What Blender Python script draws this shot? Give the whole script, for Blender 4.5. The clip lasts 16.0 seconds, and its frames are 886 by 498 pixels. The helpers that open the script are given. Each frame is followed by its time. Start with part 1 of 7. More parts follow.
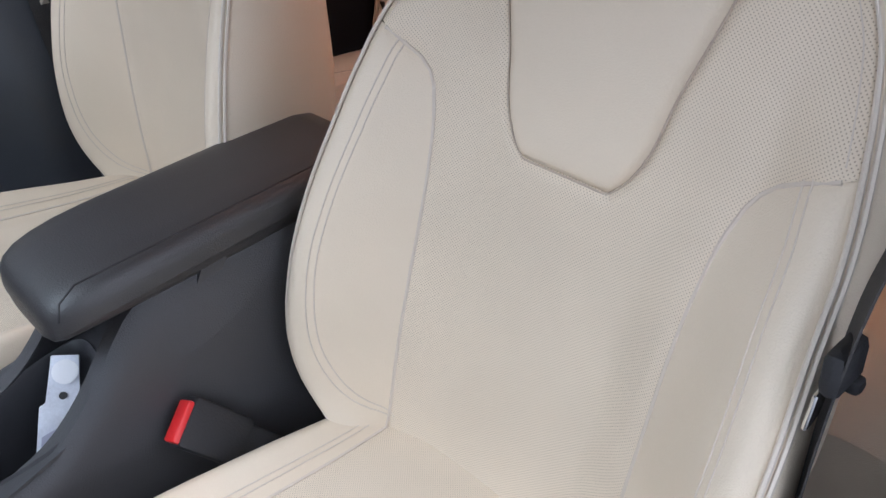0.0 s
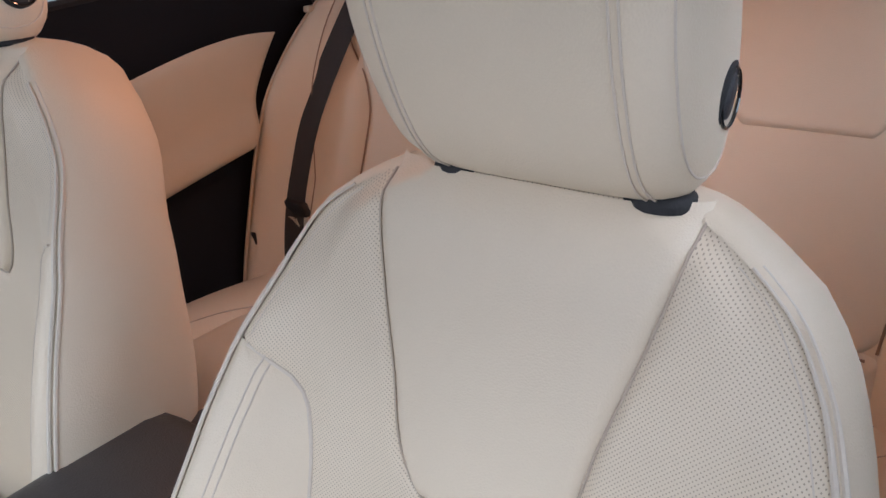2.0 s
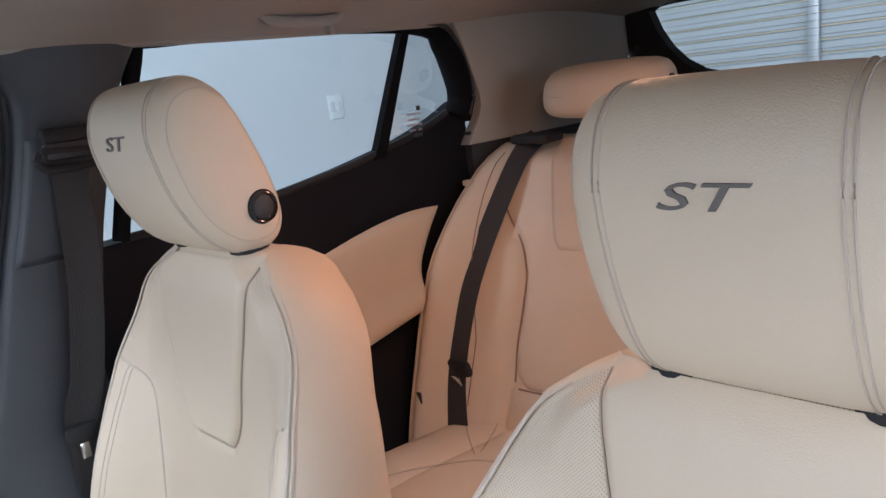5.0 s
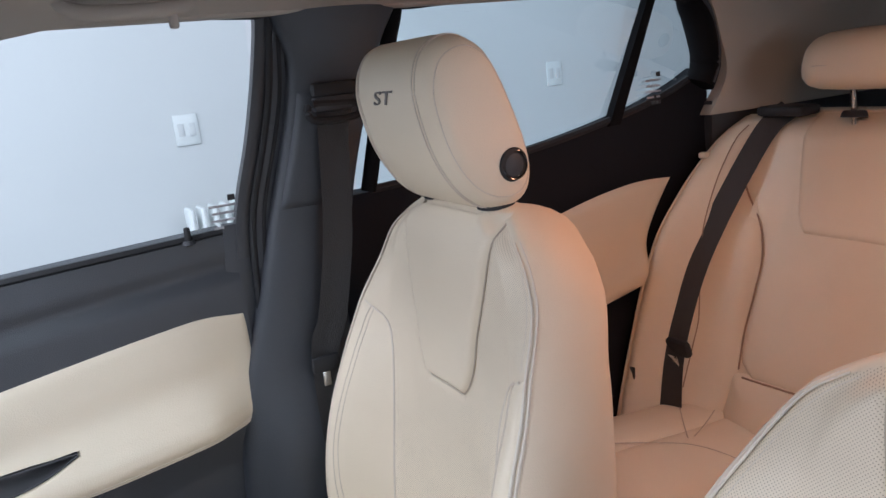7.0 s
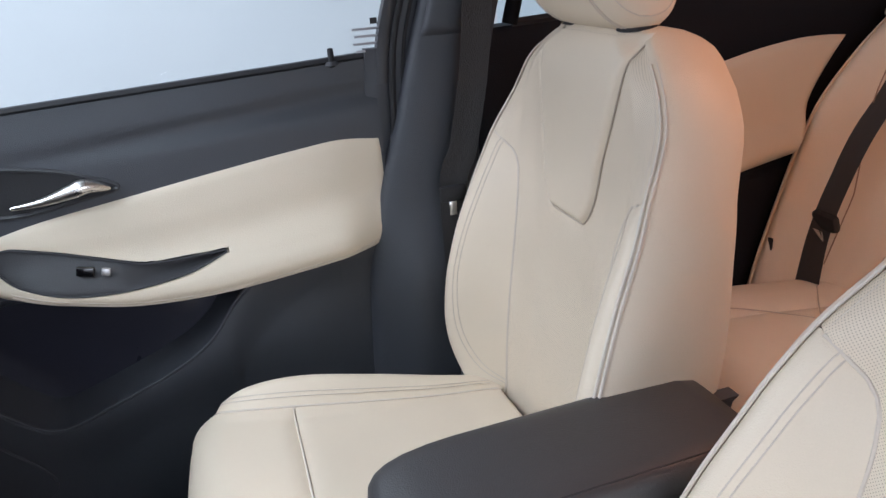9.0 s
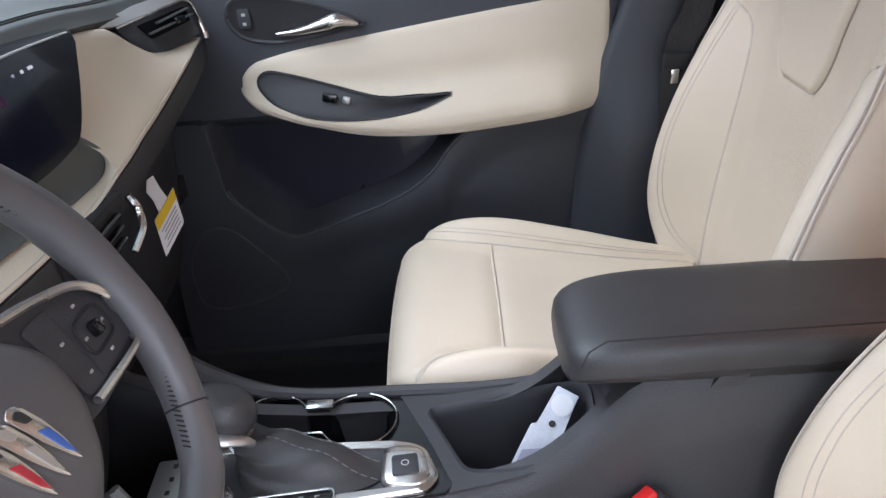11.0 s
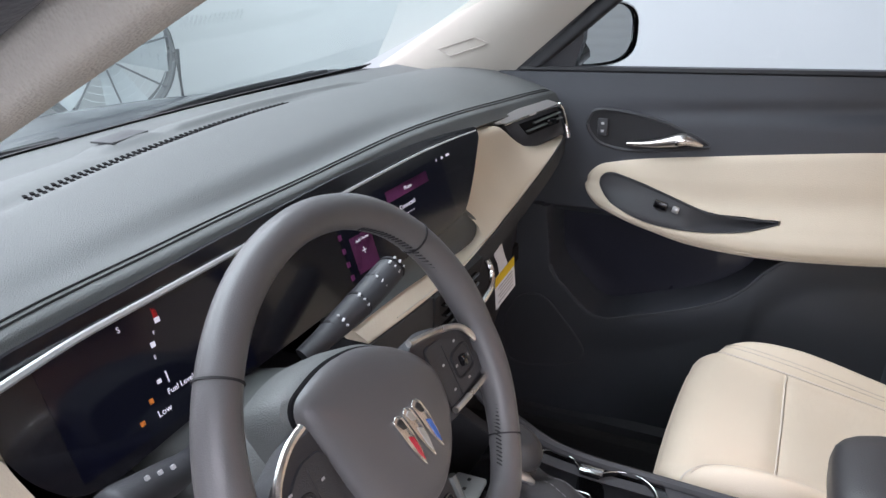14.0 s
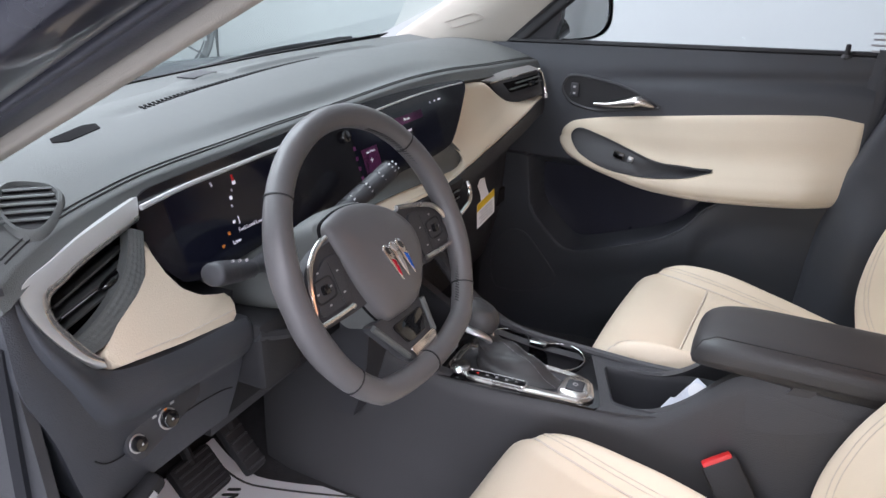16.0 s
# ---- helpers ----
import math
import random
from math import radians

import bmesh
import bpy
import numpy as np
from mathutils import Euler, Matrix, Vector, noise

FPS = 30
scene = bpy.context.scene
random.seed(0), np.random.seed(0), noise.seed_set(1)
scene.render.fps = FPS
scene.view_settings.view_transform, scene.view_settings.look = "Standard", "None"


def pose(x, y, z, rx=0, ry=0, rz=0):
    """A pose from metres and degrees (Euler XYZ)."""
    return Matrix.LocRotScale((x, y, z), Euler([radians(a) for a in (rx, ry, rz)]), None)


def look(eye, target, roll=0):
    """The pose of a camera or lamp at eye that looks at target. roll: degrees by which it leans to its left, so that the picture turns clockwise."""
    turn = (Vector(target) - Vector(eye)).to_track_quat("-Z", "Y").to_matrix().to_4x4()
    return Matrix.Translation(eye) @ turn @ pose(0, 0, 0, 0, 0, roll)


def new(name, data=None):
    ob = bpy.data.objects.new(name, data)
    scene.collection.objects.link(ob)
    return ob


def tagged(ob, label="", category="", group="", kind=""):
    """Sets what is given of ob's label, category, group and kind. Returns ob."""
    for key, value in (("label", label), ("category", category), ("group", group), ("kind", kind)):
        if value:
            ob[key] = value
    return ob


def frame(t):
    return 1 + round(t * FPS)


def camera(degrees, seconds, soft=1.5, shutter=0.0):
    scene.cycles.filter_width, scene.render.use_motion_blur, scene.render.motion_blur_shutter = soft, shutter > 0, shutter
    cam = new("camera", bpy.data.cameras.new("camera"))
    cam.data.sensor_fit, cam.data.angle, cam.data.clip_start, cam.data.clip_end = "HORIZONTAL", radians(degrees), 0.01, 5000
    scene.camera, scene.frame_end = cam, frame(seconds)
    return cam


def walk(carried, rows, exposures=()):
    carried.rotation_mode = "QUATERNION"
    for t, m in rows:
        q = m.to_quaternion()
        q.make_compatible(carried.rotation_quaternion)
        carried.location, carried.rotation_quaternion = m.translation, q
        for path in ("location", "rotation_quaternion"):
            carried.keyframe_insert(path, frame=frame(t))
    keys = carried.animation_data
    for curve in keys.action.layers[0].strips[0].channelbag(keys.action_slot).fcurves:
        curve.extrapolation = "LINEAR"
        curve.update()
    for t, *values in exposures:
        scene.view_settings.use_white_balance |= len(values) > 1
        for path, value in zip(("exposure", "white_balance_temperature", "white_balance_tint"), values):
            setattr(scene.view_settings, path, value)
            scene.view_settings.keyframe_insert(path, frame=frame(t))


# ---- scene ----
cam = camera(62.42, 16.0)
EXPOSURES = [(0.0, -0.28, 5980, 19), (3.0, -0.08, 5950, 18), (5.5, 0.14, 6050, 18), (8.0, 0.04, 6050, 18), (10.5, 0.08, 6050, 19), (13.0, 0.12, 6350, 21), (16.0, 0.10, 6450, 21)]
PATH = [
    (0, -0.6414, 0.4584, 1.1928, 53.051, 2.477, -134.595),
    (0.5, -0.6075, 0.4529, 1.2011, 55.223, 2.314, -140.908),
    (1, -0.5835, 0.4290, 1.2171, 58.607, 1.798, -143.621),
    (1.5, -0.5604, 0.3739, 1.2327, 61.918, 1.968, -144.148),
    (2, -0.5444, 0.3378, 1.2582, 65.452, 2.539, -144.567),
    (2.5, -0.5281, 0.3390, 1.2895, 68.884, 3.101, -145.157),
    (3, -0.5235, 0.3535, 1.3063, 71.531, 4.276, -145.570),
    (3.2, -0.5243, 0.3580, 1.3144, 72.527, 4.920, -145.591),
    (5.3, -0.5125, 0.4235, 1.3352, 77.367, 6.869, -133.534),
    (5.5, -0.5088, 0.4310, 1.3351, 77.420, 6.836, -131.903),
    (6, -0.5011, 0.4482, 1.3348, 77.353, 6.677, -128.040),
    (6.5, -0.4915, 0.4570, 1.3334, 77.019, 6.447, -123.825),
    (7, -0.4854, 0.4598, 1.3327, 76.212, 5.994, -119.662),
    (7.5, -0.4856, 0.4563, 1.3236, 74.838, 5.417, -115.634),
    (8, -0.4939, 0.4478, 1.3044, 72.907, 4.823, -112.458),
    (8.2, -0.5000, 0.4468, 1.2962, 71.977, 4.619, -111.566),
    (10.3, -0.5798, 0.4897, 1.2087, 62.091, 3.622, -98.914),
    (10.5, -0.5929, 0.4903, 1.2064, 61.777, 3.401, -96.728),
    (11, -0.6150, 0.4864, 1.2129, 61.471, 3.577, -90.126),
    (11.5, -0.6302, 0.4892, 1.2292, 62.024, 3.643, -83.675),
    (12, -0.6452, 0.4862, 1.2497, 63.445, 3.642, -77.802),
    (12.5, -0.6652, 0.4855, 1.2676, 65.099, 3.312, -72.766),
    (13, -0.6853, 0.4891, 1.2812, 66.596, 2.602, -68.631),
    (13.5, -0.7089, 0.4915, 1.2966, 67.533, 1.726, -65.413),
    (14, -0.7651, 0.4832, 1.3113, 67.894, 0.601, -63.741),
    (14.5, -0.8682, 0.4425, 1.3155, 67.850, -0.316, -62.994),
    (15, -0.9566, 0.3918, 1.3192, 67.420, -0.949, -62.628),
    (15.5, -1.0053, 0.3305, 1.3239, 66.996, -1.067, -62.015),
    (16, -1.0648, 0.2647, 1.3303, 66.632, -0.870, -61.440),
]
walk(cam, [(t, pose(*p)) for t, *p in PATH], EXPOSURES)

# ---- world and light ----
world = bpy.data.worlds.new("world")
scene.world = world
world.use_nodes = True
wn = world.node_tree.nodes
sky = wn.new("ShaderNodeTexSky")
sky.sky_type, sky.sun_disc, sky.sun_elevation, sky.sun_rotation = "NISHITA", False, radians(35), radians(200)
world.node_tree.links.new(sky.outputs["Color"], wn["Background"].inputs["Color"])
wn["Background"].inputs["Strength"].default_value = 0.08


def area_lamp(name, at, target, w, h, power, colour, label):
    data = bpy.data.lights.new(name, "AREA")
    data.shape, data.size, data.size_y, data.energy, data.color = "RECTANGLE", w, h, power, colour
    ob = new(name, data)
    ob.matrix_world = look(at, target)
    return tagged(ob, label, "lamp", kind="structure")


# The showroom's ceiling lights, and the car's own warm courtesy lamp.
area_lamp("ceiling_lamp", (2.4, -0.6, 3.9), (2.4, -0.6, 0), 1.8, 7.0, 14, (0.88, 0.945, 1.0), "cool white ceiling light panel")
area_lamp("ceiling_lamp", (-2.8, 2.2, 3.5), (-1.6, 1.4, 0), 2.6, 4.0, 110, (0.88, 0.945, 1.0), "cool white ceiling light panel")
area_lamp("ceiling_lamp", (0.4, 3.0, 3.9), (0.3, 2.0, 0), 4.0, 2.2, 225, (0.86, 0.94, 1.0), "cool white ceiling light panel")
area_lamp("ceiling_lamp", (-3.0, -1.1, 3.7), (-0.6, 0.9, 0.9), 2.4, 2.4, 170, (0.90, 0.945, 1.0), "cool white ceiling light panel")
# Unseen fill lamp, added to brighten dash and seats through the windscreen.
area_lamp("front_fill", (0.3, 5.8, 2.8), (0.0, 0.0, 1.0), 5.0, 1.8, 165, (0.90, 0.95, 1.0), "unseen cool fill lamp added ahead of the windscreen")
# Another added lamp, out of view, lights the cabin through the driver's door.
area_lamp("door_fill", (-5.6, -0.5, 1.35), (0, 0.6, 0.9), 4.5, 1.9, 122, (0.90, 0.95, 1.0), "unseen cool fill lamp added beyond the open driver's door")
area_lamp("dome_lamp", (0.02, -0.42, 1.452), (0.02, -0.46, 0), 0.16, 0.10, 2.35, (1.0, 0.46, 0.24), "warm courtesy lamp in the roof lining")

# ---- materials ----
def mat(name, colour, rough=0.5, metal=0.0, grain=0.0, grain_size=400.0, var=0.08, var_size=6.0, spec=0.5, coat=0.0, stretch=(1, 1, 1), sheen=0.0):
    """A surface with a slow colour drift, a fine grain in colour, gloss and relief."""
    m = bpy.data.materials.new(name)
    m.use_nodes = True
    nt = m.node_tree
    n, l = nt.nodes, nt.links
    b = n["Principled BSDF"]
    tc = n.new("ShaderNodeTexCoord")
    mp = n.new("ShaderNodeMapping")
    mp.inputs["Scale"].default_value = stretch
    l.new(tc.outputs["Object"], mp.inputs["Vector"])
    slow = n.new("ShaderNodeTexNoise")
    slow.inputs["Scale"].default_value, slow.inputs["Detail"].default_value = var_size, 4
    fine = n.new("ShaderNodeTexNoise")
    fine.inputs["Scale"].default_value, fine.inputs["Detail"].default_value = grain_size, 2
    for t in (slow, fine):
        l.new(mp.outputs["Vector"], t.inputs["Vector"])
    add = n.new("ShaderNodeMath")
    add.operation = "MULTIPLY_ADD"
    add.inputs[1].default_value = 0.35
    l.new(fine.outputs["Fac"], add.inputs[0])
    l.new(slow.outputs["Fac"], add.inputs[2])
    ramp = n.new("ShaderNodeValToRGB")
    c = Vector(colour)
    ramp.color_ramp.elements[0].position, ramp.color_ramp.elements[1].position = 0.4, 0.95
    ramp.color_ramp.elements[0].color = (*(c * (1 - var)), 1)
    ramp.color_ramp.elements[1].color = (*[min(1, v) for v in c * (1 + var)], 1)
    l.new(add.outputs[0], ramp.inputs["Fac"])
    l.new(ramp.outputs["Color"], b.inputs["Base Color"])
    mr = n.new("ShaderNodeMapRange")
    mr.inputs["To Min"].default_value, mr.inputs["To Max"].default_value = max(0.02, rough - 0.08), min(1, rough + 0.08)
    l.new(slow.outputs["Fac"], mr.inputs["Value"])
    l.new(mr.outputs["Result"], b.inputs["Roughness"])
    b.inputs["Metallic"].default_value, b.inputs["Specular IOR Level"].default_value = metal, spec
    b.inputs["Coat Weight"].default_value, b.inputs["Sheen Weight"].default_value = coat, sheen
    b.inputs["Coat Roughness"].default_value = 0.05
    if grain:
        vo = n.new("ShaderNodeTexVoronoi")
        vo.inputs["Scale"].default_value = grain_size
        l.new(mp.outputs["Vector"], vo.inputs["Vector"])
        bump = n.new("ShaderNodeBump")
        bump.inputs["Strength"].default_value, bump.inputs["Distance"].default_value = grain, 0.0008
        l.new(vo.outputs["Distance"], bump.inputs["Height"])
        l.new(bump.outputs["Normal"], b.inputs["Normal"])
    return m


def perforated(name, colour, plane):
    """Leather pierced by a close grid of small dark holes, in the plane of the panel."""
    m = mat(name, colour, 0.5, grain=0.25, grain_size=700)
    nt = m.node_tree
    n, l = nt.nodes, nt.links
    b = n["Principled BSDF"]
    tc, sep, com = n.new("ShaderNodeTexCoord"), n.new("ShaderNodeSeparateXYZ"), n.new("ShaderNodeCombineXYZ")
    l.new(tc.outputs["Object"], sep.inputs[0])
    l.new(sep.outputs["X"], com.inputs[0])
    l.new(sep.outputs[plane], com.inputs[1])
    rot = n.new("ShaderNodeMapping")
    rot.inputs["Rotation"].default_value = (0, 0, radians(45))
    rot.inputs["Scale"].default_value = (1, 1.0, 1)
    l.new(com.outputs[0], rot.inputs["Vector"])
    vo = n.new("ShaderNodeTexVoronoi")
    vo.voronoi_dimensions = "2D"
    vo.inputs["Scale"].default_value, vo.inputs["Randomness"].default_value = 1 / 0.0024, 0.0
    l.new(rot.outputs["Vector"], vo.inputs["Vector"])
    hole = n.new("ShaderNodeMapRange")
    hole.inputs["From Min"].default_value, hole.inputs["From Max"].default_value = 0.13, 0.25
    hole.inputs["To Min"].default_value, hole.inputs["To Max"].default_value = 0.0, 1.0
    l.new(vo.outputs["Distance"], hole.inputs["Value"])
    mix = n.new("ShaderNodeMix")
    mix.data_type = "RGBA"
    mix.inputs["A"].default_value = (colour[0] * 0.54, colour[1] * 0.51, colour[2] * 0.48, 1)
    l.new(hole.outputs["Result"], mix.inputs["Factor"])
    ramp = next(x for x in n if x.bl_idname == "ShaderNodeValToRGB")
    l.new(ramp.outputs["Color"], mix.inputs["B"])
    l.new(mix.outputs["Result"], b.inputs["Base Color"])
    bump = n.new("ShaderNodeBump")
    bump.inputs["Strength"].default_value, bump.inputs["Distance"].default_value = 0.4, 0.0006
    l.new(hole.outputs["Result"], bump.inputs["Height"])
    l.new(bump.outputs["Normal"], b.inputs["Normal"])
    return m


def glow(name, colour, strength):
    m = bpy.data.materials.new(name)
    m.use_nodes = True
    b = m.node_tree.nodes["Principled BSDF"]
    b.inputs["Base Color"].default_value = (*colour, 1)
    b.inputs["Roughness"].default_value = 0.12
    b.inputs["Emission Color"].default_value, b.inputs["Emission Strength"].default_value = (*colour, 1), strength
    return m


def glass(name, tint, mirror=0.3):
    """A thin clear pane: it lets light straight through and mirrors a little."""
    m = bpy.data.materials.new(name)
    m.use_nodes = True
    n, l = m.node_tree.nodes, m.node_tree.links
    tr, gl, mx = n.new("ShaderNodeBsdfTransparent"), n.new("ShaderNodeBsdfGlossy"), n.new("ShaderNodeMixShader")
    tr.inputs["Color"].default_value = (*tint, 1)
    gl.inputs["Roughness"].default_value = 0.02
    fr = n.new("ShaderNodeFresnel")
    fr.inputs["IOR"].default_value = 1.45
    cut = n.new("ShaderNodeMath")
    cut.operation = "MULTIPLY"
    cut.inputs[1].default_value = mirror
    l.new(fr.outputs[0], cut.inputs[0])
    l.new(cut.outputs[0], mx.inputs[0])
    l.new(tr.outputs[0], mx.inputs[1])
    l.new(gl.outputs[0], mx.inputs[2])
    l.new(mx.outputs[0], n["Material Output"].inputs["Surface"])
    return m


CREAM = (0.715, 0.612, 0.475)
leather = mat("cream_leather", CREAM, 0.5, grain=0.3, grain_size=650, var=0.04)
leather_perf = perforated("perforated_cream_leather", CREAM, "Z")
leather_perf_flat = perforated("perforated_cream_cushion", CREAM, "Y")
cream_vinyl = mat("cream_soft_trim", (0.70, 0.603, 0.470), 0.5, grain=0.35, grain_size=520, var=0.04)
thread = mat("cream_thread", (0.62, 0.54, 0.455), 0.7)
piping_mat = mat("cream_piping", (0.66, 0.59, 0.50), 0.55)
# Cream thread in a darker copy: the shade of the seat seams is in its colour.
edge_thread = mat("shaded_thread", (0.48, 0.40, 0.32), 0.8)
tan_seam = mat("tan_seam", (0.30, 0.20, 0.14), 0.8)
plastic = mat("charcoal_plastic", (0.040, 0.041, 0.046), 0.5, grain=0.35, grain_size=900, var=0.12)
plastic_soft = mat("soft_dash_skin", (0.106, 0.114, 0.111), 0.55, grain=0.5, grain_size=700, var=0.1)
plastic_door = mat("dark_door_skin", (0.048, 0.052, 0.061), 0.5, grain=0.45, grain_size=650, var=0.12)
dark_leather = mat("black_leather", (0.040, 0.039, 0.040), 0.42, grain=0.35, grain_size=600, var=0.12)
wheel_leather = mat("wheel_leather", (0.112, 0.108, 0.110), 0.38, grain=0.16, grain_size=900, var=0.1)
rubber = mat("black_rubber", (0.015, 0.015, 0.017), 0.7, grain=0.3, var=0.15)
gloss_black = mat("piano_black", (0.006, 0.006, 0.007), 0.12, coat=0.6, var=0.1)
screen_mat = mat("black_display_glass", (0.008, 0.008, 0.012), 0.20, coat=0.3, var=0.1)
satin = mat("satin_bright_trim", (0.83, 0.78, 0.75), 0.27, metal=1.0, var=0.05)
seal_rubber = mat("grey_blue_seal_rubber", (0.052, 0.054, 0.068), 0.42, grain=0.2, var=0.12)
chrome = mat("satin_chrome", (0.74, 0.73, 0.72), 0.24, metal=1.0, var=0.05)
silver_paint = mat("silver_painted_trim", (0.66, 0.68, 0.68), 0.36, metal=0.35, var=0.04)
silver = mat("satin_silver", (0.62, 0.62, 0.62), 0.42, metal=0.9, var=0.05)
steel = mat("bright_steel", (0.7, 0.7, 0.7), 0.2, metal=1.0)
belt_mat = mat("charcoal_webbing", (0.032, 0.030, 0.030), 0.75, grain=0.8, grain_size=900, var=0.15, stretch=(1, 1, 0.3))
carpet = mat("black_carpet", (0.019, 0.018, 0.020), 0.95, grain=1.0, grain_size=350, var=0.4, var_size=60, sheen=0.1)
headliner_mat = mat("grey_beige_headliner_cloth", (0.40, 0.36, 0.32), 0.95, grain=0.5, grain_size=900, var=0.05)
pillar_mat = mat("stone_pillar_cover", (0.42, 0.39, 0.34), 0.8, grain=0.5, grain_size=800, var=0.05)
red = mat("red_plastic", (0.62, 0.02, 0.02), 0.35)
blue_enamel = mat("blue_enamel", (0.02, 0.10, 0.42), 0.2, coat=0.8)
red_enamel = mat("red_enamel", (0.45, 0.01, 0.03), 0.2, coat=0.8)
grey_stitch = mat("grey_stitching", (0.22, 0.22, 0.23), 0.7)
white_print = mat("white_print", (0.46, 0.46, 0.47), 0.5)
grey_print = mat("grey_embroidery", (0.17, 0.155, 0.145), 0.7, grain=0.6, grain_size=900)
paper = mat("white_paper", (0.78, 0.78, 0.80), 0.7, var=0.04, var_size=14)
card_yellow = mat("yellow_card", (0.80, 0.55, 0.02), 0.6)
ink = mat("faint_ink", (0.36, 0.36, 0.38), 0.7)
ink_black = mat("black_ink", (0.03, 0.03, 0.03), 0.7)
poly = mat("milky_plastic_bag", (0.62, 0.64, 0.70), 0.3, var=0.2, var_size=40)
wall_paint = mat("white_wall_paint", (0.54, 0.565, 0.565), 0.85, grain=0.2, grain_size=120, var=0.02, var_size=1.2)
floor_paint = mat("grey_epoxy_floor", (0.35, 0.36, 0.37), 0.35, var=0.12, var_size=2.0)
white_metal = mat("white_enamel_metal", (0.63, 0.665, 0.66), 0.4, var=0.04)
body_paint = mat("dark_car_paint", (0.034, 0.035, 0.050), 0.30, metal=0.3, coat=0.7)
console_skin = mat("grained_console_skin", (0.050, 0.050, 0.054), 0.55, grain=0.5, grain_size=650, var=0.10)
matte_black = mat("matte_black_recess", (0.008, 0.008, 0.009), 0.95, spec=0.1, var=0.1)
matte_trim = mat("matte_dark_trim", (0.020, 0.021, 0.025), 0.85, spec=0.2, grain=0.3, var=0.12)
windscreen_glass = glass("green_windscreen_glass", (0.84, 0.95, 0.92))
clear = glass("clear_glass", (0.93, 0.97, 0.97))
tinted = glass("tinted_glass", (0.86, 0.97, 1.0))
ui_white = glow("display_white", (0.85, 0.85, 0.95), 0.30)
ui_red = glow("display_red", (0.8, 0.03, 0.03), 0.25)
ui_amber = glow("display_amber", (0.7, 0.22, 0.04), 0.14)
ui_purple = glow("display_purple", (0.16, 0.04, 0.13), 0.06)
ui_navy = glow("display_navy_glow", (0.003, 0.0035, 0.009), 0.25)

# ---- mesh tools ----
LAYOUT = Matrix.Identity(4)  # turns a group of things a little on the plan


def thing(name, at, label, category, group="", kind=""):
    ob = new(name)
    ob.empty_display_size = 0.05
    ob.location = LAYOUT @ Vector(at)
    return tagged(ob, label, category, group, kind)


def root_of(ob):
    while ob.parent:
        ob = ob.parent
    return ob


def part(name, bm, material, parent=None, label="", smooth=True, category="", kind="", group=""):
    """Links a bmesh, given in the place's own coordinates, as one mesh under a thing or a part."""
    bmesh.ops.transform(bm, matrix=LAYOUT, verts=bm.verts)
    if parent is not None:
        bmesh.ops.translate(bm, verts=bm.verts, vec=-Vector(root_of(parent).location))
    bmesh.ops.recalc_face_normals(bm, faces=bm.faces)
    me = bpy.data.meshes.new(name)
    bm.to_mesh(me)
    bm.free()
    me.materials.append(material)
    if smooth:
        me.shade_smooth()
        me.set_sharp_from_angle(angle=radians(42))
    ob = new(name, me)
    ob.parent = parent
    return tagged(ob, label, category, group, kind)


def grid(fn, nu, nv):
    """A sheet of nu x nv faces, fn(s, t) with s and t from 0 to 1."""
    bm = bmesh.new()
    rows = [[bm.verts.new(fn(i / nu, j / nv)) for i in range(nu + 1)] for j in range(nv + 1)]
    for a, b in zip(rows, rows[1:]):
        for i in range(nu):
            bm.faces.new((a[i], a[i + 1], b[i + 1], b[i]))
    return bm


def slab(fn, nu, nv, back):
    """A closed sheet: fn(s, t) in front and the same moved by the vector back behind it."""
    bm = bmesh.new()
    back = Vector(back)
    pts = [[Vector(fn(i / nu, j / nv)) for i in range(nu + 1)] for j in range(nv + 1)]
    a = [[bm.verts.new(p) for p in r] for r in pts]
    b = [[bm.verts.new(p + back) for p in r] for r in pts]
    for j in range(nv):
        for i in range(nu):
            bm.faces.new((a[j][i], a[j][i + 1], a[j + 1][i + 1], a[j + 1][i]))
            bm.faces.new((b[j][i], b[j + 1][i], b[j + 1][i + 1], b[j][i + 1]))
    rim = [(0, i) for i in range(nu)] + [(j, nu) for j in range(nv)] + [(nv, i) for i in range(nu, 0, -1)] + [(j, 0) for j in range(nv, 0, -1)]
    for (j, i), (k, m) in zip(rim, rim[1:] + rim[:1]):
        bm.faces.new((a[j][i], b[j][i], b[k][m], a[k][m]))
    return bm


def loft(rings, caps=True, closed=False):
    """A skin over rings of equally many points; each ring is a closed loop."""
    bm = bmesh.new()
    v = [[bm.verts.new(p) for p in ring] for ring in rings]
    pairs = list(zip(v, v[1:])) + ([(v[-1], v[0])] if closed else [])
    for a, b in pairs:
        for i in range(len(a)):
            k = (i + 1) % len(a)
            bm.faces.new((a[i], a[k], b[k], b[i]))
    if caps and not closed:
        if caps != "end":
            bm.faces.new(v[0][::-1])
        bm.faces.new(v[-1])
    return bm


def tube(points, r, sides=8, closed=False, flat=1.0, up=(0, 0, 1)):
    """A round or flattened bar along points."""
    pts = [Vector(p) for p in points]
    rings = []
    for i, p in enumerate(pts):
        a = pts[i - 1] if i or closed else p
        b = pts[(i + 1) % len(pts)] if i < len(pts) - 1 or closed else p
        t = (b - a).normalized()
        side = t.cross(Vector(up))
        side = side.normalized() if side.length > 1e-4 else t.cross(Vector((1, 0, 0))).normalized()
        over = side.cross(t).normalized()
        rr = r[i] if isinstance(r, (list, tuple)) else r
        rings.append([p + rr * (math.cos(q) * side + flat * math.sin(q) * over) for q in (math.tau * k / sides for k in range(sides))])
    return loft(rings, not closed, closed)


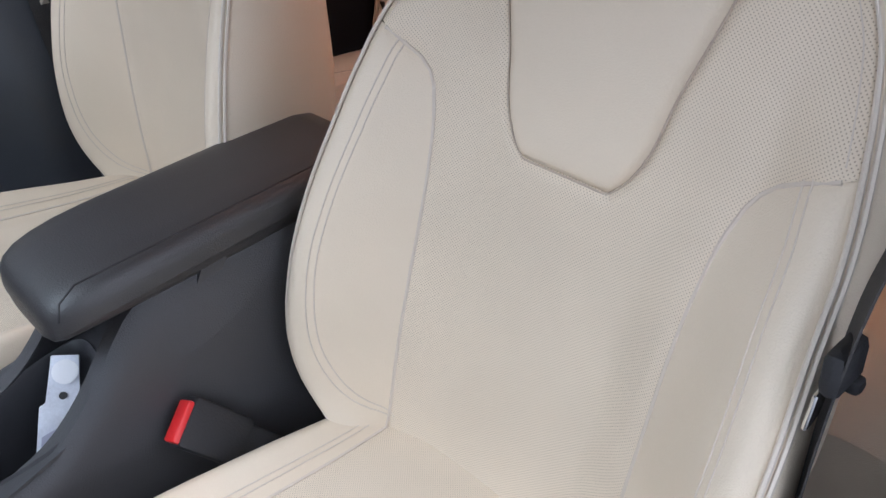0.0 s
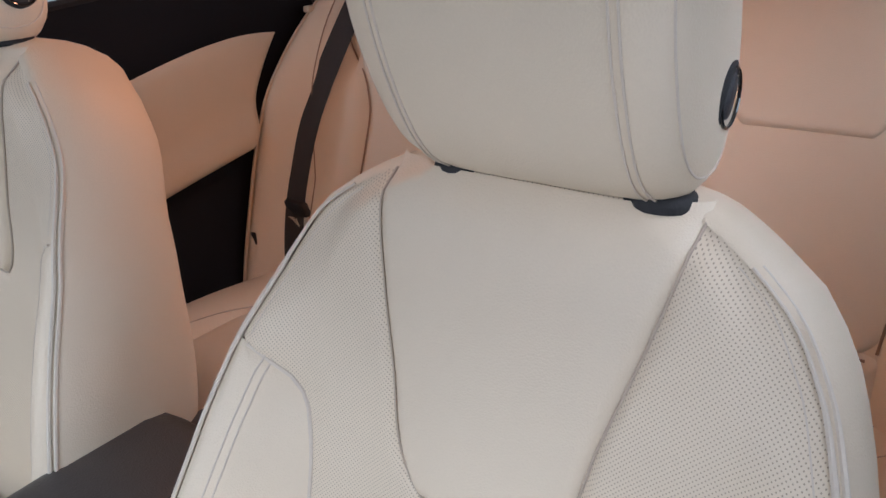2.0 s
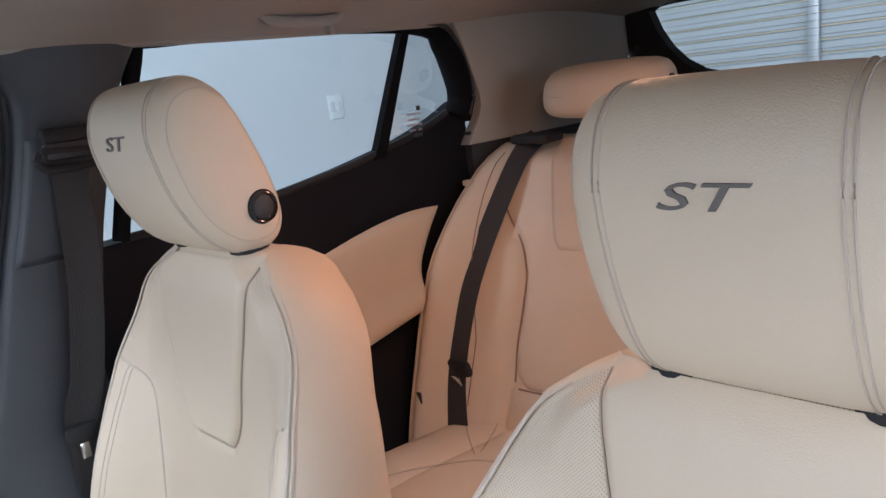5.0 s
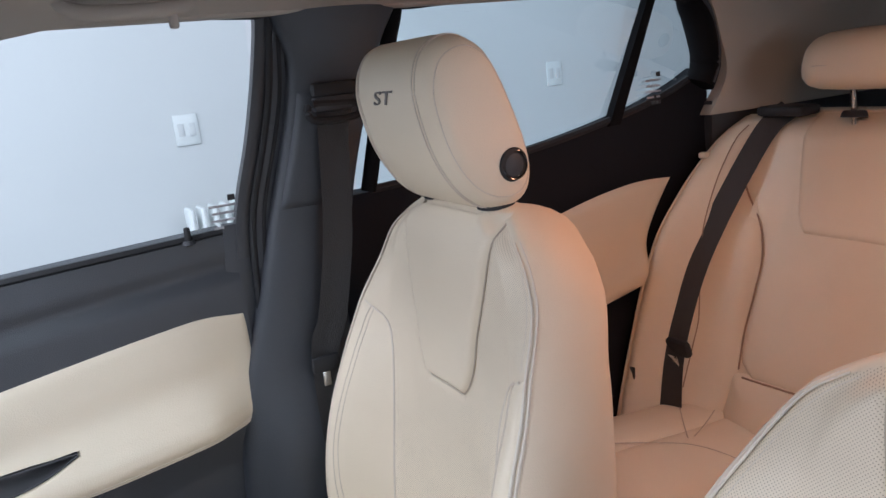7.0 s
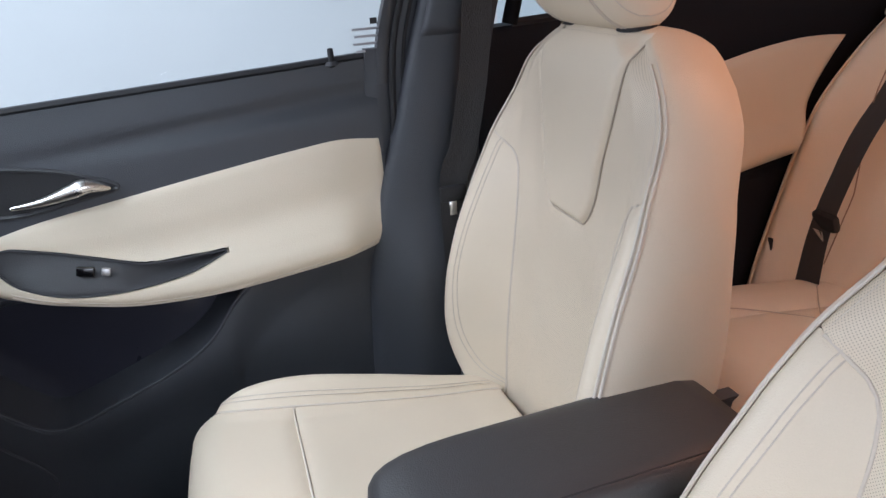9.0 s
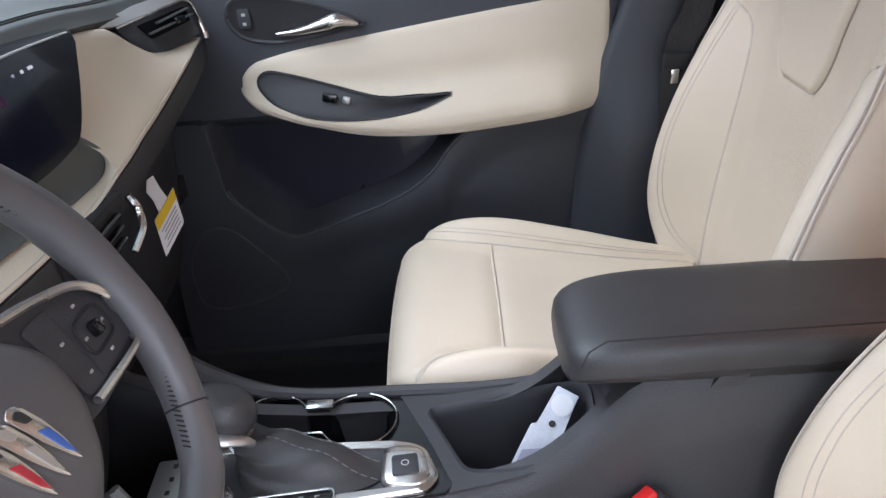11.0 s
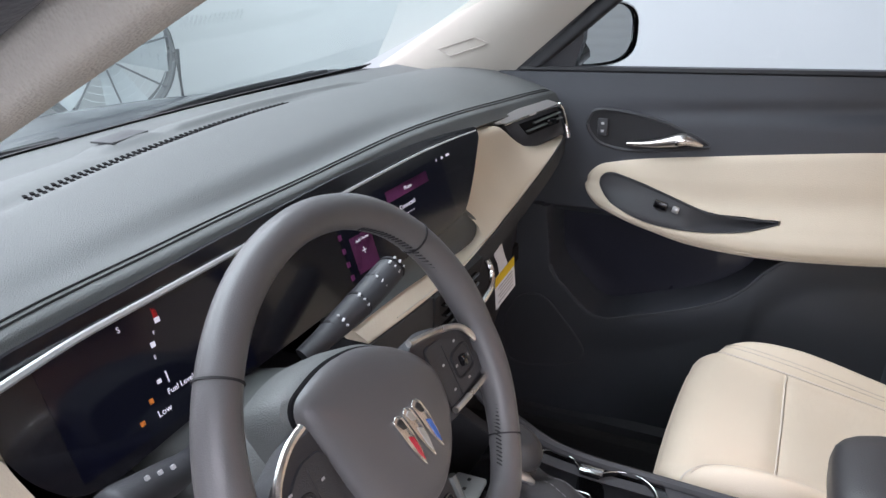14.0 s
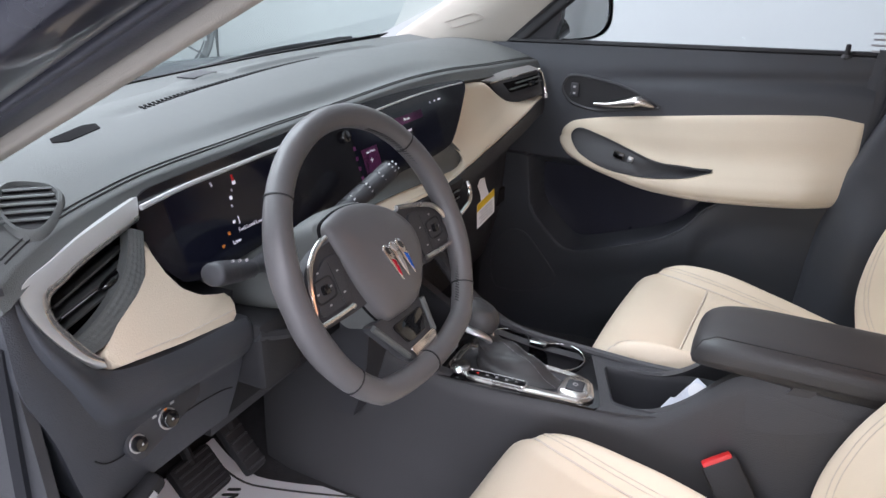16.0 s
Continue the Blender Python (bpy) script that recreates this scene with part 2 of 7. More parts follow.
def spline(points, n=8, closed=False):
    """A smooth line through the points."""
    p = [Vector(q) for q in points]
    out = []
    last = len(p) if closed else len(p) - 1
    for i in range(last):
        if closed:
            a, b, c, d = p[i - 1], p[i], p[(i + 1) % len(p)], p[(i + 2) % len(p)]
        else:
            a, b, c, d = p[max(i - 1, 0)], p[i], p[i + 1], p[min(i + 2, len(p) - 1)]
        for k in range(n):
            t = k / n
            out.append(0.5 * (2 * b + (c - a) * t + (2 * a - 5 * b + 4 * c - d) * t * t + (3 * b - a - 3 * c + d) * t ** 3))
    if not closed:
        out.append(p[-1])
    return out


def curve1(xs, ys):
    """A smooth function through the given pairs (xs rising)."""
    xs, ys = np.array(xs, float), np.array(ys, float)
    d = np.gradient(ys, xs)

    def f(x):
        x = min(max(x, xs[0]), xs[-1])
        i = min(int(np.searchsorted(xs, x, side="right")) - 1, len(xs) - 2)
        h = xs[i + 1] - xs[i]
        t = (x - xs[i]) / h
        return float((2 * t ** 3 - 3 * t * t + 1) * ys[i] + (t ** 3 - 2 * t * t + t) * h * d[i] + (3 * t * t - 2 * t ** 3) * ys[i + 1] + (t ** 3 - t * t) * h * d[i + 1])

    return f


def sstep(a, b, x):
    t = min(max((x - a) / (b - a), 0.0), 1.0)
    return t * t * (3 - 2 * t)


def box(cx, cy, cz, sx, sy, sz, bevel=0.004, seg=2, m=None):
    bm = bmesh.new()
    bmesh.ops.create_cube(bm, size=1, matrix=Matrix.Diagonal((sx, sy, sz, 1)))
    if bevel:
        bmesh.ops.bevel(bm, geom=bm.edges[:] + bm.verts[:], offset=min(bevel, 0.49 * min(sx, sy, sz)), segments=seg, profile=0.5, affect="EDGES")
    if m is not None:
        bmesh.ops.transform(bm, matrix=m, verts=bm.verts)
    bmesh.ops.translate(bm, verts=bm.verts, vec=(cx, cy, cz))
    return bm


def disc(centre, axis, r, depth, sides=28, r2=None, bevel=0.0):
    bm = bmesh.new()
    bmesh.ops.create_cone(bm, cap_ends=True, segments=sides, radius1=r, radius2=r if r2 is None else r2, depth=depth)
    if bevel:
        bmesh.ops.bevel(bm, geom=[e for e in bm.edges if len(e.link_faces) == 2 and e.calc_face_angle(0) > 0.8], offset=bevel, segments=2, profile=0.5, affect="EDGES")
    bmesh.ops.transform(bm, matrix=Matrix.Translation(centre) @ Vector(axis).to_track_quat("Z", "Y").to_matrix().to_4x4(), verts=bm.verts)
    return bm


def plate(outline, m, depth, bevel=0.0):
    """An outline in x and y, given depth along z, laid by the matrix m."""
    bm = bmesh.new()
    low = [bm.verts.new((x, y, -depth / 2)) for x, y in outline]
    top = [bm.verts.new((x, y, depth / 2)) for x, y in outline]
    bm.faces.new(low[::-1])
    up = bm.faces.new(top)
    for i in range(len(low)):
        k = (i + 1) % len(low)
        bm.faces.new((low[i], low[k], top[k], top[i]))
    if bevel:
        bmesh.ops.bevel(bm, geom=list(up.edges), offset=bevel, segments=2, profile=0.5, affect="EDGES")
    bmesh.ops.transform(bm, matrix=m, verts=bm.verts)
    return bm


def frame_axes(origin, right, up):
    """The matrix whose x runs along right and whose y runs near up."""
    x = Vector(right).normalized()
    z = x.cross(Vector(up)).normalized()
    y = z.cross(x)
    return Matrix(((x[0], y[0], z[0], origin[0]), (x[1], y[1], z[1], origin[1]), (x[2], y[2], z[2], origin[2]), (0, 0, 0, 1)))


def letters(text, size, m, depth=0.0006, shear=0.0, centre=True):
    """Words in the built-in font as a mesh."""
    cu = bpy.data.curves.new("words", "FONT")
    cu.body, cu.size, cu.extrude, cu.shear = text, size, depth, shear
    if centre:
        cu.align_x, cu.align_y = "CENTER", "CENTER"
    cu.resolution_u = 3
    ob = bpy.data.objects.new("words", cu)
    me = bpy.data.meshes.new_from_object(ob)
    bm = bmesh.new()
    bm.from_mesh(me)
    bpy.data.objects.remove(ob)
    bpy.data.curves.remove(cu)
    bpy.data.meshes.remove(me)
    bmesh.ops.transform(bm, matrix=m, verts=bm.verts)
    return bm


def round_poly(pts, r, n=5):
    """The outline with its corners rounded."""
    out = []
    rr = r if isinstance(r, (list, tuple)) else [r] * len(pts)
    for i, p in enumerate(pts):
        p, a, b = Vector(p), Vector(pts[i - 1]), Vector(pts[(i + 1) % len(pts)])
        k = min(rr[i], 0.45 * (a - p).length, 0.45 * (b - p).length)
        s, e = p + (a - p).normalized() * k, p + (b - p).normalized() * k
        for j in range(n + 1):
            t = j / n
            out.append(tuple(s * (1 - t) ** 2 + 2 * p * t * (1 - t) + e * t * t))
    return out


def joined(*bms):
    """One bmesh out of several that make up a single part."""
    out = bmesh.new()
    for b in bms:
        me = bpy.data.meshes.new("tmp")
        b.to_mesh(me)
        b.free()
        out.from_mesh(me)
        bpy.data.meshes.remove(me)
    return out

# ---- front seats ----
SX = -0.316  # the driver's seat stands this far from the car's middle


def back_y(z):
    return 0.0145 - 0.29 * (z - 0.865)


back_w = curve1([0.47, 0.505, 0.55, 0.60, 0.70, 0.787, 0.854, 0.90, 0.945, 0.986, 1.02, 1.06, 1.079, 1.093],
                [0.135, 0.170, 0.218, 0.243, 0.256, 0.252, 0.243, 0.237, 0.226, 0.211, 0.195, 0.163, 0.132, 0.096])
seam_u = curve1([0.47, 0.605, 0.70, 0.77, 0.825, 0.88, 0.905, 0.925, 0.945], [0.147, 0.147, 0.146, 0.145, 0.147, 0.155, 0.165, 0.185, 0.222])
bolster_h = curve1([0.47, 0.52, 0.60, 0.70, 0.80, 0.87, 0.92, 0.95, 1.0, 1.06, 1.11], [0.050, 0.066, 0.092, 0.096, 0.078, 0.055, 0.036, 0.027, 0.015, 0.006, 0.0])


def inner_u(z):
    return min(seam_u(z), back_w(z)) if z < 0.945 else back_w(z)


def back_front(u, z, flat=False):
    """Depth of the seat back's front face."""
    a, w = abs(u), back_w(z)
    s0, h = seam_u(min(z, 0.945)), bolster_h(z)
    s0 = min(s0, 0.16, w - 0.012)
    peak = s0 + 0.90 * (w - s0)
    if a < peak:
        rise = h * (0.16 * sstep(s0 - 0.06, s0, a) + 0.84 * sstep(s0 - 0.004, peak, a))
    else:
        rise = h * (1 - 0.10 * sstep(peak, w + 0.004, a))
    dish = -0.008 * (1 - min(a / 0.15, 1) ** 2) * sstep(1.0, 0.7, z)
    top = -0.018 * max(0.0, (z - 1.03) / 0.065) ** 3
    shoulder = -0.016 * sstep(0.75, 1.0, a / w) * sstep(0.93, 1.02, z)
    return back_y(z) + (0.0 if flat else rise) + dish + top + shoulder


def puff(d, depth=0.0045, wide=0.012):
    """How far a panel's edge sinks towards its seam, d from it."""
    return -depth * math.exp(-(max(d, 0) / wide) ** 1.3)


def front_seat(cx, label, hr=(0, 0, 0), reach=0.0, hw=1.0, slim=0.0, back_at=None, rest_at=None):
    """back_at and rest_at: where the seat back and the head restraint stand, if they are set apart from the cushion."""
    global LAYOUT
    base = LAYOUT
    back_at, rest_at = back_at or base, rest_at or base
    seat = thing("front_seat", (cx, 0.3, 0.16), label, "seat", "front seats")
    hx, hy, hz = hr
    drop = 0.008 if back_at is base else 0.0
    py = 0.0 if back_at is base else -0.008  # the posts stand further back in the upright seat

    # Seat back: perforated centre, plain insert, two bolsters, sides and rear board.
    LAYOUT = back_at
    ins_w = curve1([0.858, 0.870, 0.883, 0.95, 1.014, 1.084, 1.10], [0.046, 0.058, 0.066, 0.084, 0.102, 0.117, 0.119])

    def crease(u, z):
        """The groove that runs round the insert."""
        if z < 0.845:
            return 0.0
        d = max(abs(u) - ins_w(max(z, 0.858)), 0.858 - z)
        return -0.0045 * math.exp(-(d / 0.005) ** 2)

    def centre(s, t):
        z = 0.47 + t * (1.0975 - 0.47)
        w = inner_u(z)
        u = (2 * s - 1) * (w + 0.006 * sstep(0.945, 0.90, z))
        d = min(max(w - abs(u), 0.0), 0.2)
        under = 0.001 * sstep(w - 0.001, w + 0.003, abs(u))
        return (cx + u, back_front(u, z) + puff(d, 0.0032) * sstep(1.09, 1.07, z) - under + crease(u, z), z)

    part("backrest_centre", grid(centre, 150, 170), leather_perf, seat, "cream leather pierced with small holes")

    def liner(s, t):
        z = 0.475 + t * (1.085 - 0.475)
        u = (2 * s - 1) * (back_w(z) - 0.003)
        return (cx + u, back_front(u, z) - 0.0062, z)

    part("foam_liner", grid(liner, 60, 60), leather, seat)
    for sg in (-1, 1):
        def bolster(s, t, sg=sg):
            z = 0.47 + t * (0.9445 - 0.47)
            a, b = seam_u(z), back_w(z)
            a = min(a, b - 0.004)
            u = a + s * (b - a)
            d = min(u - a, (0.9445 - z), (b - u) * 1.4)
            return (cx + sg * u, back_front(u, z) + 0.002 + puff(d, 0.0050, 0.012), z)

        part("bolster", grid(bolster, 22, 60), leather, seat)
        for off in (0.0, 0.007):
            line = []
            for i in range(60):
                z = 0.52 + i / 59 * (0.940 - 0.52)
                u = min(back_w(z) - 0.030 - off - 0.012 * sstep(0.75, 0.5, z), back_w(z) - 0.012)
                line.append((cx + sg * u, back_front(u, z) + 0.0022 + puff(min(u - seam_u(z), (back_w(z) - u) * 1.4, 0.9445 - z), 0.0050, 0.012), z))
            part("stitching", tube(line, 0.0008, 5), thread, seat)
        edge = []
        for i in range(70):
            z = 0.49 + i / 69 * (1.070 - 0.49)
            w = back_w(z)
            edge.append((cx + sg * (w + 0.001), back_front(w, z) + 0.0005, z))
        thin = [0.0022 - 0.0012 * sstep(0.97, 1.06, p[2]) for p in edge]
        part("piping", tube(edge, thin, 6), piping_mat, seat)
        part("piping", tube([(x + sg * 0.0040, y - 0.0050, z) for x, y, z in edge], thin, 6), piping_mat, seat)
        line = []
        for i in range(36):
            z = 0.950 + i / 35 * 0.118
            u = back_w(z) - 0.010
            line.append((cx + sg * u, back_front(u, z) + puff(0.010, 0.0055) + 0.0004, z))
        part("stitching", tube(line, 0.0008, 5), thread, seat)
        seam = [(cx + sg * seam_u(z), back_front(seam_u(z), z) - 0.0034, z) for z in (0.48 + i / 40 * 0.462 for i in range(41))]
        part("seam", tube(seam, 0.0022, 6), thread, seat)

    def insert(s, t):
        z = 0.858 + t * (1.095 - 0.858)
        w = ins_w(z)
        u = (2 * s - 1) * w
        d = min(w - abs(u), z - 0.858)
        return (cx + u, back_front(u, z) + 0.0060 + puff(d, 0.0105, 0.006), z)

    part("backrest_insert", grid(insert, 90, 90), leather, seat, "plain cream leather insert")
    run = [(-ins_w(z), z) for z in (1.085 - i * 0.0063 for i in range(37))] + [((k / 6 - 1) * 0.046, 0.857) for k in range(1, 12)] + [(ins_w(z), z) for z in (0.858 + i * 0.0063 for i in range(37))]
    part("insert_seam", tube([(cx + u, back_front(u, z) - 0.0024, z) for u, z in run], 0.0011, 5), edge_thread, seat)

    zs = [0.47 + i / 30 * (1.052 - 0.47) for i in range(31)]
    right = [Vector((back_w(z), z, 0)) for z in zs]
    crown = spline([right[-1], (0.142, 1.0725, 0), (0.108, 1.0875, 0), (0.06, 1.0945, 0), (0.0, 1.0955, 0), (-0.06, 1.0945, 0), (-0.108, 1.0875, 0), (-0.142, 1.0725, 0), (-right[-1][0], right[-1][1], 0)], 4)
    outline = [(p[0], p[1]) for p in right[:-1]] + [(p[0], p[1]) for p in crown] + [(-p[0], p[1]) for p in reversed(right[:-1])] + [(u, 0.465) for u in (-0.1, 0.0, 0.1)]
    n = len(outline)

    def ring(out, back, front=False):
        pts = []
        plain = out
        for i, (u, z) in enumerate(outline):
            depth = sstep(0.010, 0.050, back)
            out = plain - slim * (0.040 * sstep(0.02, 0.10, back)) * sstep(0.98, 0.76, z) + 0.003 * depth * sstep(0.88, 1.0, z) * sstep(0.12, 0.07, back)
            a, b = outline[i - 1], outline[(i + 1) % n]
            t = Vector((b[0] - a[0], b[1] - a[1])).normalized()
            nu, nz = t[1], -t[0]
            y = back_front(u, min(z, 1.093))
            base = back_front(u, min(z, 1.093), True)
            pts.append((cx + u + nu * out, (y - back) if front else base - back + (y - base) * 0.4 * max(0, 1 - back / 0.08), z + nz * out * 0.9 - 0.34 * max(0.0, back - 0.010) * sstep(0.60, 0.80, z)))
        return pts

    shell = loft([ring(0.0, 0.001, True), ring(0.004, 0.005, True), ring(0.008, 0.012, True), ring(0.011, 0.028), ring(0.0115, 0.042), ring(0.009, 0.060), ring(0.003, 0.078), ring(-0.006, 0.094), ring(-0.020, 0.106), ring(-0.05, 0.114)], caps="end")
    part("backrest_side", shell, leather, seat)

    # Head restraint with its lettering, posts and round loudspeakers.
    LAYOUT = rest_at
    prof = spline([(-0.086, 1.106 - drop), (-0.044, 1.104 - drop), (-0.004, 1.130 - drop), (0.026, 1.178), (0.042, 1.235), (0.044, 1.272), (0.032, 1.304), (0.008, 1.320),
                   (-0.022, 1.320), (-0.052, 1.296), (-0.078, 1.240), (-0.098, 1.182), (-0.104, 1.135)], 4, True)
    prof = [p + Vector((hy, hz, 0)) for p in prof] if len(prof[0]) > 2 else [p + Vector((hy, hz)) for p in prof]
    mid = Vector((-0.030 + hy, 1.222 + hz))

    def hr_ring(x, k):
        return [(cx + hx + x * hw, mid[0] + (p[0] - mid[0]) * k, mid[1] + (p[1] - mid[1]) * (k * 0.6 + 0.4 * min(1, k * 1.02))) for p in prof]

    steps = [(0.0, 1.0), (0.045, 0.998), (0.072, 0.985), (0.088, 0.960), (0.099, 0.92), (0.106, 0.86), (0.110, 0.78), (0.1125, 0.68), (0.1135, 0.5)]
    rings = [hr_ring(-x, k) for x, k in reversed(steps)] + [hr_ring(x, k) for x, k in steps[1:]]
    hr = part("head_restraint", loft(rings), leather, seat)
    for sg in (-1, 1):
        for x, k in ((0.078, 0.980), (0.0835, 0.972), (0.1082, 0.822)):
            part("stitching", tube([(p[0], p[1], p[2]) for p in hr_ring(sg * x, k + 0.0025)], 0.0008, 5, True), thread, hr)
        sx = 0.1095 if hw >= 1 else 0.1075
        side = disc((cx + hx + sg * sx * hw, -0.066 + hy, 1.160 + hz), (sg, -0.1, -0.1), 0.0215, 0.010, 28, bevel=0.002)
        sp = part("speaker", side, rubber, hr, "round black loudspeaker")
        part("speaker_cone", disc((cx + hx + sg * (sx * hw + 0.0055), -0.0665 + hy, 1.1595 + hz), (sg, -0.1, -0.1), 0.0150, 0.002, 24, 0.012), plastic, sp)
        part("speaker_ring", tube([(cx + hx + sg * (sx * hw + 0.0057), -0.0665 + hy + 0.0175 * math.cos(q), 1.1595 + hz + 0.0175 * math.sin(q)) for q in (math.tau * i / 28 for i in range(28))], 0.0012, 6, True), gloss_black, sp)
        LAYOUT = back_at
        post = tube([(cx + hx + sg * 0.072, -0.100 + py, 1.06), (cx + hx + sg * 0.072, -0.078 + 0.5 * hy + py, 1.16)], 0.0065, 12)
        part("post", post, steel, seat)
        col = disc((cx + hx + sg * 0.072, -0.086 + py, 1.092 - 1.1 * py), (0, -0.12, 1), 0.026, 0.012, 28, 0.0225, bevel=0.004)
        part("post_collar", col, rubber, seat, "black plastic collar")
        LAYOUT = rest_at
    m = frame_axes((cx + hx + (0.008 if cx < 0 else 0.006), 0.0440 + hy, 1.253 + hz), (-1, 0, 0), (0, 0.10, 1))
    part("lettering", letters("ST", 0.0305, m @ Matrix.Diagonal((1.62, 0.80, 1, 1)), 0.0022, 0.30), grey_print, hr, "grey embroidered letters")

    # Cushion: path from the back over the front lip, panels between the seams.
    LAYOUT = base
    path = spline([(0, 0.06, 0.497), (0, 0.10, 0.503), (0, 0.20, 0.512), (0, 0.32, 0.528), (0, 0.43, 0.543), (0, 0.51 + reach * 0.7, 0.549 + reach * 0.30), (0, 0.556 + reach, 0.541 + reach * 0.35), (0, 0.583 + reach, 0.516 + reach * 0.1), (0, 0.590 + reach, 0.475), (0, 0.580 + reach, 0.410)], 8)
    npt = len(path) - 1
    half = curve1([0.0, 0.2, 0.45, 0.6, 0.7, 0.78, 0.86, 1.0], [0.205, 0.224, 0.230, 0.229, 0.222, 0.208, 0.192, 0.175])
    lift = curve1([0.0, 0.15, 0.30, 0.42, 0.52, 0.62, 0.72, 1.0], [0.004, 0.014, 0.034, 0.046, 0.042, 0.026, 0.008, 0.0])

    seam_run = curve1([0.0, 0.30, 0.42, 0.50, 0.57, 0.63, 0.68, 0.74, 1.0], [0.146, 0.150, 0.155, 0.164, 0.178, 0.196, 0.214, 0.230, 0.230])

    def side_seam(t):
        """Half the width between the bolsters, which taper out towards the front edge."""
        return min(seam_run(t), half(t) - 0.003)

    def along(t):
        i = min(int(t * npt), npt - 1)
        k = t * npt - i
        p = path[i].lerp(path[i + 1], k)
        d = (path[i + 1] - path[i]).normalized()
        return p, Vector((0, -d[2], d[1]))

    def cushion(u, t, extra=0.0):
        p, nrm = along(t)
        w = half(t)
        a = abs(u)
        su = side_seam(t)
        rise = lift(t) * sstep(su - 0.03, su + 0.055, a)
        fall = -0.075 * max(0.0, (a - (w - 0.045)) / 0.045) ** 2.4 if a > w - 0.045 else 0.0
        crown = 0.006 * (1 - min(a / su, 1) ** 2)
        q = p + nrm * (rise + crown + fall + extra)
        return (cx + u, q[1], q[2])

    def panel(t0, t1, nu, nv, name, material):
        def f(s, t):
            tt = t0 + t * (t1 - t0)
            w = side_seam(tt)
            u = (2 * s - 1) * w
            d = min(w - abs(u), abs(tt - t0) * 0.62, abs(t1 - tt) * 0.62)
            return cushion(u, tt, puff(d, 0.006, 0.008))
        part(name, grid(f, nu, nv), material, seat)

    panel(0.03, 0.435, 60, 40, "cushion_centre", leather_perf_flat)
    panel(0.435, 0.800, 60, 36, "cushion_front", leather)
    panel(0.800, 0.985, 60, 16, "cushion_lip", leather)
    for sg in (-1, 1):
        def wing(s, t, sg=sg):
            tt = 0.01 + t * 0.975
            w = half(tt)
            u = side_seam(tt) + s * (w - side_seam(tt))
            d = u - side_seam(tt)
            x, y, z = cushion(u, tt, puff(d, 0.006, 0.008))
            return (cx + sg * u, y, z)

        part("cushion_bolster", grid(wing, 26, 60), leather, seat)

        def skirt(s, t, sg=sg):
            tt = 0.01 + t * 0.975
            w = half(tt)
            x, y, z = cushion(w, tt)
            drop = s * max(0.02, z - 0.385)
            return (cx + sg * (w + 0.006 * math.sin(math.pi * s) - 0.012 * s), y - 0.01 * s * (tt > 0.7), z - drop)

        part("cushion_side", grid(skirt, 8, 50), leather, seat)
        for off in (0.010, 0.016):
            line = []
            for i in range(46):
                tt = 0.08 + i / 45 * 0.52
                u = side_seam(tt) + off
                line.append((cx + sg * u, *cushion(u, tt, 0.0002)[1:]))
            part("stitching", tube(line, 0.0008, 5), thread, seat)
        part("seam", tube([(cx + sg * side_seam(k), *cushion(side_seam(k), k, -0.005)[1:]) for k in (0.05 + i / 40 * 0.60 for i in range(41))], 0.002, 5), thread, seat)
    part("seam", tube([cushion(-0.153 + i / 24 * 0.306, 0.435, -0.004) for i in range(25)], 0.002, 5), thread, seat)
    part("seam", tube([cushion(-0.19 + i / 24 * 0.38, 0.800, -0.0045) for i in range(25)], 0.0016, 5), thread, seat)
    part("cushion_base", box(cx, 0.31, 0.415, 0.42, 0.50, 0.11, 0.02), leather, seat)
    part("seat_base", box(cx, 0.31, 0.34, 0.38, 0.46, 0.10, 0.03), plastic, seat, "dark plastic seat base")
    for sg in (-1, 1):
        part("seat_rail", box(cx + sg * 0.17, 0.31, 0.285, 0.04, 0.52, 0.03, 0.006), steel, seat)
    part("recliner_cover", box(cx - 0.235, 0.03, 0.46, 0.03, 0.16, 0.12, 0.012), plastic, seat)
    part("recliner_cover", box(cx + 0.235, 0.03, 0.46, 0.03, 0.16, 0.12, 0.012), plastic, seat)
    return seat


driver_seat = front_seat(SX, "cream leather driver's seat with perforated centre and grey stitched lettering", (-0.012, -0.030, -0.004), 0.055, 0.925, 1.0)
# The passenger's seat stands a little higher, with its back set more upright.
UPRIGHT = Matrix.Translation((0, 0.065, 0.5328)) @ Matrix.Rotation(radians(-10.15), 4, "X") @ Matrix.Translation((0, -0.12, -0.5))
LAYOUT = Matrix.Translation((0, 0.0155, 0.052))
passenger_seat = front_seat(0.3638, "cream leather passenger seat, raised a little, with stitched lettering", (0.0, 0.006, 0), back_at=UPRIGHT, rest_at=LAYOUT)
LAYOUT = Matrix.Identity(4)


# ---- rear bench ----
def rear_y(z):
    return -0.885 - 0.404 * (z - 0.94)


rear_bench = thing("rear_bench", (0, -0.75, 0.25), "cream leather rear bench seat with soft side bolsters", "seat")


outer_p = curve1([0.46, 0.57, 0.72, 0.88, 0.98, 1.06, 1.128, 1.165], [0.12, 0.140, 0.155, 0.160, 0.145, 0.112, 0.050, 0.015])


def rear_front(x, z):
    a = abs(x)
    c = 0.357
    r = abs(a - c)
    bol = 0.034 * sstep(0.135, 0.20, r) * sstep(1.10, 0.90, z) * (1 if a > c else 0.45)
    wrap = outer_p(z) * sstep(0.545, 0.672, a) ** 1.15
    dish = -0.008 * (1 - sstep(0.0, 0.14, r)) * sstep(1.0, 0.8, z)
    top = -0.05 * sstep(1.10, 1.165, z) ** 2
    return rear_y(z) + bol + wrap + dish + top


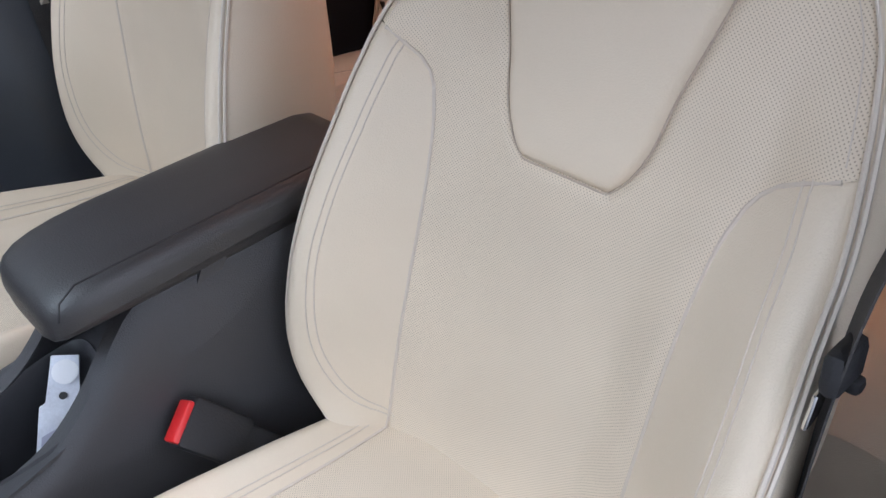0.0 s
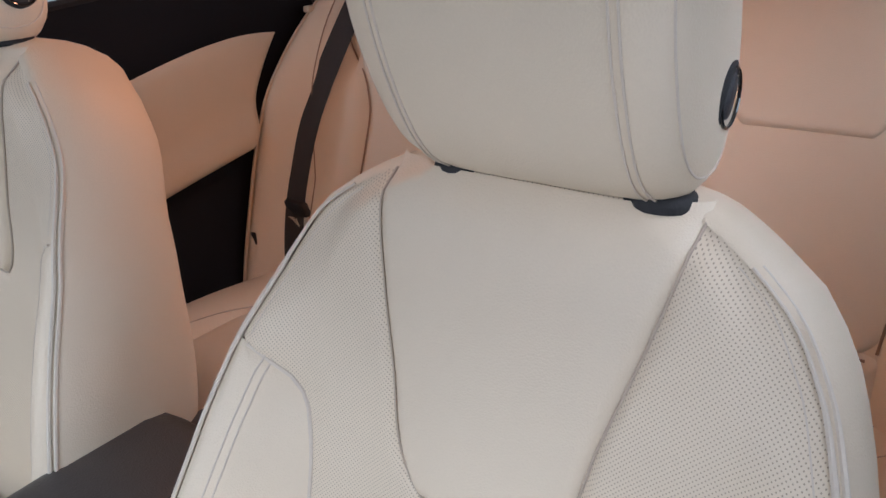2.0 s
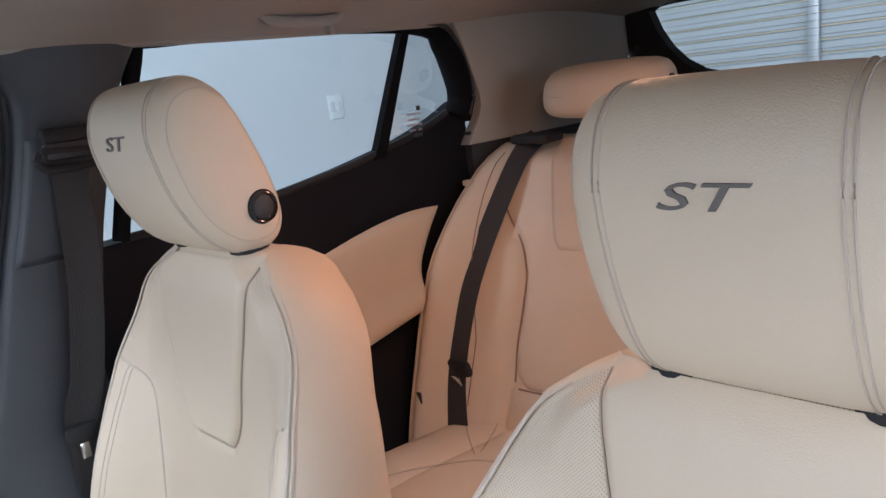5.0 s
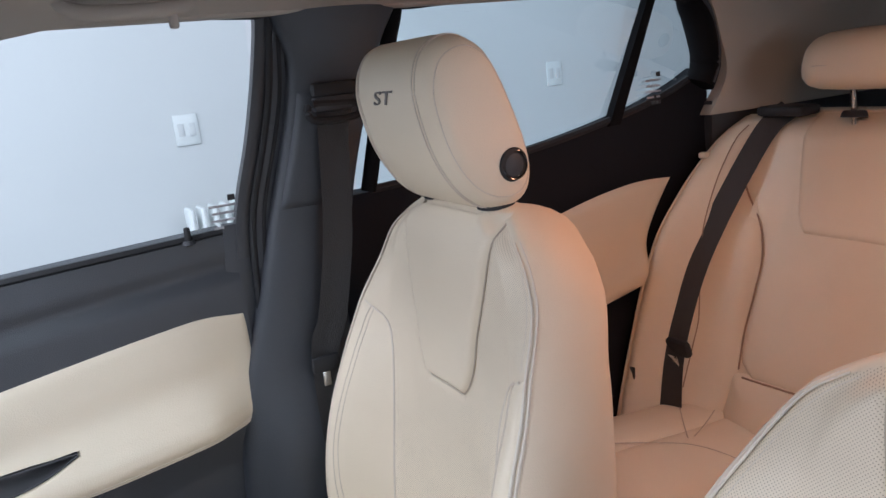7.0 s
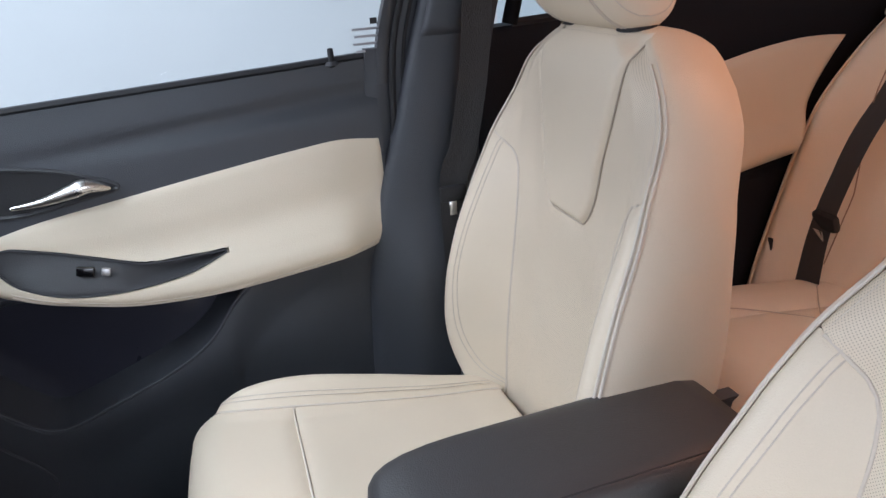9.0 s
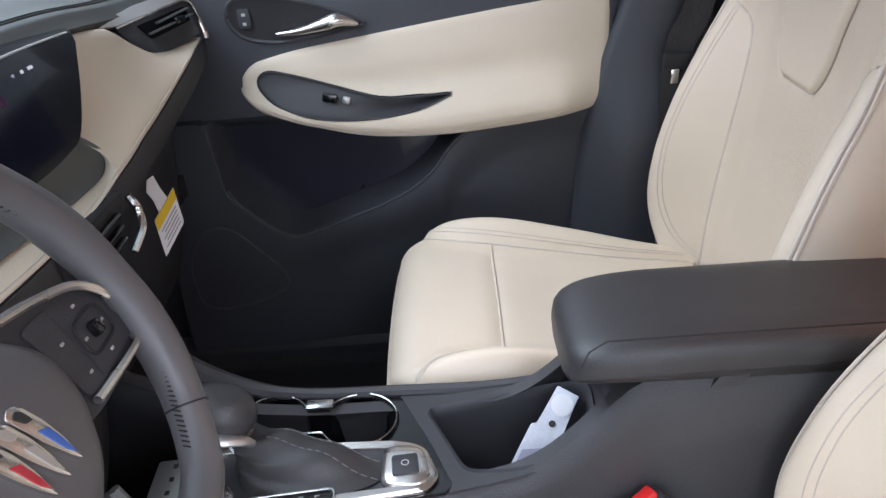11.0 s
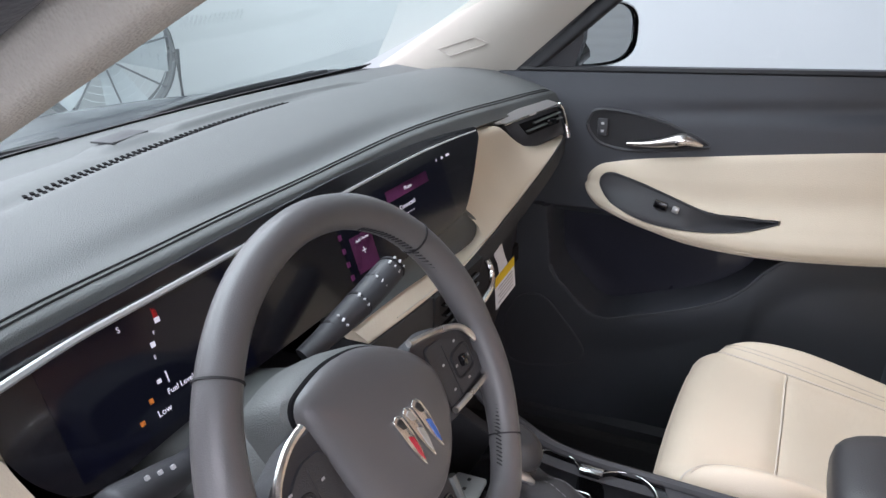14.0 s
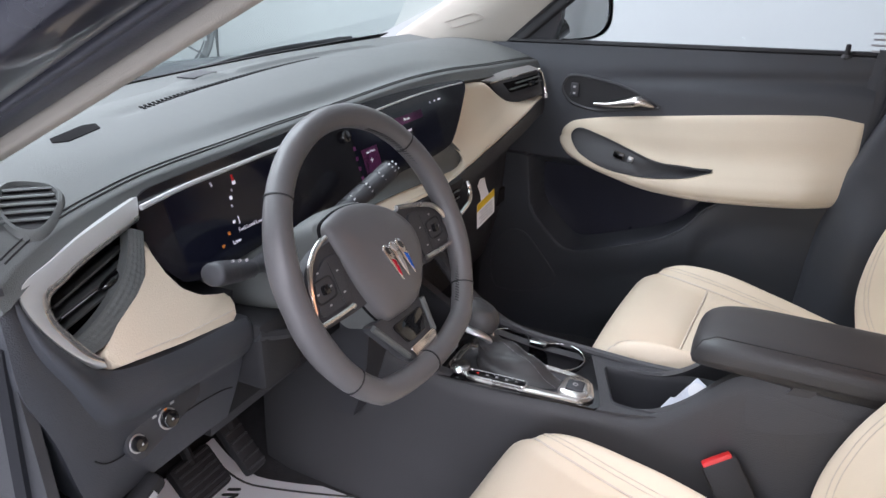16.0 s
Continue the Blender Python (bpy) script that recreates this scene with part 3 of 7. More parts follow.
def rear_panel(name, x0, x1, z0, z1, material=leather, proud=0.0, taper=0.0, low_round=0.0, sink=0.010, wide=0.013):
    """A padded piece between x0 and x1, which may be functions of the height."""
    def f(s, t):
        z = z0 + t * (z1 - z0)
        a, b = (x0(z) if callable(x0) else x0), (x1(z) if callable(x1) else x1)
        m, h = (a + b) / 2, (b - a) / 2
        k = max(0.0, 1 - (z - z0) / 0.05) if low_round else 0.0
        h = h - taper * (1 - t) ** 1.3 - low_round * (1 - math.sqrt(max(0.0, 1 - k * k)))
        x = m + (2 * s - 1) * h
        d = min(h - abs(x - m), z - z0, (z1 - z) + 0.004)
        return (x, rear_front(x, z) + proud + puff(d, sink + proud, wide), z)

    return part(name, grid(f, 60, 70), material, rear_bench)


panel_edge = curve1([0.50, 0.622, 0.66, 0.71, 0.80, 0.89, 0.945, 0.985, 1.03, 1.10, 1.165], [0.530, 0.512, 0.514, 0.518, 0.518, 0.523, 0.541, 0.570, 0.592, 0.606, 0.615])
for sg in (-1, 1):
    a, b = sorted((sg * 0.180, sg * 0.560))
    rear_panel("backrest_under", a, b, 0.50, 1.155, proud=-0.012, sink=0.0)
    inner, outer = (lambda z, sg=sg: sg * 0.205), (lambda z, sg=sg: sg * panel_edge(z))
    rear_panel("backrest_centre", *((inner, outer) if sg > 0 else (outer, inner)), 0.622, 1.162, low_round=0.05, sink=0.012, wide=0.010)
    inner, outer = (lambda z, sg=sg: sg * panel_edge(z)), (lambda z, sg=sg: sg * 0.672)
    rear_panel("bolster", *((inner, outer) if sg > 0 else (outer, inner)), 0.50, 1.158, proud=0.006, sink=0.012, wide=0.012)
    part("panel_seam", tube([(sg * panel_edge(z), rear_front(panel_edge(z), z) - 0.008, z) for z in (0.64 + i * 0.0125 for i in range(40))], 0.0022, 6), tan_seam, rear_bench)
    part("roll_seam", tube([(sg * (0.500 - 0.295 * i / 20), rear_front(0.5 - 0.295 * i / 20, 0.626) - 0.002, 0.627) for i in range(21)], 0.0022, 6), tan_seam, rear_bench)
    a, b = sorted((sg * 0.12, sg * 0.205))
    rear_panel("bolster", a, b, 0.50, 1.16)
    a, b = sorted((sg * 0.185, sg * 0.512))
    rear_panel("backrest_insert", a, b, 0.922, 1.164, proud=0.007, taper=0.050, low_round=0.030, sink=0.011, wide=0.007)
    a, b = sorted((sg * 0.19, sg * 0.525))
    rear_panel("lumbar_roll", a, b, 0.50, 0.632, proud=0.020, sink=0.016, wide=0.018)
    part("bolster_side", slab(lambda s, t: (sg * (0.672 + 0.010 * math.sin(math.pi * 0.5 * s)), rear_front(0.672, 0.50 + t * 0.655) - 0.002 - s * (outer_p(0.50 + t * 0.655) + 0.05), 0.50 + t * 0.655), 8, 30, (sg * -0.004, 0, 0)), leather, rear_bench)
    seam = []
    for i in range(31):
        z = 0.60 + i / 30 * 0.54
        x = sg * (0.588 + 0.040 * max(0.0, (z - 0.74) / 0.36))
        seam.append((x, rear_front(x, z) + 0.0066, z))
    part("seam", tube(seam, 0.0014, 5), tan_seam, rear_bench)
rear_panel("backrest_centre", -0.12, 0.12, 0.50, 1.15)
part("backrest_core", slab(lambda s, t: (-0.66 + 1.32 * s, rear_y(0.46 + t * 0.70) - 0.045, 0.46 + t * 0.70), 8, 8, (0, -0.10, 0.0)), leather, rear_bench)


def rear_cushion(x, y, extra=0.0):
    a = abs(x)
    r = abs(a - 0.357)
    z = 0.545 + 0.035 * sstep(-0.74, -0.34, y) + 0.016 * sstep(0.12, 0.22, r) - 0.02 * (1 - sstep(0.0, 0.12, r)) * sstep(-0.30, -0.44, y)
    z -= 0.10 * max(0.0, (y + 0.30) / 0.09) ** 2
    z -= 0.05 * sstep(0.60, 0.68, a)
    return z + extra


def rear_cushion_panel(x0, x1, y0, y1):
    def f(s, t):
        x, y = x0 + s * (x1 - x0), y0 + t * (y1 - y0)
        d = min(x - x0, x1 - x, y - y0 + 0.004, y1 - y + 0.02)
        return (x, y, rear_cushion(x, y, puff(d, 0.007, 0.01)))
    return part("cushion", grid(f, 30, 40), leather, rear_bench)


for x0, x1 in ((-0.675, -0.51), (-0.51, -0.22), (-0.22, 0.22), (0.22, 0.51), (0.51, 0.675)):
    rear_cushion_panel(x0, x1, -0.75, -0.215)
for sg in (-1, 1):
    for run in ([(0.540, -0.728), (0.512, -0.665), (0.480, -0.590)], [(0.575, -0.650), (0.530, -0.612), (0.480, -0.572)], [(0.545, -0.33), (0.520, -0.43), (0.470, -0.54), (0.40, -0.604), (0.32, -0.618), (0.24, -0.60)]):
        line = spline([(sg * x, y, 0) for x, y in run], 8)
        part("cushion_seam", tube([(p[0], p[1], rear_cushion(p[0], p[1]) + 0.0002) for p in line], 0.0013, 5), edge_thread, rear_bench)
part("cushion_base", box(0, -0.49, 0.41, 1.32, 0.53, 0.18, 0.03), leather, rear_bench)
part("bench_base", box(0, -0.49, 0.26, 1.30, 0.48, 0.16, 0.02), carpet, rear_bench)
for cx in (-0.358, 0.352):
    prof = spline([(0.045, 0.0), (0.055, 0.035), (0.035, 0.085), (-0.01, 0.105), (-0.05, 0.095), (-0.07, 0.05), (-0.06, 0.005), (0.0, -0.012)], 4, True)
    rings = []
    for x, k in ((-0.130, 0.55), (-0.127, 0.72), (-0.118, 0.86), (-0.10, 0.95), (-0.05, 1), (0.05, 1), (0.10, 0.95), (0.118, 0.86), (0.127, 0.72), (0.130, 0.55)):
        rings.append([(cx + 1.1 * x, -0.975 + p[0] * k, 1.222 + 0.04 + (p[1] - 0.04) * k) for p in prof])
    hr = part("head_restraint", loft(rings), leather, rear_bench)
    part("stitching", tube([(cx - 0.11 + i * 0.011, -0.975 + 0.052, 1.262) for i in range(21)], 0.0012, 5), thread, hr)
    for sg in (-1, 1):
        part("speaker", disc((cx + sg * 0.142, -0.99, 1.270), (sg, 0, 0), 0.018, 0.006, 20, bevel=0.002), rubber, hr)
        part("post", tube([(cx + sg * 0.055, -0.985, 1.14), (cx + sg * 0.055, -0.975, 1.235)], 0.0062, 10), steel, rear_bench, "bright notched post")
        part("post_collar", disc((cx + sg * 0.055, -0.983, 1.161), (0, -0.1, 1), 0.026, 0.014, 24, 0.021, bevel=0.003), rubber, rear_bench)
        for k in range(4):
            part("post_notch", disc((cx + sg * 0.055, -0.9805 + k * 0.0011, 1.178 + k * 0.011), (0, 0, 1), 0.0070, 0.003, 10), steel, hr)

# ---- car shell: floor, roof, pillars ----
TURNED = Matrix(((0.99278, -0.02632, -0.00714, 0.0307), (0.02633, 0.99281, 0.00199, -0.0139), (0.00709, -0.00218, 0.99313, -0.0026), (0, 0, 0, 1)))
LAYOUT = TURNED
car_floor = part("car_floor", slab(lambda s, t: (-0.72 + 1.44 * s, -1.6 + 3.15 * t, 0.262 + 0.22 * sstep(1.18, 1.5, -1.6 + 3.15 * t) + 0.06 * math.exp(-((-0.72 + 1.44 * s) / 0.13) ** 2)), 24, 40, (0, 0, -0.04)), carpet, None, "black carpeted car floor", category="floor", kind="structure")
part("firewall", slab(lambda s, t: (-0.74 + 1.48 * s, 1.50 - 0.05 * t, 0.30 + 0.75 * t), 4, 4, (0, 0.04, 0)), carpet, None, "dark carpeted firewall ahead of the footwells", category="wall", kind="structure")


def roof(s, t):
    y = 0.62 - 2.16 * t
    x = (2 * s - 1) * 0.63
    z = 1.495 - 0.045 * abs(2 * s - 1) ** 4 - 0.035 * sstep(0.35, 0.62, y) - 0.03 * sstep(-1.1, -1.6, y)
    return (x, y, z)


part("headliner", slab(roof, 24, 30, (0, 0, 0.03)), headliner_mat, None, "grey beige cloth headliner", category="ceiling", kind="structure")


def grab_handle(at):
    g = thing("grab_handle", at, "folding grey grab handle on the roof lining", "grab handle")
    x, y, z = at
    pts = spline([(x, y + 0.085, z), (x - 0.012, y + 0.075, z - 0.026), (x - 0.02, y + 0.045, z - 0.036), (x - 0.02, y - 0.045, z - 0.036), (x - 0.012, y - 0.075, z - 0.026), (x, y - 0.085, z)], 5)
    part("grip", tube(pts, 0.010, 10), headliner_mat, g)
    for dy in (-0.085, 0.085):
        part("mount", box(x, y + dy, z - 0.004, 0.036, 0.030, 0.022, 0.007), headliner_mat, g)
    part("coat_hook", box(x - 0.018, y - 0.05, z - 0.050, 0.014, 0.012, 0.022, 0.004), headliner_mat, g)


grab_handle((0.535, -0.37, 1.499))
grab_handle((0.55, 0.315, 1.490))


def beam(name, a, b, across, deep, material, label, parent=None, n=1.0, kind="structure", category="pillar"):
    """A long rounded cover between two ends; across and deep are half-width vectors at both ends."""
    rings = []
    for t in [i / 16 for i in range(17)]:
        p = Vector(a).lerp(Vector(b), t)
        u, v = Vector(across[0]).lerp(Vector(across[1]), t), Vector(deep[0]).lerp(Vector(deep[1]), t)
        ring = []
        for k in range(24):
            q = math.tau * k / 24
            c, s = math.cos(q), math.sin(q)
            ring.append(p + u * math.copysign(abs(c) ** 0.55, c) + v * math.copysign(abs(s) ** 0.55, s))
        rings.append(ring)
    return part(name, loft(rings), material, parent, label, category=category if parent is None else "", kind=kind if parent is None else "")


# Front pillar on the passenger side, with the airbag mark stamped into it.
ap = thing("pillar_front_right", (0.74, 1.2, 1.07), "stone grey padded windscreen pillar cover", "pillar", kind="structure")


def apil(s, t):
    """s across from the windscreen to the door, t upwards."""
    a = Vector((0.80, 1.42, 1.055)).lerp(Vector((0.64, 0.74, 1.455)), t)
    b = Vector((0.752, 1.085, 1.055)).lerp(Vector((0.655, 0.62, 1.448)), t ** 0.85)
    p = a.lerp(b, s)
    p.x -= 0.030 * math.sin(math.pi * s) * (1 - 0.3 * t)
    return p


part("pillar_cover", slab(apil, 14, 24, (0.03, 0.015, 0.01)), pillar_mat, ap)
mark = [apil(0.43 + 0.16 * math.cos(a) + 0.05 * math.sin(a), 0.165 + 0.055 * math.sin(a)) + Vector((-0.002, 0, 0)) for a in (math.tau * k / 4 + 0.3 for k in range(4))]
ring = []
for i in range(4):
    for k in range(8):
        ring.append(mark[i].lerp(mark[(i + 1) % 4], k / 8))
part("stamped_outline", tube(ring, 0.0012, 5, True), headliner_mat, ap)
beam("pillar_seal", (0.775, 1.075, 1.05), (0.68, 0.60, 1.45), ((0.012, 0.02, 0.01), (0.012, 0.02, 0.012)), ((0.02, -0.004, 0.0), (0.018, 0, 0)), rubber, "black door seal along the windscreen pillar")

# Front pillar on the driver's side, seen from outside through the open door.
LAYOUT = Matrix.Identity(4)
PE0, PE1 = Vector((-0.653, 1.14, 1.0386)), Vector((-0.598, 0.32, 1.4487))  # the cover's lower edge


def pillar_beam(name, off, across, up, material, label):
    beam(name, PE0 + Vector(off), PE1 + Vector(off), ((across, 0, 0), (across, 0, 0)), ((0, up * 0.45, up * 0.9), (0, up * 0.45, up * 0.9)), material, label)


pillar_beam("pillar_front_left", (-0.012, 0.005, 0.011), 0.012, 0.0115, pillar_mat, "stone grey windscreen pillar cover beside the open door")
pillar_beam("pillar_seal", (-0.044, 0.010, 0.026), 0.022, 0.016, seal_rubber, "dark grey door seal along the windscreen pillar")
pillar_beam("door_seal_lip", (-0.070, 0.006, 0.022), 0.006, 0.008, seal_rubber, "thin grey lip of the door seal")
pillar_beam("pillar_body_left", (-0.112, 0.030, 0.058), 0.046, 0.050, body_paint, "dark painted windscreen pillar of the car body")
pillar_beam("pillar_flange_left", (-0.055, 0.050, 0.085), 0.018, 0.050, seal_rubber, "dark inner flange of the windscreen pillar")
LAYOUT = TURNED
beam("roof_rail_left", (-0.635, 0.46, 1.44), (-0.62, -1.4, 1.46), ((0.03, 0, 0), (0.03, 0, 0)), ((0, 0, 0.025), (0, 0, 0.025)), headliner_mat, "cloth covered roof rail over the open door")
beam("roof_rail_right", (0.645, 0.72, 1.462), (0.63, -1.3, 1.466), ((0.022, 0, 0), (0.022, 0, 0)), ((0, 0, 0.016), (0, 0, 0.016)), headliner_mat, "cloth covered roof rail above the doors")

# Windscreen, wipers and bonnet.
part("windscreen", grid(lambda s, t: (-0.72 + 1.44 * s, 1.46 - 0.82 * t - 0.05 * abs(2 * s - 1) ** 2 + 0.02, 1.075 + 0.40 * t), 12, 8), windscreen_glass, None, "clear curved windscreen with a faint green tint", category="window", kind="structure").visible_shadow = False
part("windscreen_header", box(0, 0.655, 1.478, 1.26, 0.05, 0.03, 0.01), headliner_mat, None, "cloth covered strip above the windscreen", category="trim", kind="structure")
part("windscreen_band", slab(lambda s, t: (-0.715 + 1.43 * s, 1.472 - 0.03 * t - 0.05 * abs(2 * s - 1) ** 2, 1.070 + 0.014 * t), 24, 2, (0, 0.003, 0.001)), rubber, None, "black printed band along the windscreen's foot", category="trim", kind="structure")
part("cowl", slab(lambda s, t: (-0.80 + 1.6 * s, 1.445 + 0.12 * t - 0.15 * (1 - t) * abs(2 * s - 1) ** 2, 1.070 - 0.02 * t), 24, 6, (0, 0, -0.03)), matte_trim, None, "black plastic cowl under the windscreen", category="trim", kind="structure")
bonnet = part("bonnet", slab(lambda s, t: (-0.85 + 1.7 * s, 1.56 + 1.0 * t, 1.045 - 0.16 * t ** 1.5 - 0.05 * abs(2 * s - 1) ** 3), 20, 16, (0, 0, -0.03)), body_paint, None, "dark painted bonnet seen through the windscreen", category="bonnet", kind="structure")
for x in (-0.35, 0.32):
    wp = thing("wiper", (x, 1.50, 1.08), "black windscreen wiper resting on the cowl", "wiper", "wipers")
    part("arm", tube([(x + 0.30, 1.49, 1.072), (x, 1.475, 1.078)], 0.006, 8), rubber, wp)
    part("blade", tube(spline([(x - 0.28, 1.452, 1.076), (x, 1.468, 1.082), (x + 0.30, 1.455, 1.076)], 6), 0.007, 6), rubber, wp)


# ---- passenger's front door ----
def belt(y):
    return 1.110 - 0.032 * (y - 0.18)


lip = curve1([0.30, 0.44, 0.505, 0.529, 0.566, 0.627, 0.684, 0.744, 0.781, 0.815, 0.843, 0.873, 0.909, 0.933, 0.943, 0.952, 1.08], [0.80, 0.765, 0.712, 0.679, 0.646, 0.613, 0.591, 0.570, 0.558, 0.550, 0.555, 0.577, 0.613, 0.641, 0.668, 0.76, 0.80])
insert_top = curve1([0.197, 0.256, 0.35, 0.464, 0.62, 0.795, 0.845, 0.890], [0.980, 0.984, 0.977, 0.964, 0.944, 0.919, 0.909, 0.900])
insert_low = curve1([0.197, 0.235, 0.366, 0.561, 0.66, 0.736, 0.80, 0.845, 0.890], [0.775, 0.768, 0.751, 0.742, 0.752, 0.772, 0.792, 0.808, 0.824])


def nose(y):
    """Rounds the insert's front end."""
    return math.sqrt(max(0.0, 1 - max(0.0, (y - 0.835) / 0.0442) ** 2))


def beige_top(y):
    return 0.861 + (insert_top(y) - 0.861) * nose(y)


def beige_low(y):
    return 0.861 + (insert_low(y) - 0.861) * nose(y)


cup_upper = curve1([0.490, 0.55, 0.624, 0.70, 0.76, 0.80, 0.850], [0.829, 0.828, 0.830, 0.852, 0.872, 0.883, 0.893])
cup_under = curve1([0.490, 0.54, 0.60, 0.676, 0.74, 0.796, 0.850], [0.827, 0.809, 0.799, 0.797, 0.805, 0.824, 0.846])


def cup_end(y):
    return math.sqrt(max(0.0, 1 - max(0.0, (y - 0.808) / 0.0375) ** 2))


def cup_top(y):
    return 0.866 + (cup_upper(y) - 0.866) * cup_end(y) if y > 0.808 else cup_upper(y)


def cup_low(y):
    return 0.866 + (cup_under(y) - 0.866) * cup_end(y) if y > 0.808 else cup_under(y)


door = thing("door_front_right", (0.76, 0.6, 0.3), "charcoal and cream front door, closed, seen from inside", "door", kind="structure")


def door_x(y, z):
    x = 0.735 - 0.018 * sstep(1.12, 1.0, z) + 0.0
    if z < 0.80:
        rise = (lip(y + 0.004) - lip(y - 0.004)) / 0.008
        d = (z - lip(y)) / math.hypot(1, rise)
        x = 0.722 - 0.020 * sstep(0.010, -0.004, d) + 0.095 * sstep(-0.003, 0.016, d) * sstep(0.80, 0.745, z) - 0.012 * sstep(0.5, 0.35, z) + 0.014 * sstep(-0.01, -0.10, d) * sstep(0.92, 0.70, y)
    x += 0.010 * math.exp(-((z - 1.055 + 0.07 * (y - 0.2)) / 0.018) ** 2) * sstep(1.0, 0.5, y)
    return x


def door_fn(s, t):
    z = 0.29 + t * (belt(0.6) - 0.29)
    yr = 0.192 + 0.075 * sstep(0.85, 0.40, z)
    y = yr + s * (1.085 - yr)
    z = 0.29 + t * (belt(y) - 0.29)
    return (door_x(y, z), y, z)


part("door_panel", slab(door_fn, 300, 240, (0.10, 0, 0)), plastic_door, door, "dark grained door lining with a map pocket")


def beige_x(y, v):
    prof = curve1([0, 0.05, 0.12, 0.22, 0.34, 0.5, 0.75, 1.0], [0.000, 0.032, 0.046, 0.048, 0.036, 0.017, 0.011, 0.004])
    return 0.722 - prof(v) * (0.35 + 0.65 * sstep(0.195, 0.30, y)) * (1 - 0.5 * sstep(0.76, 0.875, y)) * (0.2 + 0.8 * nose(y)) - 0.004


def in_cup(y, z):
    if y < 0.49 or y > 0.845:
        return -1.0
    return min(cup_top(y) - z, z - cup_low(y), (y - 0.49) * 0.35 + 0.0005, 0.845 - y)


def beige_fn(s, t):
    y = 0.1975 + (1 - (1 - s) ** 1.7) * (0.8783 - 0.1975)
    lo, hi = beige_low(y), beige_top(y)
    z = lo + t * (hi - lo)
    d = min(z - lo, hi - z, 0.879 - y, y - 0.192)
    x = beige_x(y, t) - 0.002 - puff(d, 0.008, 0.007)
    x += 0.034 * sstep(-0.003, 0.001, in_cup(y, z))
    return (x, y, z)


part("door_insert", grid(beige_fn, 330, 110), cream_vinyl, door, "cream padded armrest and insert")
for off in (0.016, 0.022):
    line = []
    for i in range(60):
        y = 0.205 + i / 59 * 0.62
        lo, hi = beige_low(y), beige_top(y)
        v = off / (hi - lo)
        line.append((beige_x(y, v) - 0.0022, y, lo + off))
    part("stitching", tube(line, 0.0009, 5), thread, door)


def cup_fn(s, t):
    y = 0.4915 + (1 - (1 - s) ** 1.8) * (0.8452 - 0.4915)
    lo, hi = cup_low(y), cup_top(y)
    z = lo + t * (hi - lo)
    v = (z - beige_low(y)) / (beige_top(y) - beige_low(y))
    deep = 0.026 * sstep(0.675, 0.60, y) * math.sin(math.pi * min(max(t, 0), 1)) ** 0.5
    return (beige_x(y, v) - 0.001 + deep + 0.004 * (1 - math.sin(math.pi * t)), y, z)


cup = part("pull_cup", slab(cup_fn, 60, 16, (0.012, 0, 0)), console_skin, door, "dark pull cup and switch panel")
rim_y = [0.492 + 0.3530 * (1 - (1 - i / 60) ** 1.8) for i in range(61)]
rim_run = [(y, cup_top(y)) for y in rim_y] + [(y, cup_low(y)) for y in reversed(rim_y)]
part("cup_rim", tube([(beige_x(y, (z - beige_low(y)) / (beige_top(y) - beige_low(y))) - 0.0012, y, z) for y, z in rim_run], 0.0017, 6, True), plastic, cup)
part("window_switch", box(0.684, 0.713, 0.838, 0.010, 0.028, 0.016, 0.003, m=pose(0, 0, 0, 14)), gloss_black, cup)
part("window_switch", box(0.681, 0.683, 0.832, 0.008, 0.014, 0.014, 0.003, m=pose(0, 0, 0, 14)), silver, cup)
part("pocket_lip", tube([(0.703 - 0.012 * sstep(0.5, 0.35, lip(0.40 + i * 0.0095)), 0.40 + i * 0.0095, lip(0.40 + i * 0.0095)) for i in range(58)], 0.0030, 8), plastic_door, door)
# Release handle in its dark bowl.
bowl = spline([(0.716, 0.880, 0.990), (0.716, 0.862, 1.016), (0.717, 0.80, 1.014), (0.717, 0.72, 0.998), (0.717, 0.648, 0.968), (0.716, 0.640, 0.957), (0.716, 0.68, 0.950), (0.716, 0.78, 0.937), (0.716, 0.845, 0.945), (0.716, 0.872, 0.965)], 5, True)
part("handle_bezel", tube(bowl, 0.004, 6, True), plastic, door)
cen = Vector((0.722, 0.76, 0.975))
bm = bmesh.new()
vs = [bm.verts.new((p[0] - 0.001, p[1], p[2])) for p in bowl]
inner = [bm.verts.new((0.7165 + 0.0, cen[1] + (p[1] - cen[1]) * 0.80, cen[2] + (p[2] - cen[2]) * 0.72)) for p in bowl]
for i in range(len(vs)):
    k = (i + 1) % len(vs)
    bm.faces.new((vs[i], vs[k], inner[k], inner[i]))
bm.faces.new(inner)
part("handle_bowl", bm, rubber, door)
lever = spline([(0.708, 0.795, 0.953), (0.703, 0.75, 0.957), (0.700, 0.705, 0.967), (0.702, 0.680, 0.972), (0.708, 0.648, 0.962)], 5)
part("door_handle", tube(lever, [0.004 + 0.010 * math.sin(math.pi * min(1, (i / (len(lever) - 1)) ** 1.6)) for i in range(len(lever))], 10, flat=0.9), satin, door, "chrome release lever")
lock = part("lock_switch", box(0.714, 0.848, 0.982, 0.008, 0.022, 0.036, 0.004), plastic, door)
for dz in (-0.008, 0.008):
    part("lock_mark", box(0.7096, 0.848, 0.982 + dz, 0.001, 0.006, 0.005, 0.0), white_print, lock)
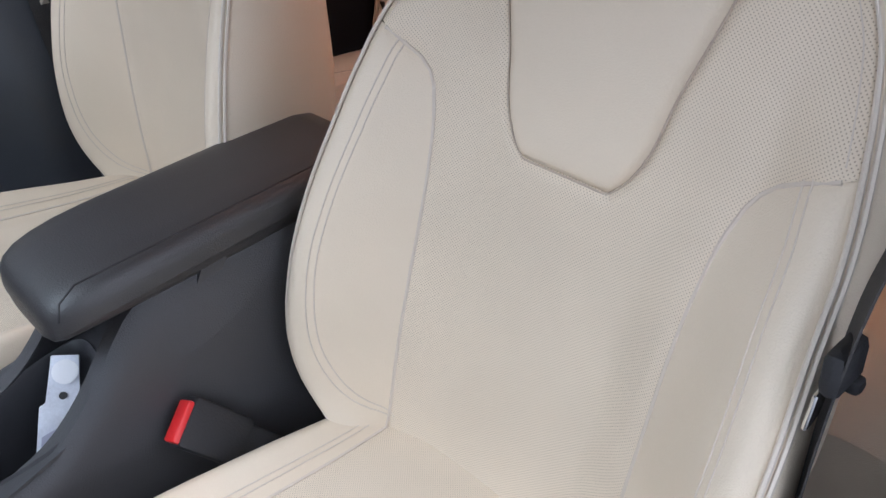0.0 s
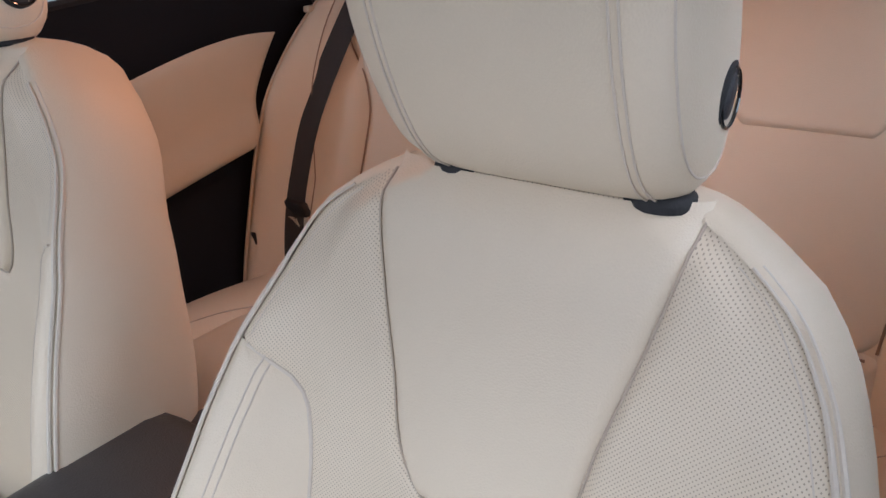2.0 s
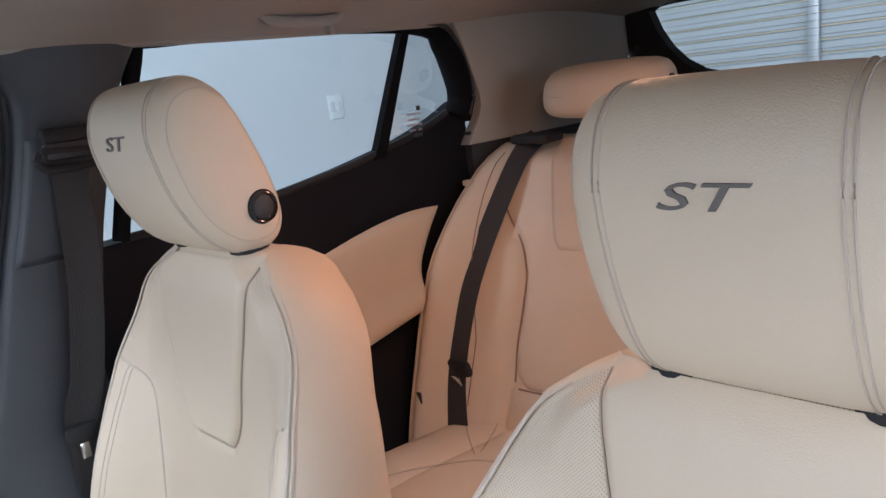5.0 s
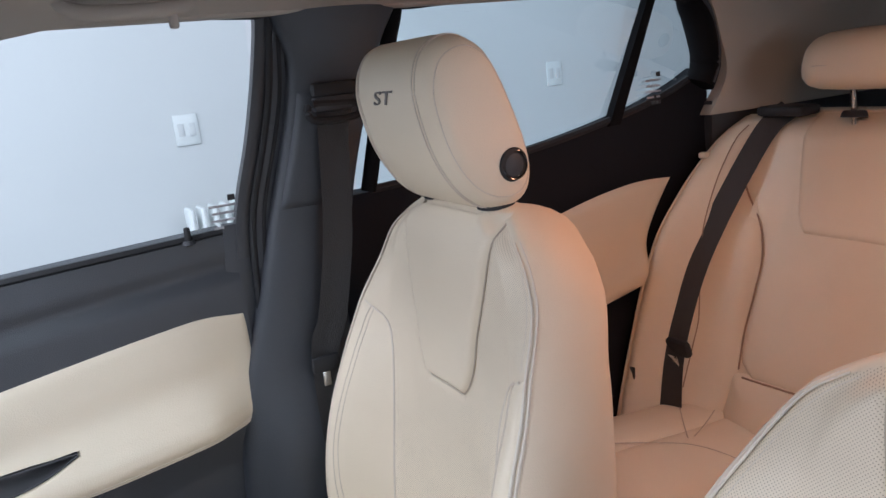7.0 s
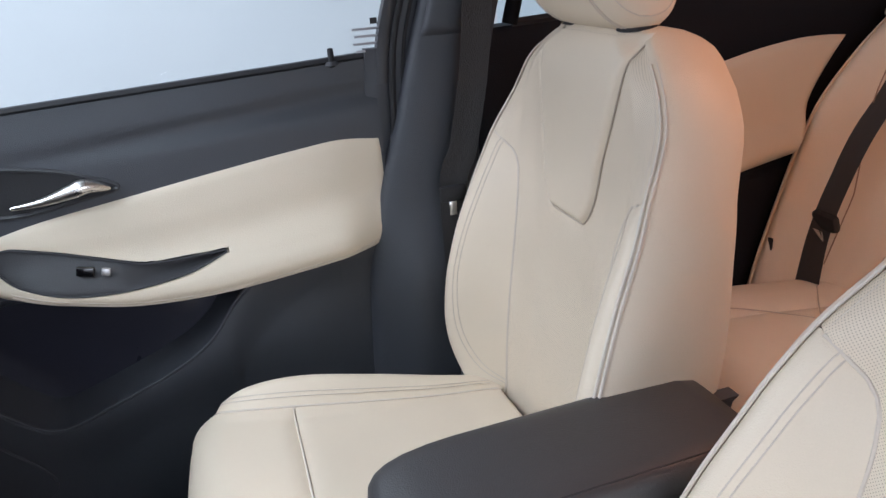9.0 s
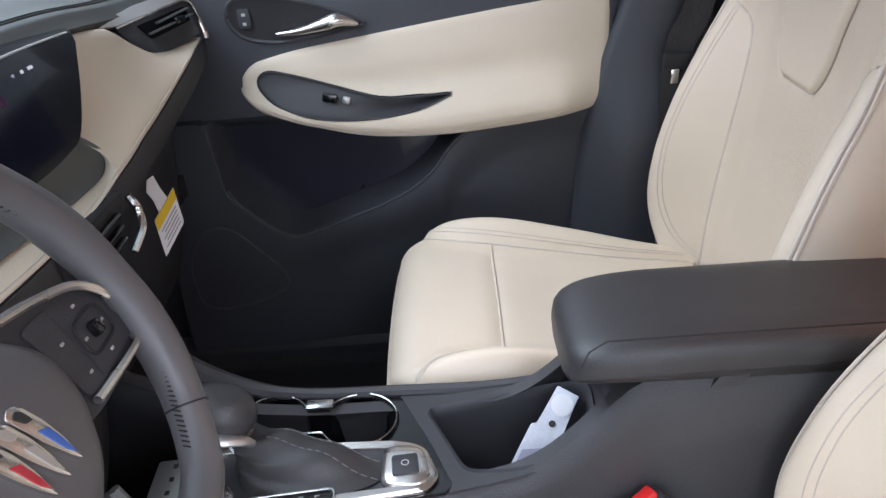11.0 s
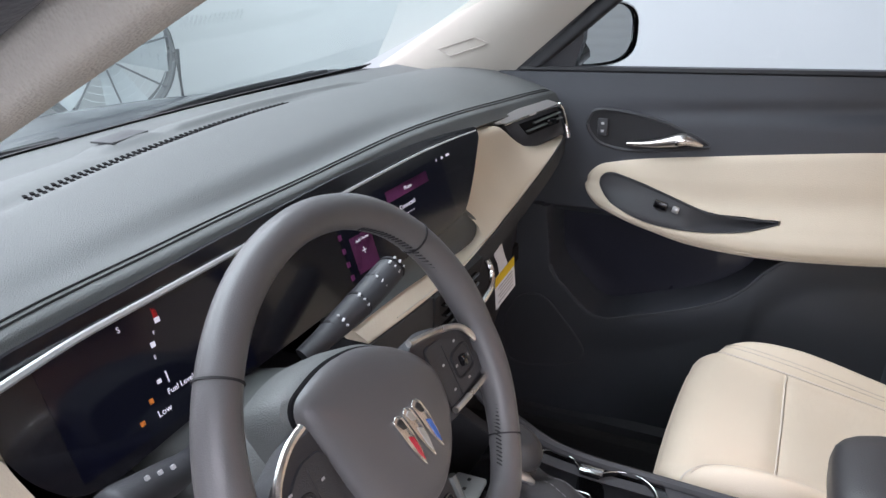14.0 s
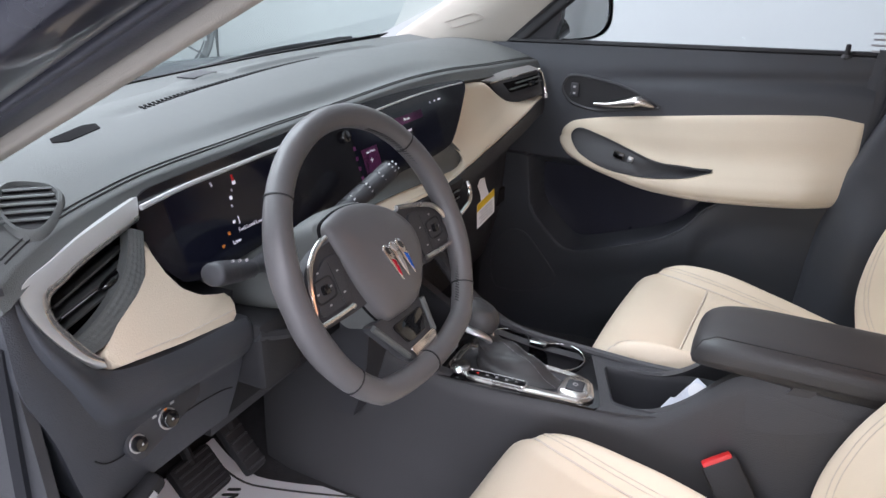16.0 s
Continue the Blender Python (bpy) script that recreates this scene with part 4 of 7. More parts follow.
# Loudspeaker grille low on the door.
grl = spline([(0.700, 1.050, 0.500), (0.700, 1.040, 0.412), (0.700, 0.985, 0.396), (0.700, 0.885, 0.420), (0.700, 0.856, 0.455), (0.700, 0.905, 0.525), (0.700, 0.960, 0.578), (0.700, 1.015, 0.565)], 6, True)
grl = [Vector((door_x(p[1], p[2]) - 0.001, p[1], p[2])) for p in grl]
part("speaker_rim", tube(grl, 0.0026, 6, True), plastic_door, door)
mid = sum(grl, Vector()) / len(grl)


def grille(s, t):
    i = int(s * len(grl)) % len(grl)
    y, z = mid[1] + (grl[i][1] - mid[1]) * t, mid[2] + (grl[i][2] - mid[2]) * t
    return (door_x(y, z) - 0.002, y, z)


part("speaker_grille", grid(grille, len(grl), 8), plastic_door, door)
pin = part("lock_pin", disc((0.735, 0.262, belt(0.26) + 0.010), (0, 0, 1), 0.006, 0.032, 12, 0.005, bevel=0.002), rubber, door, "small black lock pin")
part("pin_collar", disc((0.735, 0.262, belt(0.26) + 0.001), (0, 0, 1), 0.012, 0.006, 16, 0.009), plastic, pin)
part("window_seal", tube([(0.742, 0.16 + i * 0.08, belt(0.16 + i * 0.08) + 0.004) for i in range(12)], 0.007, 6), rubber, door)
part("window_pane", grid(lambda s, t: (0.752 - 0.09 * t, 0.13 + 0.90 * s - 0.0 * t, 1.09 + 0.37 * t), 4, 4), clear, door).visible_shadow = False
LAYOUT = Matrix.Identity(4)
glass_edge = curve1([0.45, 0.79, 0.95, 1.138, 1.259, 1.38, 1.433, 1.46], [0.262, 0.215, 0.203, 0.186, 0.154, 0.130, 0.122, 0.120])


def upright_x(z):
    return 0.738 - 0.066 * sstep(1.08, 1.50, z) ** 0.9


def band(name, z0, z1, d0, d1, lift, material, parent, label="", thick=0.02):
    """An upright strip that follows the door's rear edge."""
    return part(name, slab(lambda s, t: (upright_x(z0 + t * (z1 - z0)) - lift - 0.004 * math.sin(math.pi * s), glass_edge(z0 + t * (z1 - z0)) - d0 - s * (d1 - d0), z0 + t * (z1 - z0)), 8, 40, (thick, 0, 0)), material, parent, label)


band("door_edge", 0.30, 1.12, -0.020, 0.030, -0.006, plastic_door, door)
band("window_frame", 1.06, 1.452, 0.000, 0.024, 0.000, plastic, door, "black window frame")
part("frame_top", tube(spline([(0.676, 0.105, 1.450), (0.672, 0.25, 1.456), (0.668, 0.45, 1.456), (0.67, 0.62, 1.448)], 6), 0.014, 8), rubber, door)
LAYOUT = TURNED
bm = bmesh.new()
tri3 = [(0.748, 0.93, 1.076), (0.748, 1.085, 1.070), (0.735, 1.00, 1.14), (0.722, 0.90, 1.215), (0.735, 0.905, 1.15)]
bm.faces.new([bm.verts.new(p) for p in tri3])
r = bmesh.ops.extrude_face_region(bm, geom=bm.faces[:])
bmesh.ops.translate(bm, verts=[v for v in r["geom"] if isinstance(v, bmesh.types.BMVert)], vec=(0.03, 0, 0))
part("mirror_sail", bm, plastic, door, "dark corner trim at the mirror", smooth=False)
part("door_shell", slab(lambda s, t: (0.80, 0.15 + 0.95 * s, 0.22 + 0.85 * t), 2, 2, (0.04, 0, 0)), body_paint, door)

part("kick_panel", slab(lambda s, t: (0.742 - 0.02 * t, 1.04 + 0.50 * s, 0.25 + 0.80 * t), 4, 4, (0.03, 0, 0)), plastic, None, "dark kick panel beside the passenger's footwell", category="trim", kind="structure")
part("kick_panel_left", slab(lambda s, t: (-0.732 + 0.0 * t, 1.10 + 0.44 * s, 0.25 + 0.78 * t), 4, 4, (-0.012, 0, 0)), plastic, None, "dark kick panel beside the pedals", category="trim", kind="structure")
# Sill below the door.
part("door_sill", slab(lambda s, t: (0.68 + 0.09 * t, 0.15 + 1.05 * s, 0.285 + 0.012 * math.sin(math.pi * t)), 20, 6, (0, 0, -0.10)), plastic, None, "dark scuff plate along the door sill", category="trim", kind="structure")
part("door_sill", slab(lambda s, t: (-0.60 - 0.17 * t, -0.30 + 1.50 * s, 0.285 + 0.012 * math.sin(math.pi * t)), 20, 6, (0, 0, -0.10)), plastic, None, "dark scuff plate along the open door's sill", category="trim", kind="structure")

# Outside mirror.
LAYOUT = Matrix.Identity(4)
mir = thing("wing_mirror", (0.90, 0.925, 1.06), "black wing mirror with a painted copper reflection outside the window", "mirror")
MM = frame_axes((0.905, 0.922, 1.138), (0.84, -0.545, 0), (0, 0, 1))


def mirror_ring(k, z, kx=0.0, hx=0.122, hy=0.073):
    return [MM @ Vector((kx + hx * k * math.copysign(abs(math.cos(a)) ** 0.55, math.cos(a)), hy * k * math.copysign(abs(math.sin(a)) ** 0.6, math.sin(a)) * (1 - 0.12 * math.cos(a)), z)) for a in (math.tau * i / 36 for i in range(36))]


part("housing", loft([mirror_ring(0.94, 0.006), mirror_ring(1.0, 0.0), mirror_ring(1.0, -0.03), mirror_ring(0.9, -0.07), mirror_ring(0.6, -0.10)], caps="end"), gloss_black, mir)
bm = bmesh.new()
bm.faces.new([bm.verts.new(p) for p in mirror_ring(1.0, -0.004, 0.022, 0.090, 0.064)])
part("mirror_glass", bm, mat("mirror_glass", (0.8, 0.82, 0.82), 0.03, metal=1.0, var=0.0), mir, "silvered mirror glass")
part("glass_bed", loft([mirror_ring(0.95, -0.006), mirror_ring(0.9, -0.012)]), rubber, mir)
# Warm reflection on the black housing, put in as a copper-coloured strip.
part("copper_reflection", tube([MM @ Vector((-0.075, -0.055 + i * 0.011, 0.004)) for i in range(11)], 0.0035, 6), mat("copper_reflection_paint", (0.45, 0.18, 0.08), 0.3, metal=0.9), mir, "thin strip coloured as a copper reflection")
part("mirror_foot", tube([(0.76, 0.985, 1.07), (0.82, 0.97, 1.085), (0.86, 0.95, 1.11)], [0.035, 0.03, 0.03], 10), gloss_black, mir)

LAYOUT = Matrix.Identity(4)

# ---- centre pillar with its belt ----
bp = thing("pillar_centre_right", (0.70, 0.02, 0.28), "dark plastic centre pillar cover between the doors", "pillar", kind="structure")


bp_front = curve1([0.30, 0.55, 0.79, 1.0, 1.145, 1.25, 1.32, 1.38, 1.43, 1.47], [0.270, 0.262, 0.236, 0.170, 0.128, 0.100, 0.086, 0.082, 0.098, 0.11])
bp_rear = curve1([0.30, 0.70, 0.95, 1.136, 1.208, 1.30, 1.395, 1.44, 1.47], [-0.06, -0.02, 0.0, -0.017, -0.032, -0.055, -0.084, -0.110, -0.13])


def bpil(s, t):
    z = 0.30 + t * 1.165
    y = bp_front(z) + s * (bp_rear(z) - bp_front(z))
    x = upright_x(z) - 0.016 - 0.030 * math.sin(math.pi * min(1.0, s * 1.0)) ** 0.45 - 0.028 * sstep(0.86, 0.70, z) * sstep(0.0, 0.35, s)
    return (x, y, z)


band("door_jamb", 0.30, 1.452, 0.030, 0.066, 0.000, plastic_door, bp, "dark door jamb trim")
for d, r in ((0.027, 0.006), (0.046, 0.0035), (0.062, 0.005)):
    part("door_seal", tube([(upright_x(z) - 0.004, glass_edge(z) - d * (1 - 0.25 * sstep(1.3, 1.44, z)), z) for z in (0.40 + i * 0.02625 for i in range(41))], r, 8), rubber, bp)
part("pillar_cover", slab(bpil, 30, 70, (0.03, 0, 0)), plastic_door, bp)


def adjuster(s, t):
    z = 1.135 + t * 0.185
    y = bp_front(z) - 0.010 - s * 0.095
    lift = 0.007 * min(1, 12 * s, 12 * (1 - s), 14 * t, 20 * (1 - t)) ** 0.5
    return (bpil(min(1, (bp_front(z) - y) / (bp_front(z) - bp_rear(z))), (z - 0.30) / 1.165)[0] - lift, y, z)


part("adjuster_cover", slab(adjuster, 24, 30, (0.012, 0, 0)), plastic_door, bp, "raised cover of the belt adjuster")
part("adjuster_slot", box(0.634, 0.020, 1.322, 0.020, 0.085, 0.022, 0.006), rubber, bp, "dark slot of the belt adjuster")


def belt_strap(name, pts, normal, width, label, thick=0.0014, group=""):
    """A flat woven strap along points."""
    ps = spline(pts, 10)
    b = thing(name, tuple(ps[-1]), label, "seat belt", group)
    nrm = Vector(normal).normalized()

    def f(s, t):
        i = min(int(t * (len(ps) - 1)), len(ps) - 2)
        p = ps[i].lerp(ps[i + 1], t * (len(ps) - 1) - i)
        d = (ps[i + 1] - ps[i]).normalized()
        side = d.cross(nrm).normalized()
        return p + side * (s - 0.5) * width + nrm * 0.001 * math.cos(6 * s)

    part("webbing", slab(f, 6, 50, nrm * -thick), belt_mat, b, "dark woven webbing")
    return b


b1 = belt_strap("seat_belt", [(0.628, 0.036, 1.285), (0.640, 0.048, 1.1), (0.650, 0.075, 0.95), (0.655, 0.098, 0.86), (0.660, 0.09, 0.5)], (-1, 0.25, 0), 0.048, "dark front seat belt hanging on the pillar", group="seat belts")
part("guide_loop", tube(spline([(0.625, 0.072, 1.300), (0.625, 0.070, 1.278), (0.625, 0.03, 1.274), (0.625, -0.008, 1.278), (0.625, -0.008, 1.296), (0.625, 0.03, 1.300)], 5, True), 0.006, 8), rubber, b1, "black belt guide")
part("guide_cover", box(0.632, 0.03, 1.300, 0.022, 0.070, 0.026, 0.008), plastic, b1)
part("tongue", box(0.642, 0.102, 0.873, 0.012, 0.05, 0.030, 0.006), rubber, b1)
part("tongue_plate", box(0.642, 0.104, 0.846, 0.003, 0.014, 0.026, 0.002), steel, b1)

# ---- rear door, quarter window and rear pillar ----
rdoor = thing("door_rear_right", (0.72, -0.45, 0.3), "charcoal and cream rear door with a rising window line", "door", kind="structure")


rbelt_c = curve1([0.0, 0.03, 0.40, 0.606, 0.75, 0.86, 0.92], [1.134, 1.135, 1.155, 1.186, 1.217, 1.254, 1.28])


def rbelt(y):
    return rbelt_c(-y)


def rd_fn(s, t):
    y = 0.03 - s * 0.94
    z = 0.29 + t * (rbelt(y) - 0.29)
    x = 0.712 - 0.015 * sstep(1.15, 0.9, z) - 0.012 * sstep(0.75, 0.4, z)
    return (x, y, z)


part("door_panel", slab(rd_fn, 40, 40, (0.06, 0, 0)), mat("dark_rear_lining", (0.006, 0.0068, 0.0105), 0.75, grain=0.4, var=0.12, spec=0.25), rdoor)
rb_top = curve1([-0.84, -0.77, -0.66, -0.58, -0.42, -0.25, -0.12], [1.036, 1.047, 1.053, 1.046, 1.016, 0.974, 0.962])
rb_low = curve1([-0.84, -0.67, -0.50, -0.30, -0.12], [0.858, 0.834, 0.806, 0.772, 0.757])


def rb_fn(s, t):
    y = -0.12 - s * (0.515 + 0.125 * t ** 1.2)
    z = rb_low(y) + t * (rb_top(y) - rb_low(y))
    d = min(z - rb_low(y), rb_top(y) - z, y + 0.121 + (0.515 + 0.125 * t ** 1.2))
    prof = 0.040 * math.exp(-((t - 0.12) / 0.2) ** 2) + 0.016
    return (0.694 - prof - puff(d, 0.010, 0.008), y, z)


part("door_insert", grid(rb_fn, 60, 30), cream_vinyl, rdoor, "cream padded insert and armrest")
part("lock_pin", disc((0.707, -0.74, rbelt(-0.74) + 0.006), (0, 0, 1), 0.005, 0.022, 10), rubber, rdoor)
part("pin_collar", disc((0.705, -0.74, rbelt(-0.74) + 0.001), (0, 0, 1), 0.012, 0.006, 14), plastic, rdoor)
part("window_seal", tube([(0.712, -0.05 - i * 0.083, rbelt(-0.05 - i * 0.083) + 0.004) for i in range(11)], 0.008, 6), rubber, rdoor)
part("window_divider", slab(lambda s, t: (0.705 - 0.03 * t, -0.606 - 0.032 * s - 0.108 * t + 0.010 * s * t, 1.18 + 0.28 * t), 3, 6, (0.02, 0, 0)), matte_black, rdoor, "black bar between the window panes")
part("window_pane", grid(lambda s, t: (0.738 - 0.06 * t, -0.03 - 0.60 * s - 0.10 * s * t, 1.10 + 0.37 * t), 4, 4), tinted, rdoor).visible_shadow = False
part("quarter_pane", grid(lambda s, t: (0.736 - 0.06 * t, -0.63 - 0.30 * s - 0.08 * t * (1 - s), 1.14 + 0.33 * t), 4, 4), tinted, rdoor).visible_shadow = False
fr = spline([(0.70, -0.872, 1.240), (0.697, -0.890, 1.285), (0.690, -0.874, 1.345), (0.682, -0.836, 1.408), (0.677, -0.770, 1.447), (0.674, -0.5, 1.456), (0.674, -0.16, 1.452), (0.678, -0.115, 1.425), (0.70, -0.04, 1.14)], 6)
part("window_frame", tube(fr, [0.034 - 0.020 * sstep(14, 30, i) for i in range(len(fr))], 10), matte_black, rdoor, "black window frame")
part("frame_lip", tube([p + Vector((-0.028, -0.010, 0.004)) for p in fr[:26]], 0.006, 8), plastic, rdoor)
part("door_shell", slab(lambda s, t: (0.775, -0.10 - 0.9 * s, 0.22 + 0.88 * t), 2, 2, (0.04, 0, 0)), body_paint, rdoor)


# Rear pillar cover and the tailgate with its heated window.
cp_front = curve1([1.17, 1.20, 1.257, 1.34, 1.42, 1.49], [-0.885, -0.905, -0.928, -0.895, -0.852, -0.80])


def cpil(s, t):
    z = 1.17 + t * 0.32
    y = cp_front(z) + s * (-1.52 - cp_front(z))
    return (0.684 - 0.045 * s - 0.05 * t - 0.02 * math.sin(math.pi * s), y, z)


part("pillar_rear_right", slab(cpil, 20, 14, (0.03, 0, 0)), pillar_mat, None, "stone grey rear quarter cover beside the quarter window", category="pillar", kind="structure")
part("quarter_lining", slab(lambda s, t: (0.69 - 0.08 * s, -0.90 - 0.80 * s, 0.3 + 0.90 * t), 6, 6, (0.04, 0, 0)), plastic, None, "dark load-bay side lining", category="trim", kind="structure")
part("quarter_lining_left", slab(lambda s, t: (-0.69 + 0.08 * s, -0.90 - 0.80 * s, 0.3 + 0.90 * t), 6, 6, (-0.04, 0, 0)), plastic, None, "dark load-bay side lining", category="trim", kind="structure")
part("parcel_shelf", slab(lambda s, t: (-0.66 + 1.32 * s, -1.03 - 0.62 * t, 1.10), 6, 6, (0, 0, -0.02)), carpet, None, "black load cover behind the bench", category="shelf", kind="structure")
gate = thing("tailgate", (0, -1.66, 1.2), "dark framed tailgate with a heated rear window", "tailgate", kind="structure")


def gate_y(z):
    return -1.50 - 0.35 * (1.45 - z)


def gate_ring(pts):
    return [(x, z) for x, z in pts] + [(-x, z) for x, z in reversed(pts)]


g_in = gate_ring([(0.0001, 1.452), (0.30, 1.452), (0.50, 1.450), (0.520, 1.438), (0.508, 1.390), (0.484, 1.340), (0.45, 1.300), (0.404, 1.270), (0.34, 1.252), (0.20, 1.243), (0.0001, 1.24)])
g_out = gate_ring([(0.0001, 1.49), (0.30, 1.49), (0.58, 1.488), (0.645, 1.46), (0.640, 1.40), (0.628, 1.340), (0.60, 1.25), (0.58, 1.15), (0.34, 1.12), (0.20, 1.12), (0.0001, 1.12)])
frame_loops = []
for k, dy in ((0.0, 0.0), (0.15, 0.018), (0.55, 0.022), (0.92, 0.008), (1.0, -0.012)):
    frame_loops.append([(a[0] + (b[0] - a[0]) * k, gate_y(a[1] + (b[1] - a[1]) * k) + dy, a[1] + (b[1] - a[1]) * k) for a, b in zip(g_out, g_in)])
part("window_frame", loft(frame_loops, caps=False), rubber, gate, "dark frame round the rear window")
part("frame_stud", disc((0.565, -1.475, 1.345), (0, 1, 0.2), 0.010, 0.02, 14, 0.007), rubber, gate)
part("gate_trim", slab(lambda s, t: (-0.60 + 1.2 * s, -1.66, 0.6 + 0.55 * t), 4, 4, (0, -0.05, 0)), plastic, gate)
part("window_pane", grid(lambda s, t: (-0.56 + 1.12 * s, -1.600 + 0.10 * t, 1.20 + 0.28 * t), 4, 4), tinted, gate).visible_shadow = False
for k in range(12):
    z = 1.255 + k * 0.017
    part("heater_wire", tube([(-0.50, -1.583 + 0.36 * (z - 1.24), z), (0.50, -1.583 + 0.36 * (z - 1.24), z)], 0.0006, 4), ink, gate)

# Rear belts.
def over_bench(sg, x, z, lift=0.026):
    return (sg * x, rear_front(x, z) + lift, z)


b2 = belt_strap("rear_seat_belt", [(0.560, -0.995, 1.172), over_bench(1, 0.578, 1.13), over_bench(1, 0.590, 1.01), over_bench(1, 0.598, 0.88), over_bench(1, 0.602, 0.76), over_bench(1, 0.600, 0.66), over_bench(1, 0.590, 0.56)], (-1 * 0.55, 1, 0.30), 0.047, "dark rear seat belt lying over the bench back", group="seat belts")
tz = rear_front(0.602, 0.70)
part("belt_guide", box(0.550, -0.975, 1.170, 0.11, 0.07, 0.022, 0.008), rubber, b2)
part("tongue", box(0.600, tz + 0.024, 0.694, 0.074, 0.020, 0.040, 0.009, m=pose(0, 0, 0, -18)), rubber, b2)
part("tongue_plate", box(0.600, tz + 0.032, 0.656, 0.028, 0.003, 0.044, 0.003, m=pose(0, 0, 0, -18)), steel, b2)
part("tongue_slot", box(0.602, tz + 0.0325, 0.659, 0.011, 0.003, 0.018, 0.001, m=pose(0, 0, 0, -18)), rubber, b2)
b3 = belt_strap("rear_seat_belt", [(-0.560, -0.995, 1.172), over_bench(-1, 0.578, 1.13), over_bench(-1, 0.590, 1.01), over_bench(-1, 0.598, 0.88), over_bench(-1, 0.602, 0.76), over_bench(-1, 0.600, 0.66)], (1 * 0.55, 1, 0.30), 0.047, "dark rear seat belt lying over the bench back", group="seat belts")
part("tongue", box(-0.602, tz + 0.022, 0.70, 0.062, 0.018, 0.030, 0.007, m=pose(0, 0, 0, -18)), rubber, b3)
part("belt_anchor", box(0.30, -1.0, 1.160, 0.06, 0.05, 0.02, 0.006), rubber, rear_bench)
part("release_tab", box(0.668, rear_front(0.668, 1.075) - 0.01, 1.085, 0.02, 0.02, 0.014, 0.004), leather, rear_bench)
part("fabric_tag", box(0.652, rear_front(0.652, 0.64) + 0.002, 0.640, 0.012, 0.004, 0.026, 0.0), ink_black, rear_bench, "small black sewn tag")
# Driver's belt beside the seat.
b4 = belt_strap("seat_belt", [(-0.63, -0.04, 1.28), (-0.595, 0.015, 1.10), (-0.582, 0.055, 0.97), (-0.580, 0.085, 0.88), (-0.590, 0.09, 0.70), (-0.61, 0.08, 0.5)], (1, 0.3, 0), 0.048, "dark driver's seat belt hanging beside the seat", group="seat belts")
tg = part("tongue", box(-0.582, 0.090, 0.872, 0.014, 0.042, 0.030, 0.006, m=pose(0, 0, 0, 10, 8, 0)), rubber, b4, "black moulded belt tongue")
part("tongue_plate", box(-0.578, 0.100, 0.842, 0.004, 0.020, 0.032, 0.002), steel, tg)
part("belt_stop", box(-0.588, 0.072, 0.846, 0.012, 0.012, 0.012, 0.004), rubber, b4)
part("pillar_centre_left", slab(lambda s, t: (-0.70 + 0.03 * math.sin(math.pi * s), (0.02 + 0.13 * sstep(0.75, 0.35, t)) - (0.16 + 0.13 * sstep(0.75, 0.35, t)) * s, 0.28 + 1.17 * t), 8, 24, (-0.04, 0, 0)), plastic_door, None, "dark centre pillar cover beside the driver's seat", category="pillar", kind="structure")


# Closed rear door on the driver's side, with its window.
ldoor = thing("door_rear_left", (-0.72, -0.45, 0.3), "charcoal rear door on the driver's side, closed", "door", kind="structure")
part("door_panel", slab(lambda s, t: (-0.70, -0.13 - 0.86 * s, 0.29 + t * (rbelt(-0.10 - 0.86 * s) - 0.29)), 20, 10, (-0.06, 0, 0)), plastic_door, ldoor)
part("window_pane", grid(lambda s, t: (-0.715 + 0.05 * t, -0.13 - 0.86 * s, 1.14 + 0.33 * t), 4, 4), tinted, ldoor).visible_shadow = False
part("window_divider", slab(lambda s, t: (-0.705 + 0.03 * t, -0.606 - 0.030 * s - 0.110 * t, 1.18 + 0.28 * t), 3, 6, (-0.02, 0, 0)), rubber, ldoor)
part("pillar_rear_left", slab(lambda s, t: (-cpil(s, t)[0], cpil(s, t)[1], cpil(s, t)[2]), 20, 14, (-0.03, 0, 0)), pillar_mat, None, "stone grey rear quarter cover on the driver's side", category="pillar", kind="structure")
part("roof_skin", slab(lambda s, t: (-0.70 + 1.40 * s, 0.70 - 2.40 * t, 1.56 - 0.05 * abs(2 * s - 1) ** 3), 12, 12, (0, 0, 0.02)), body_paint, None, "dark painted car roof", category="roof", kind="structure")

# ---- dashboard ----
LAYOUT = TURNED
dash = thing("dashboard", (0, 1.1, 0.7), "charcoal dashboard with cream trim panels and satin strips", "dashboard", kind="structure")
lip_y = curve1([-0.74, -0.70, -0.53, -0.3, -0.13, 0.10, 0.25, 0.48, 0.70, 0.74], [0.925, 0.945, 1.008, 1.006, 0.995, 0.975, 0.958, 0.972, 0.945, 0.94])
lip_z = curve1([-0.74, -0.70, -0.53, -0.13, 0.25, 0.48, 0.70, 0.74], [1.040, 1.048, 1.055, 1.072, 1.080, 1.055, 1.042, 1.038])


def slot_y(x):
    """The line of the defroster slots on the plan."""
    return 1.262 + 0.06 * x - 0.06 * (x / 0.5) ** 2


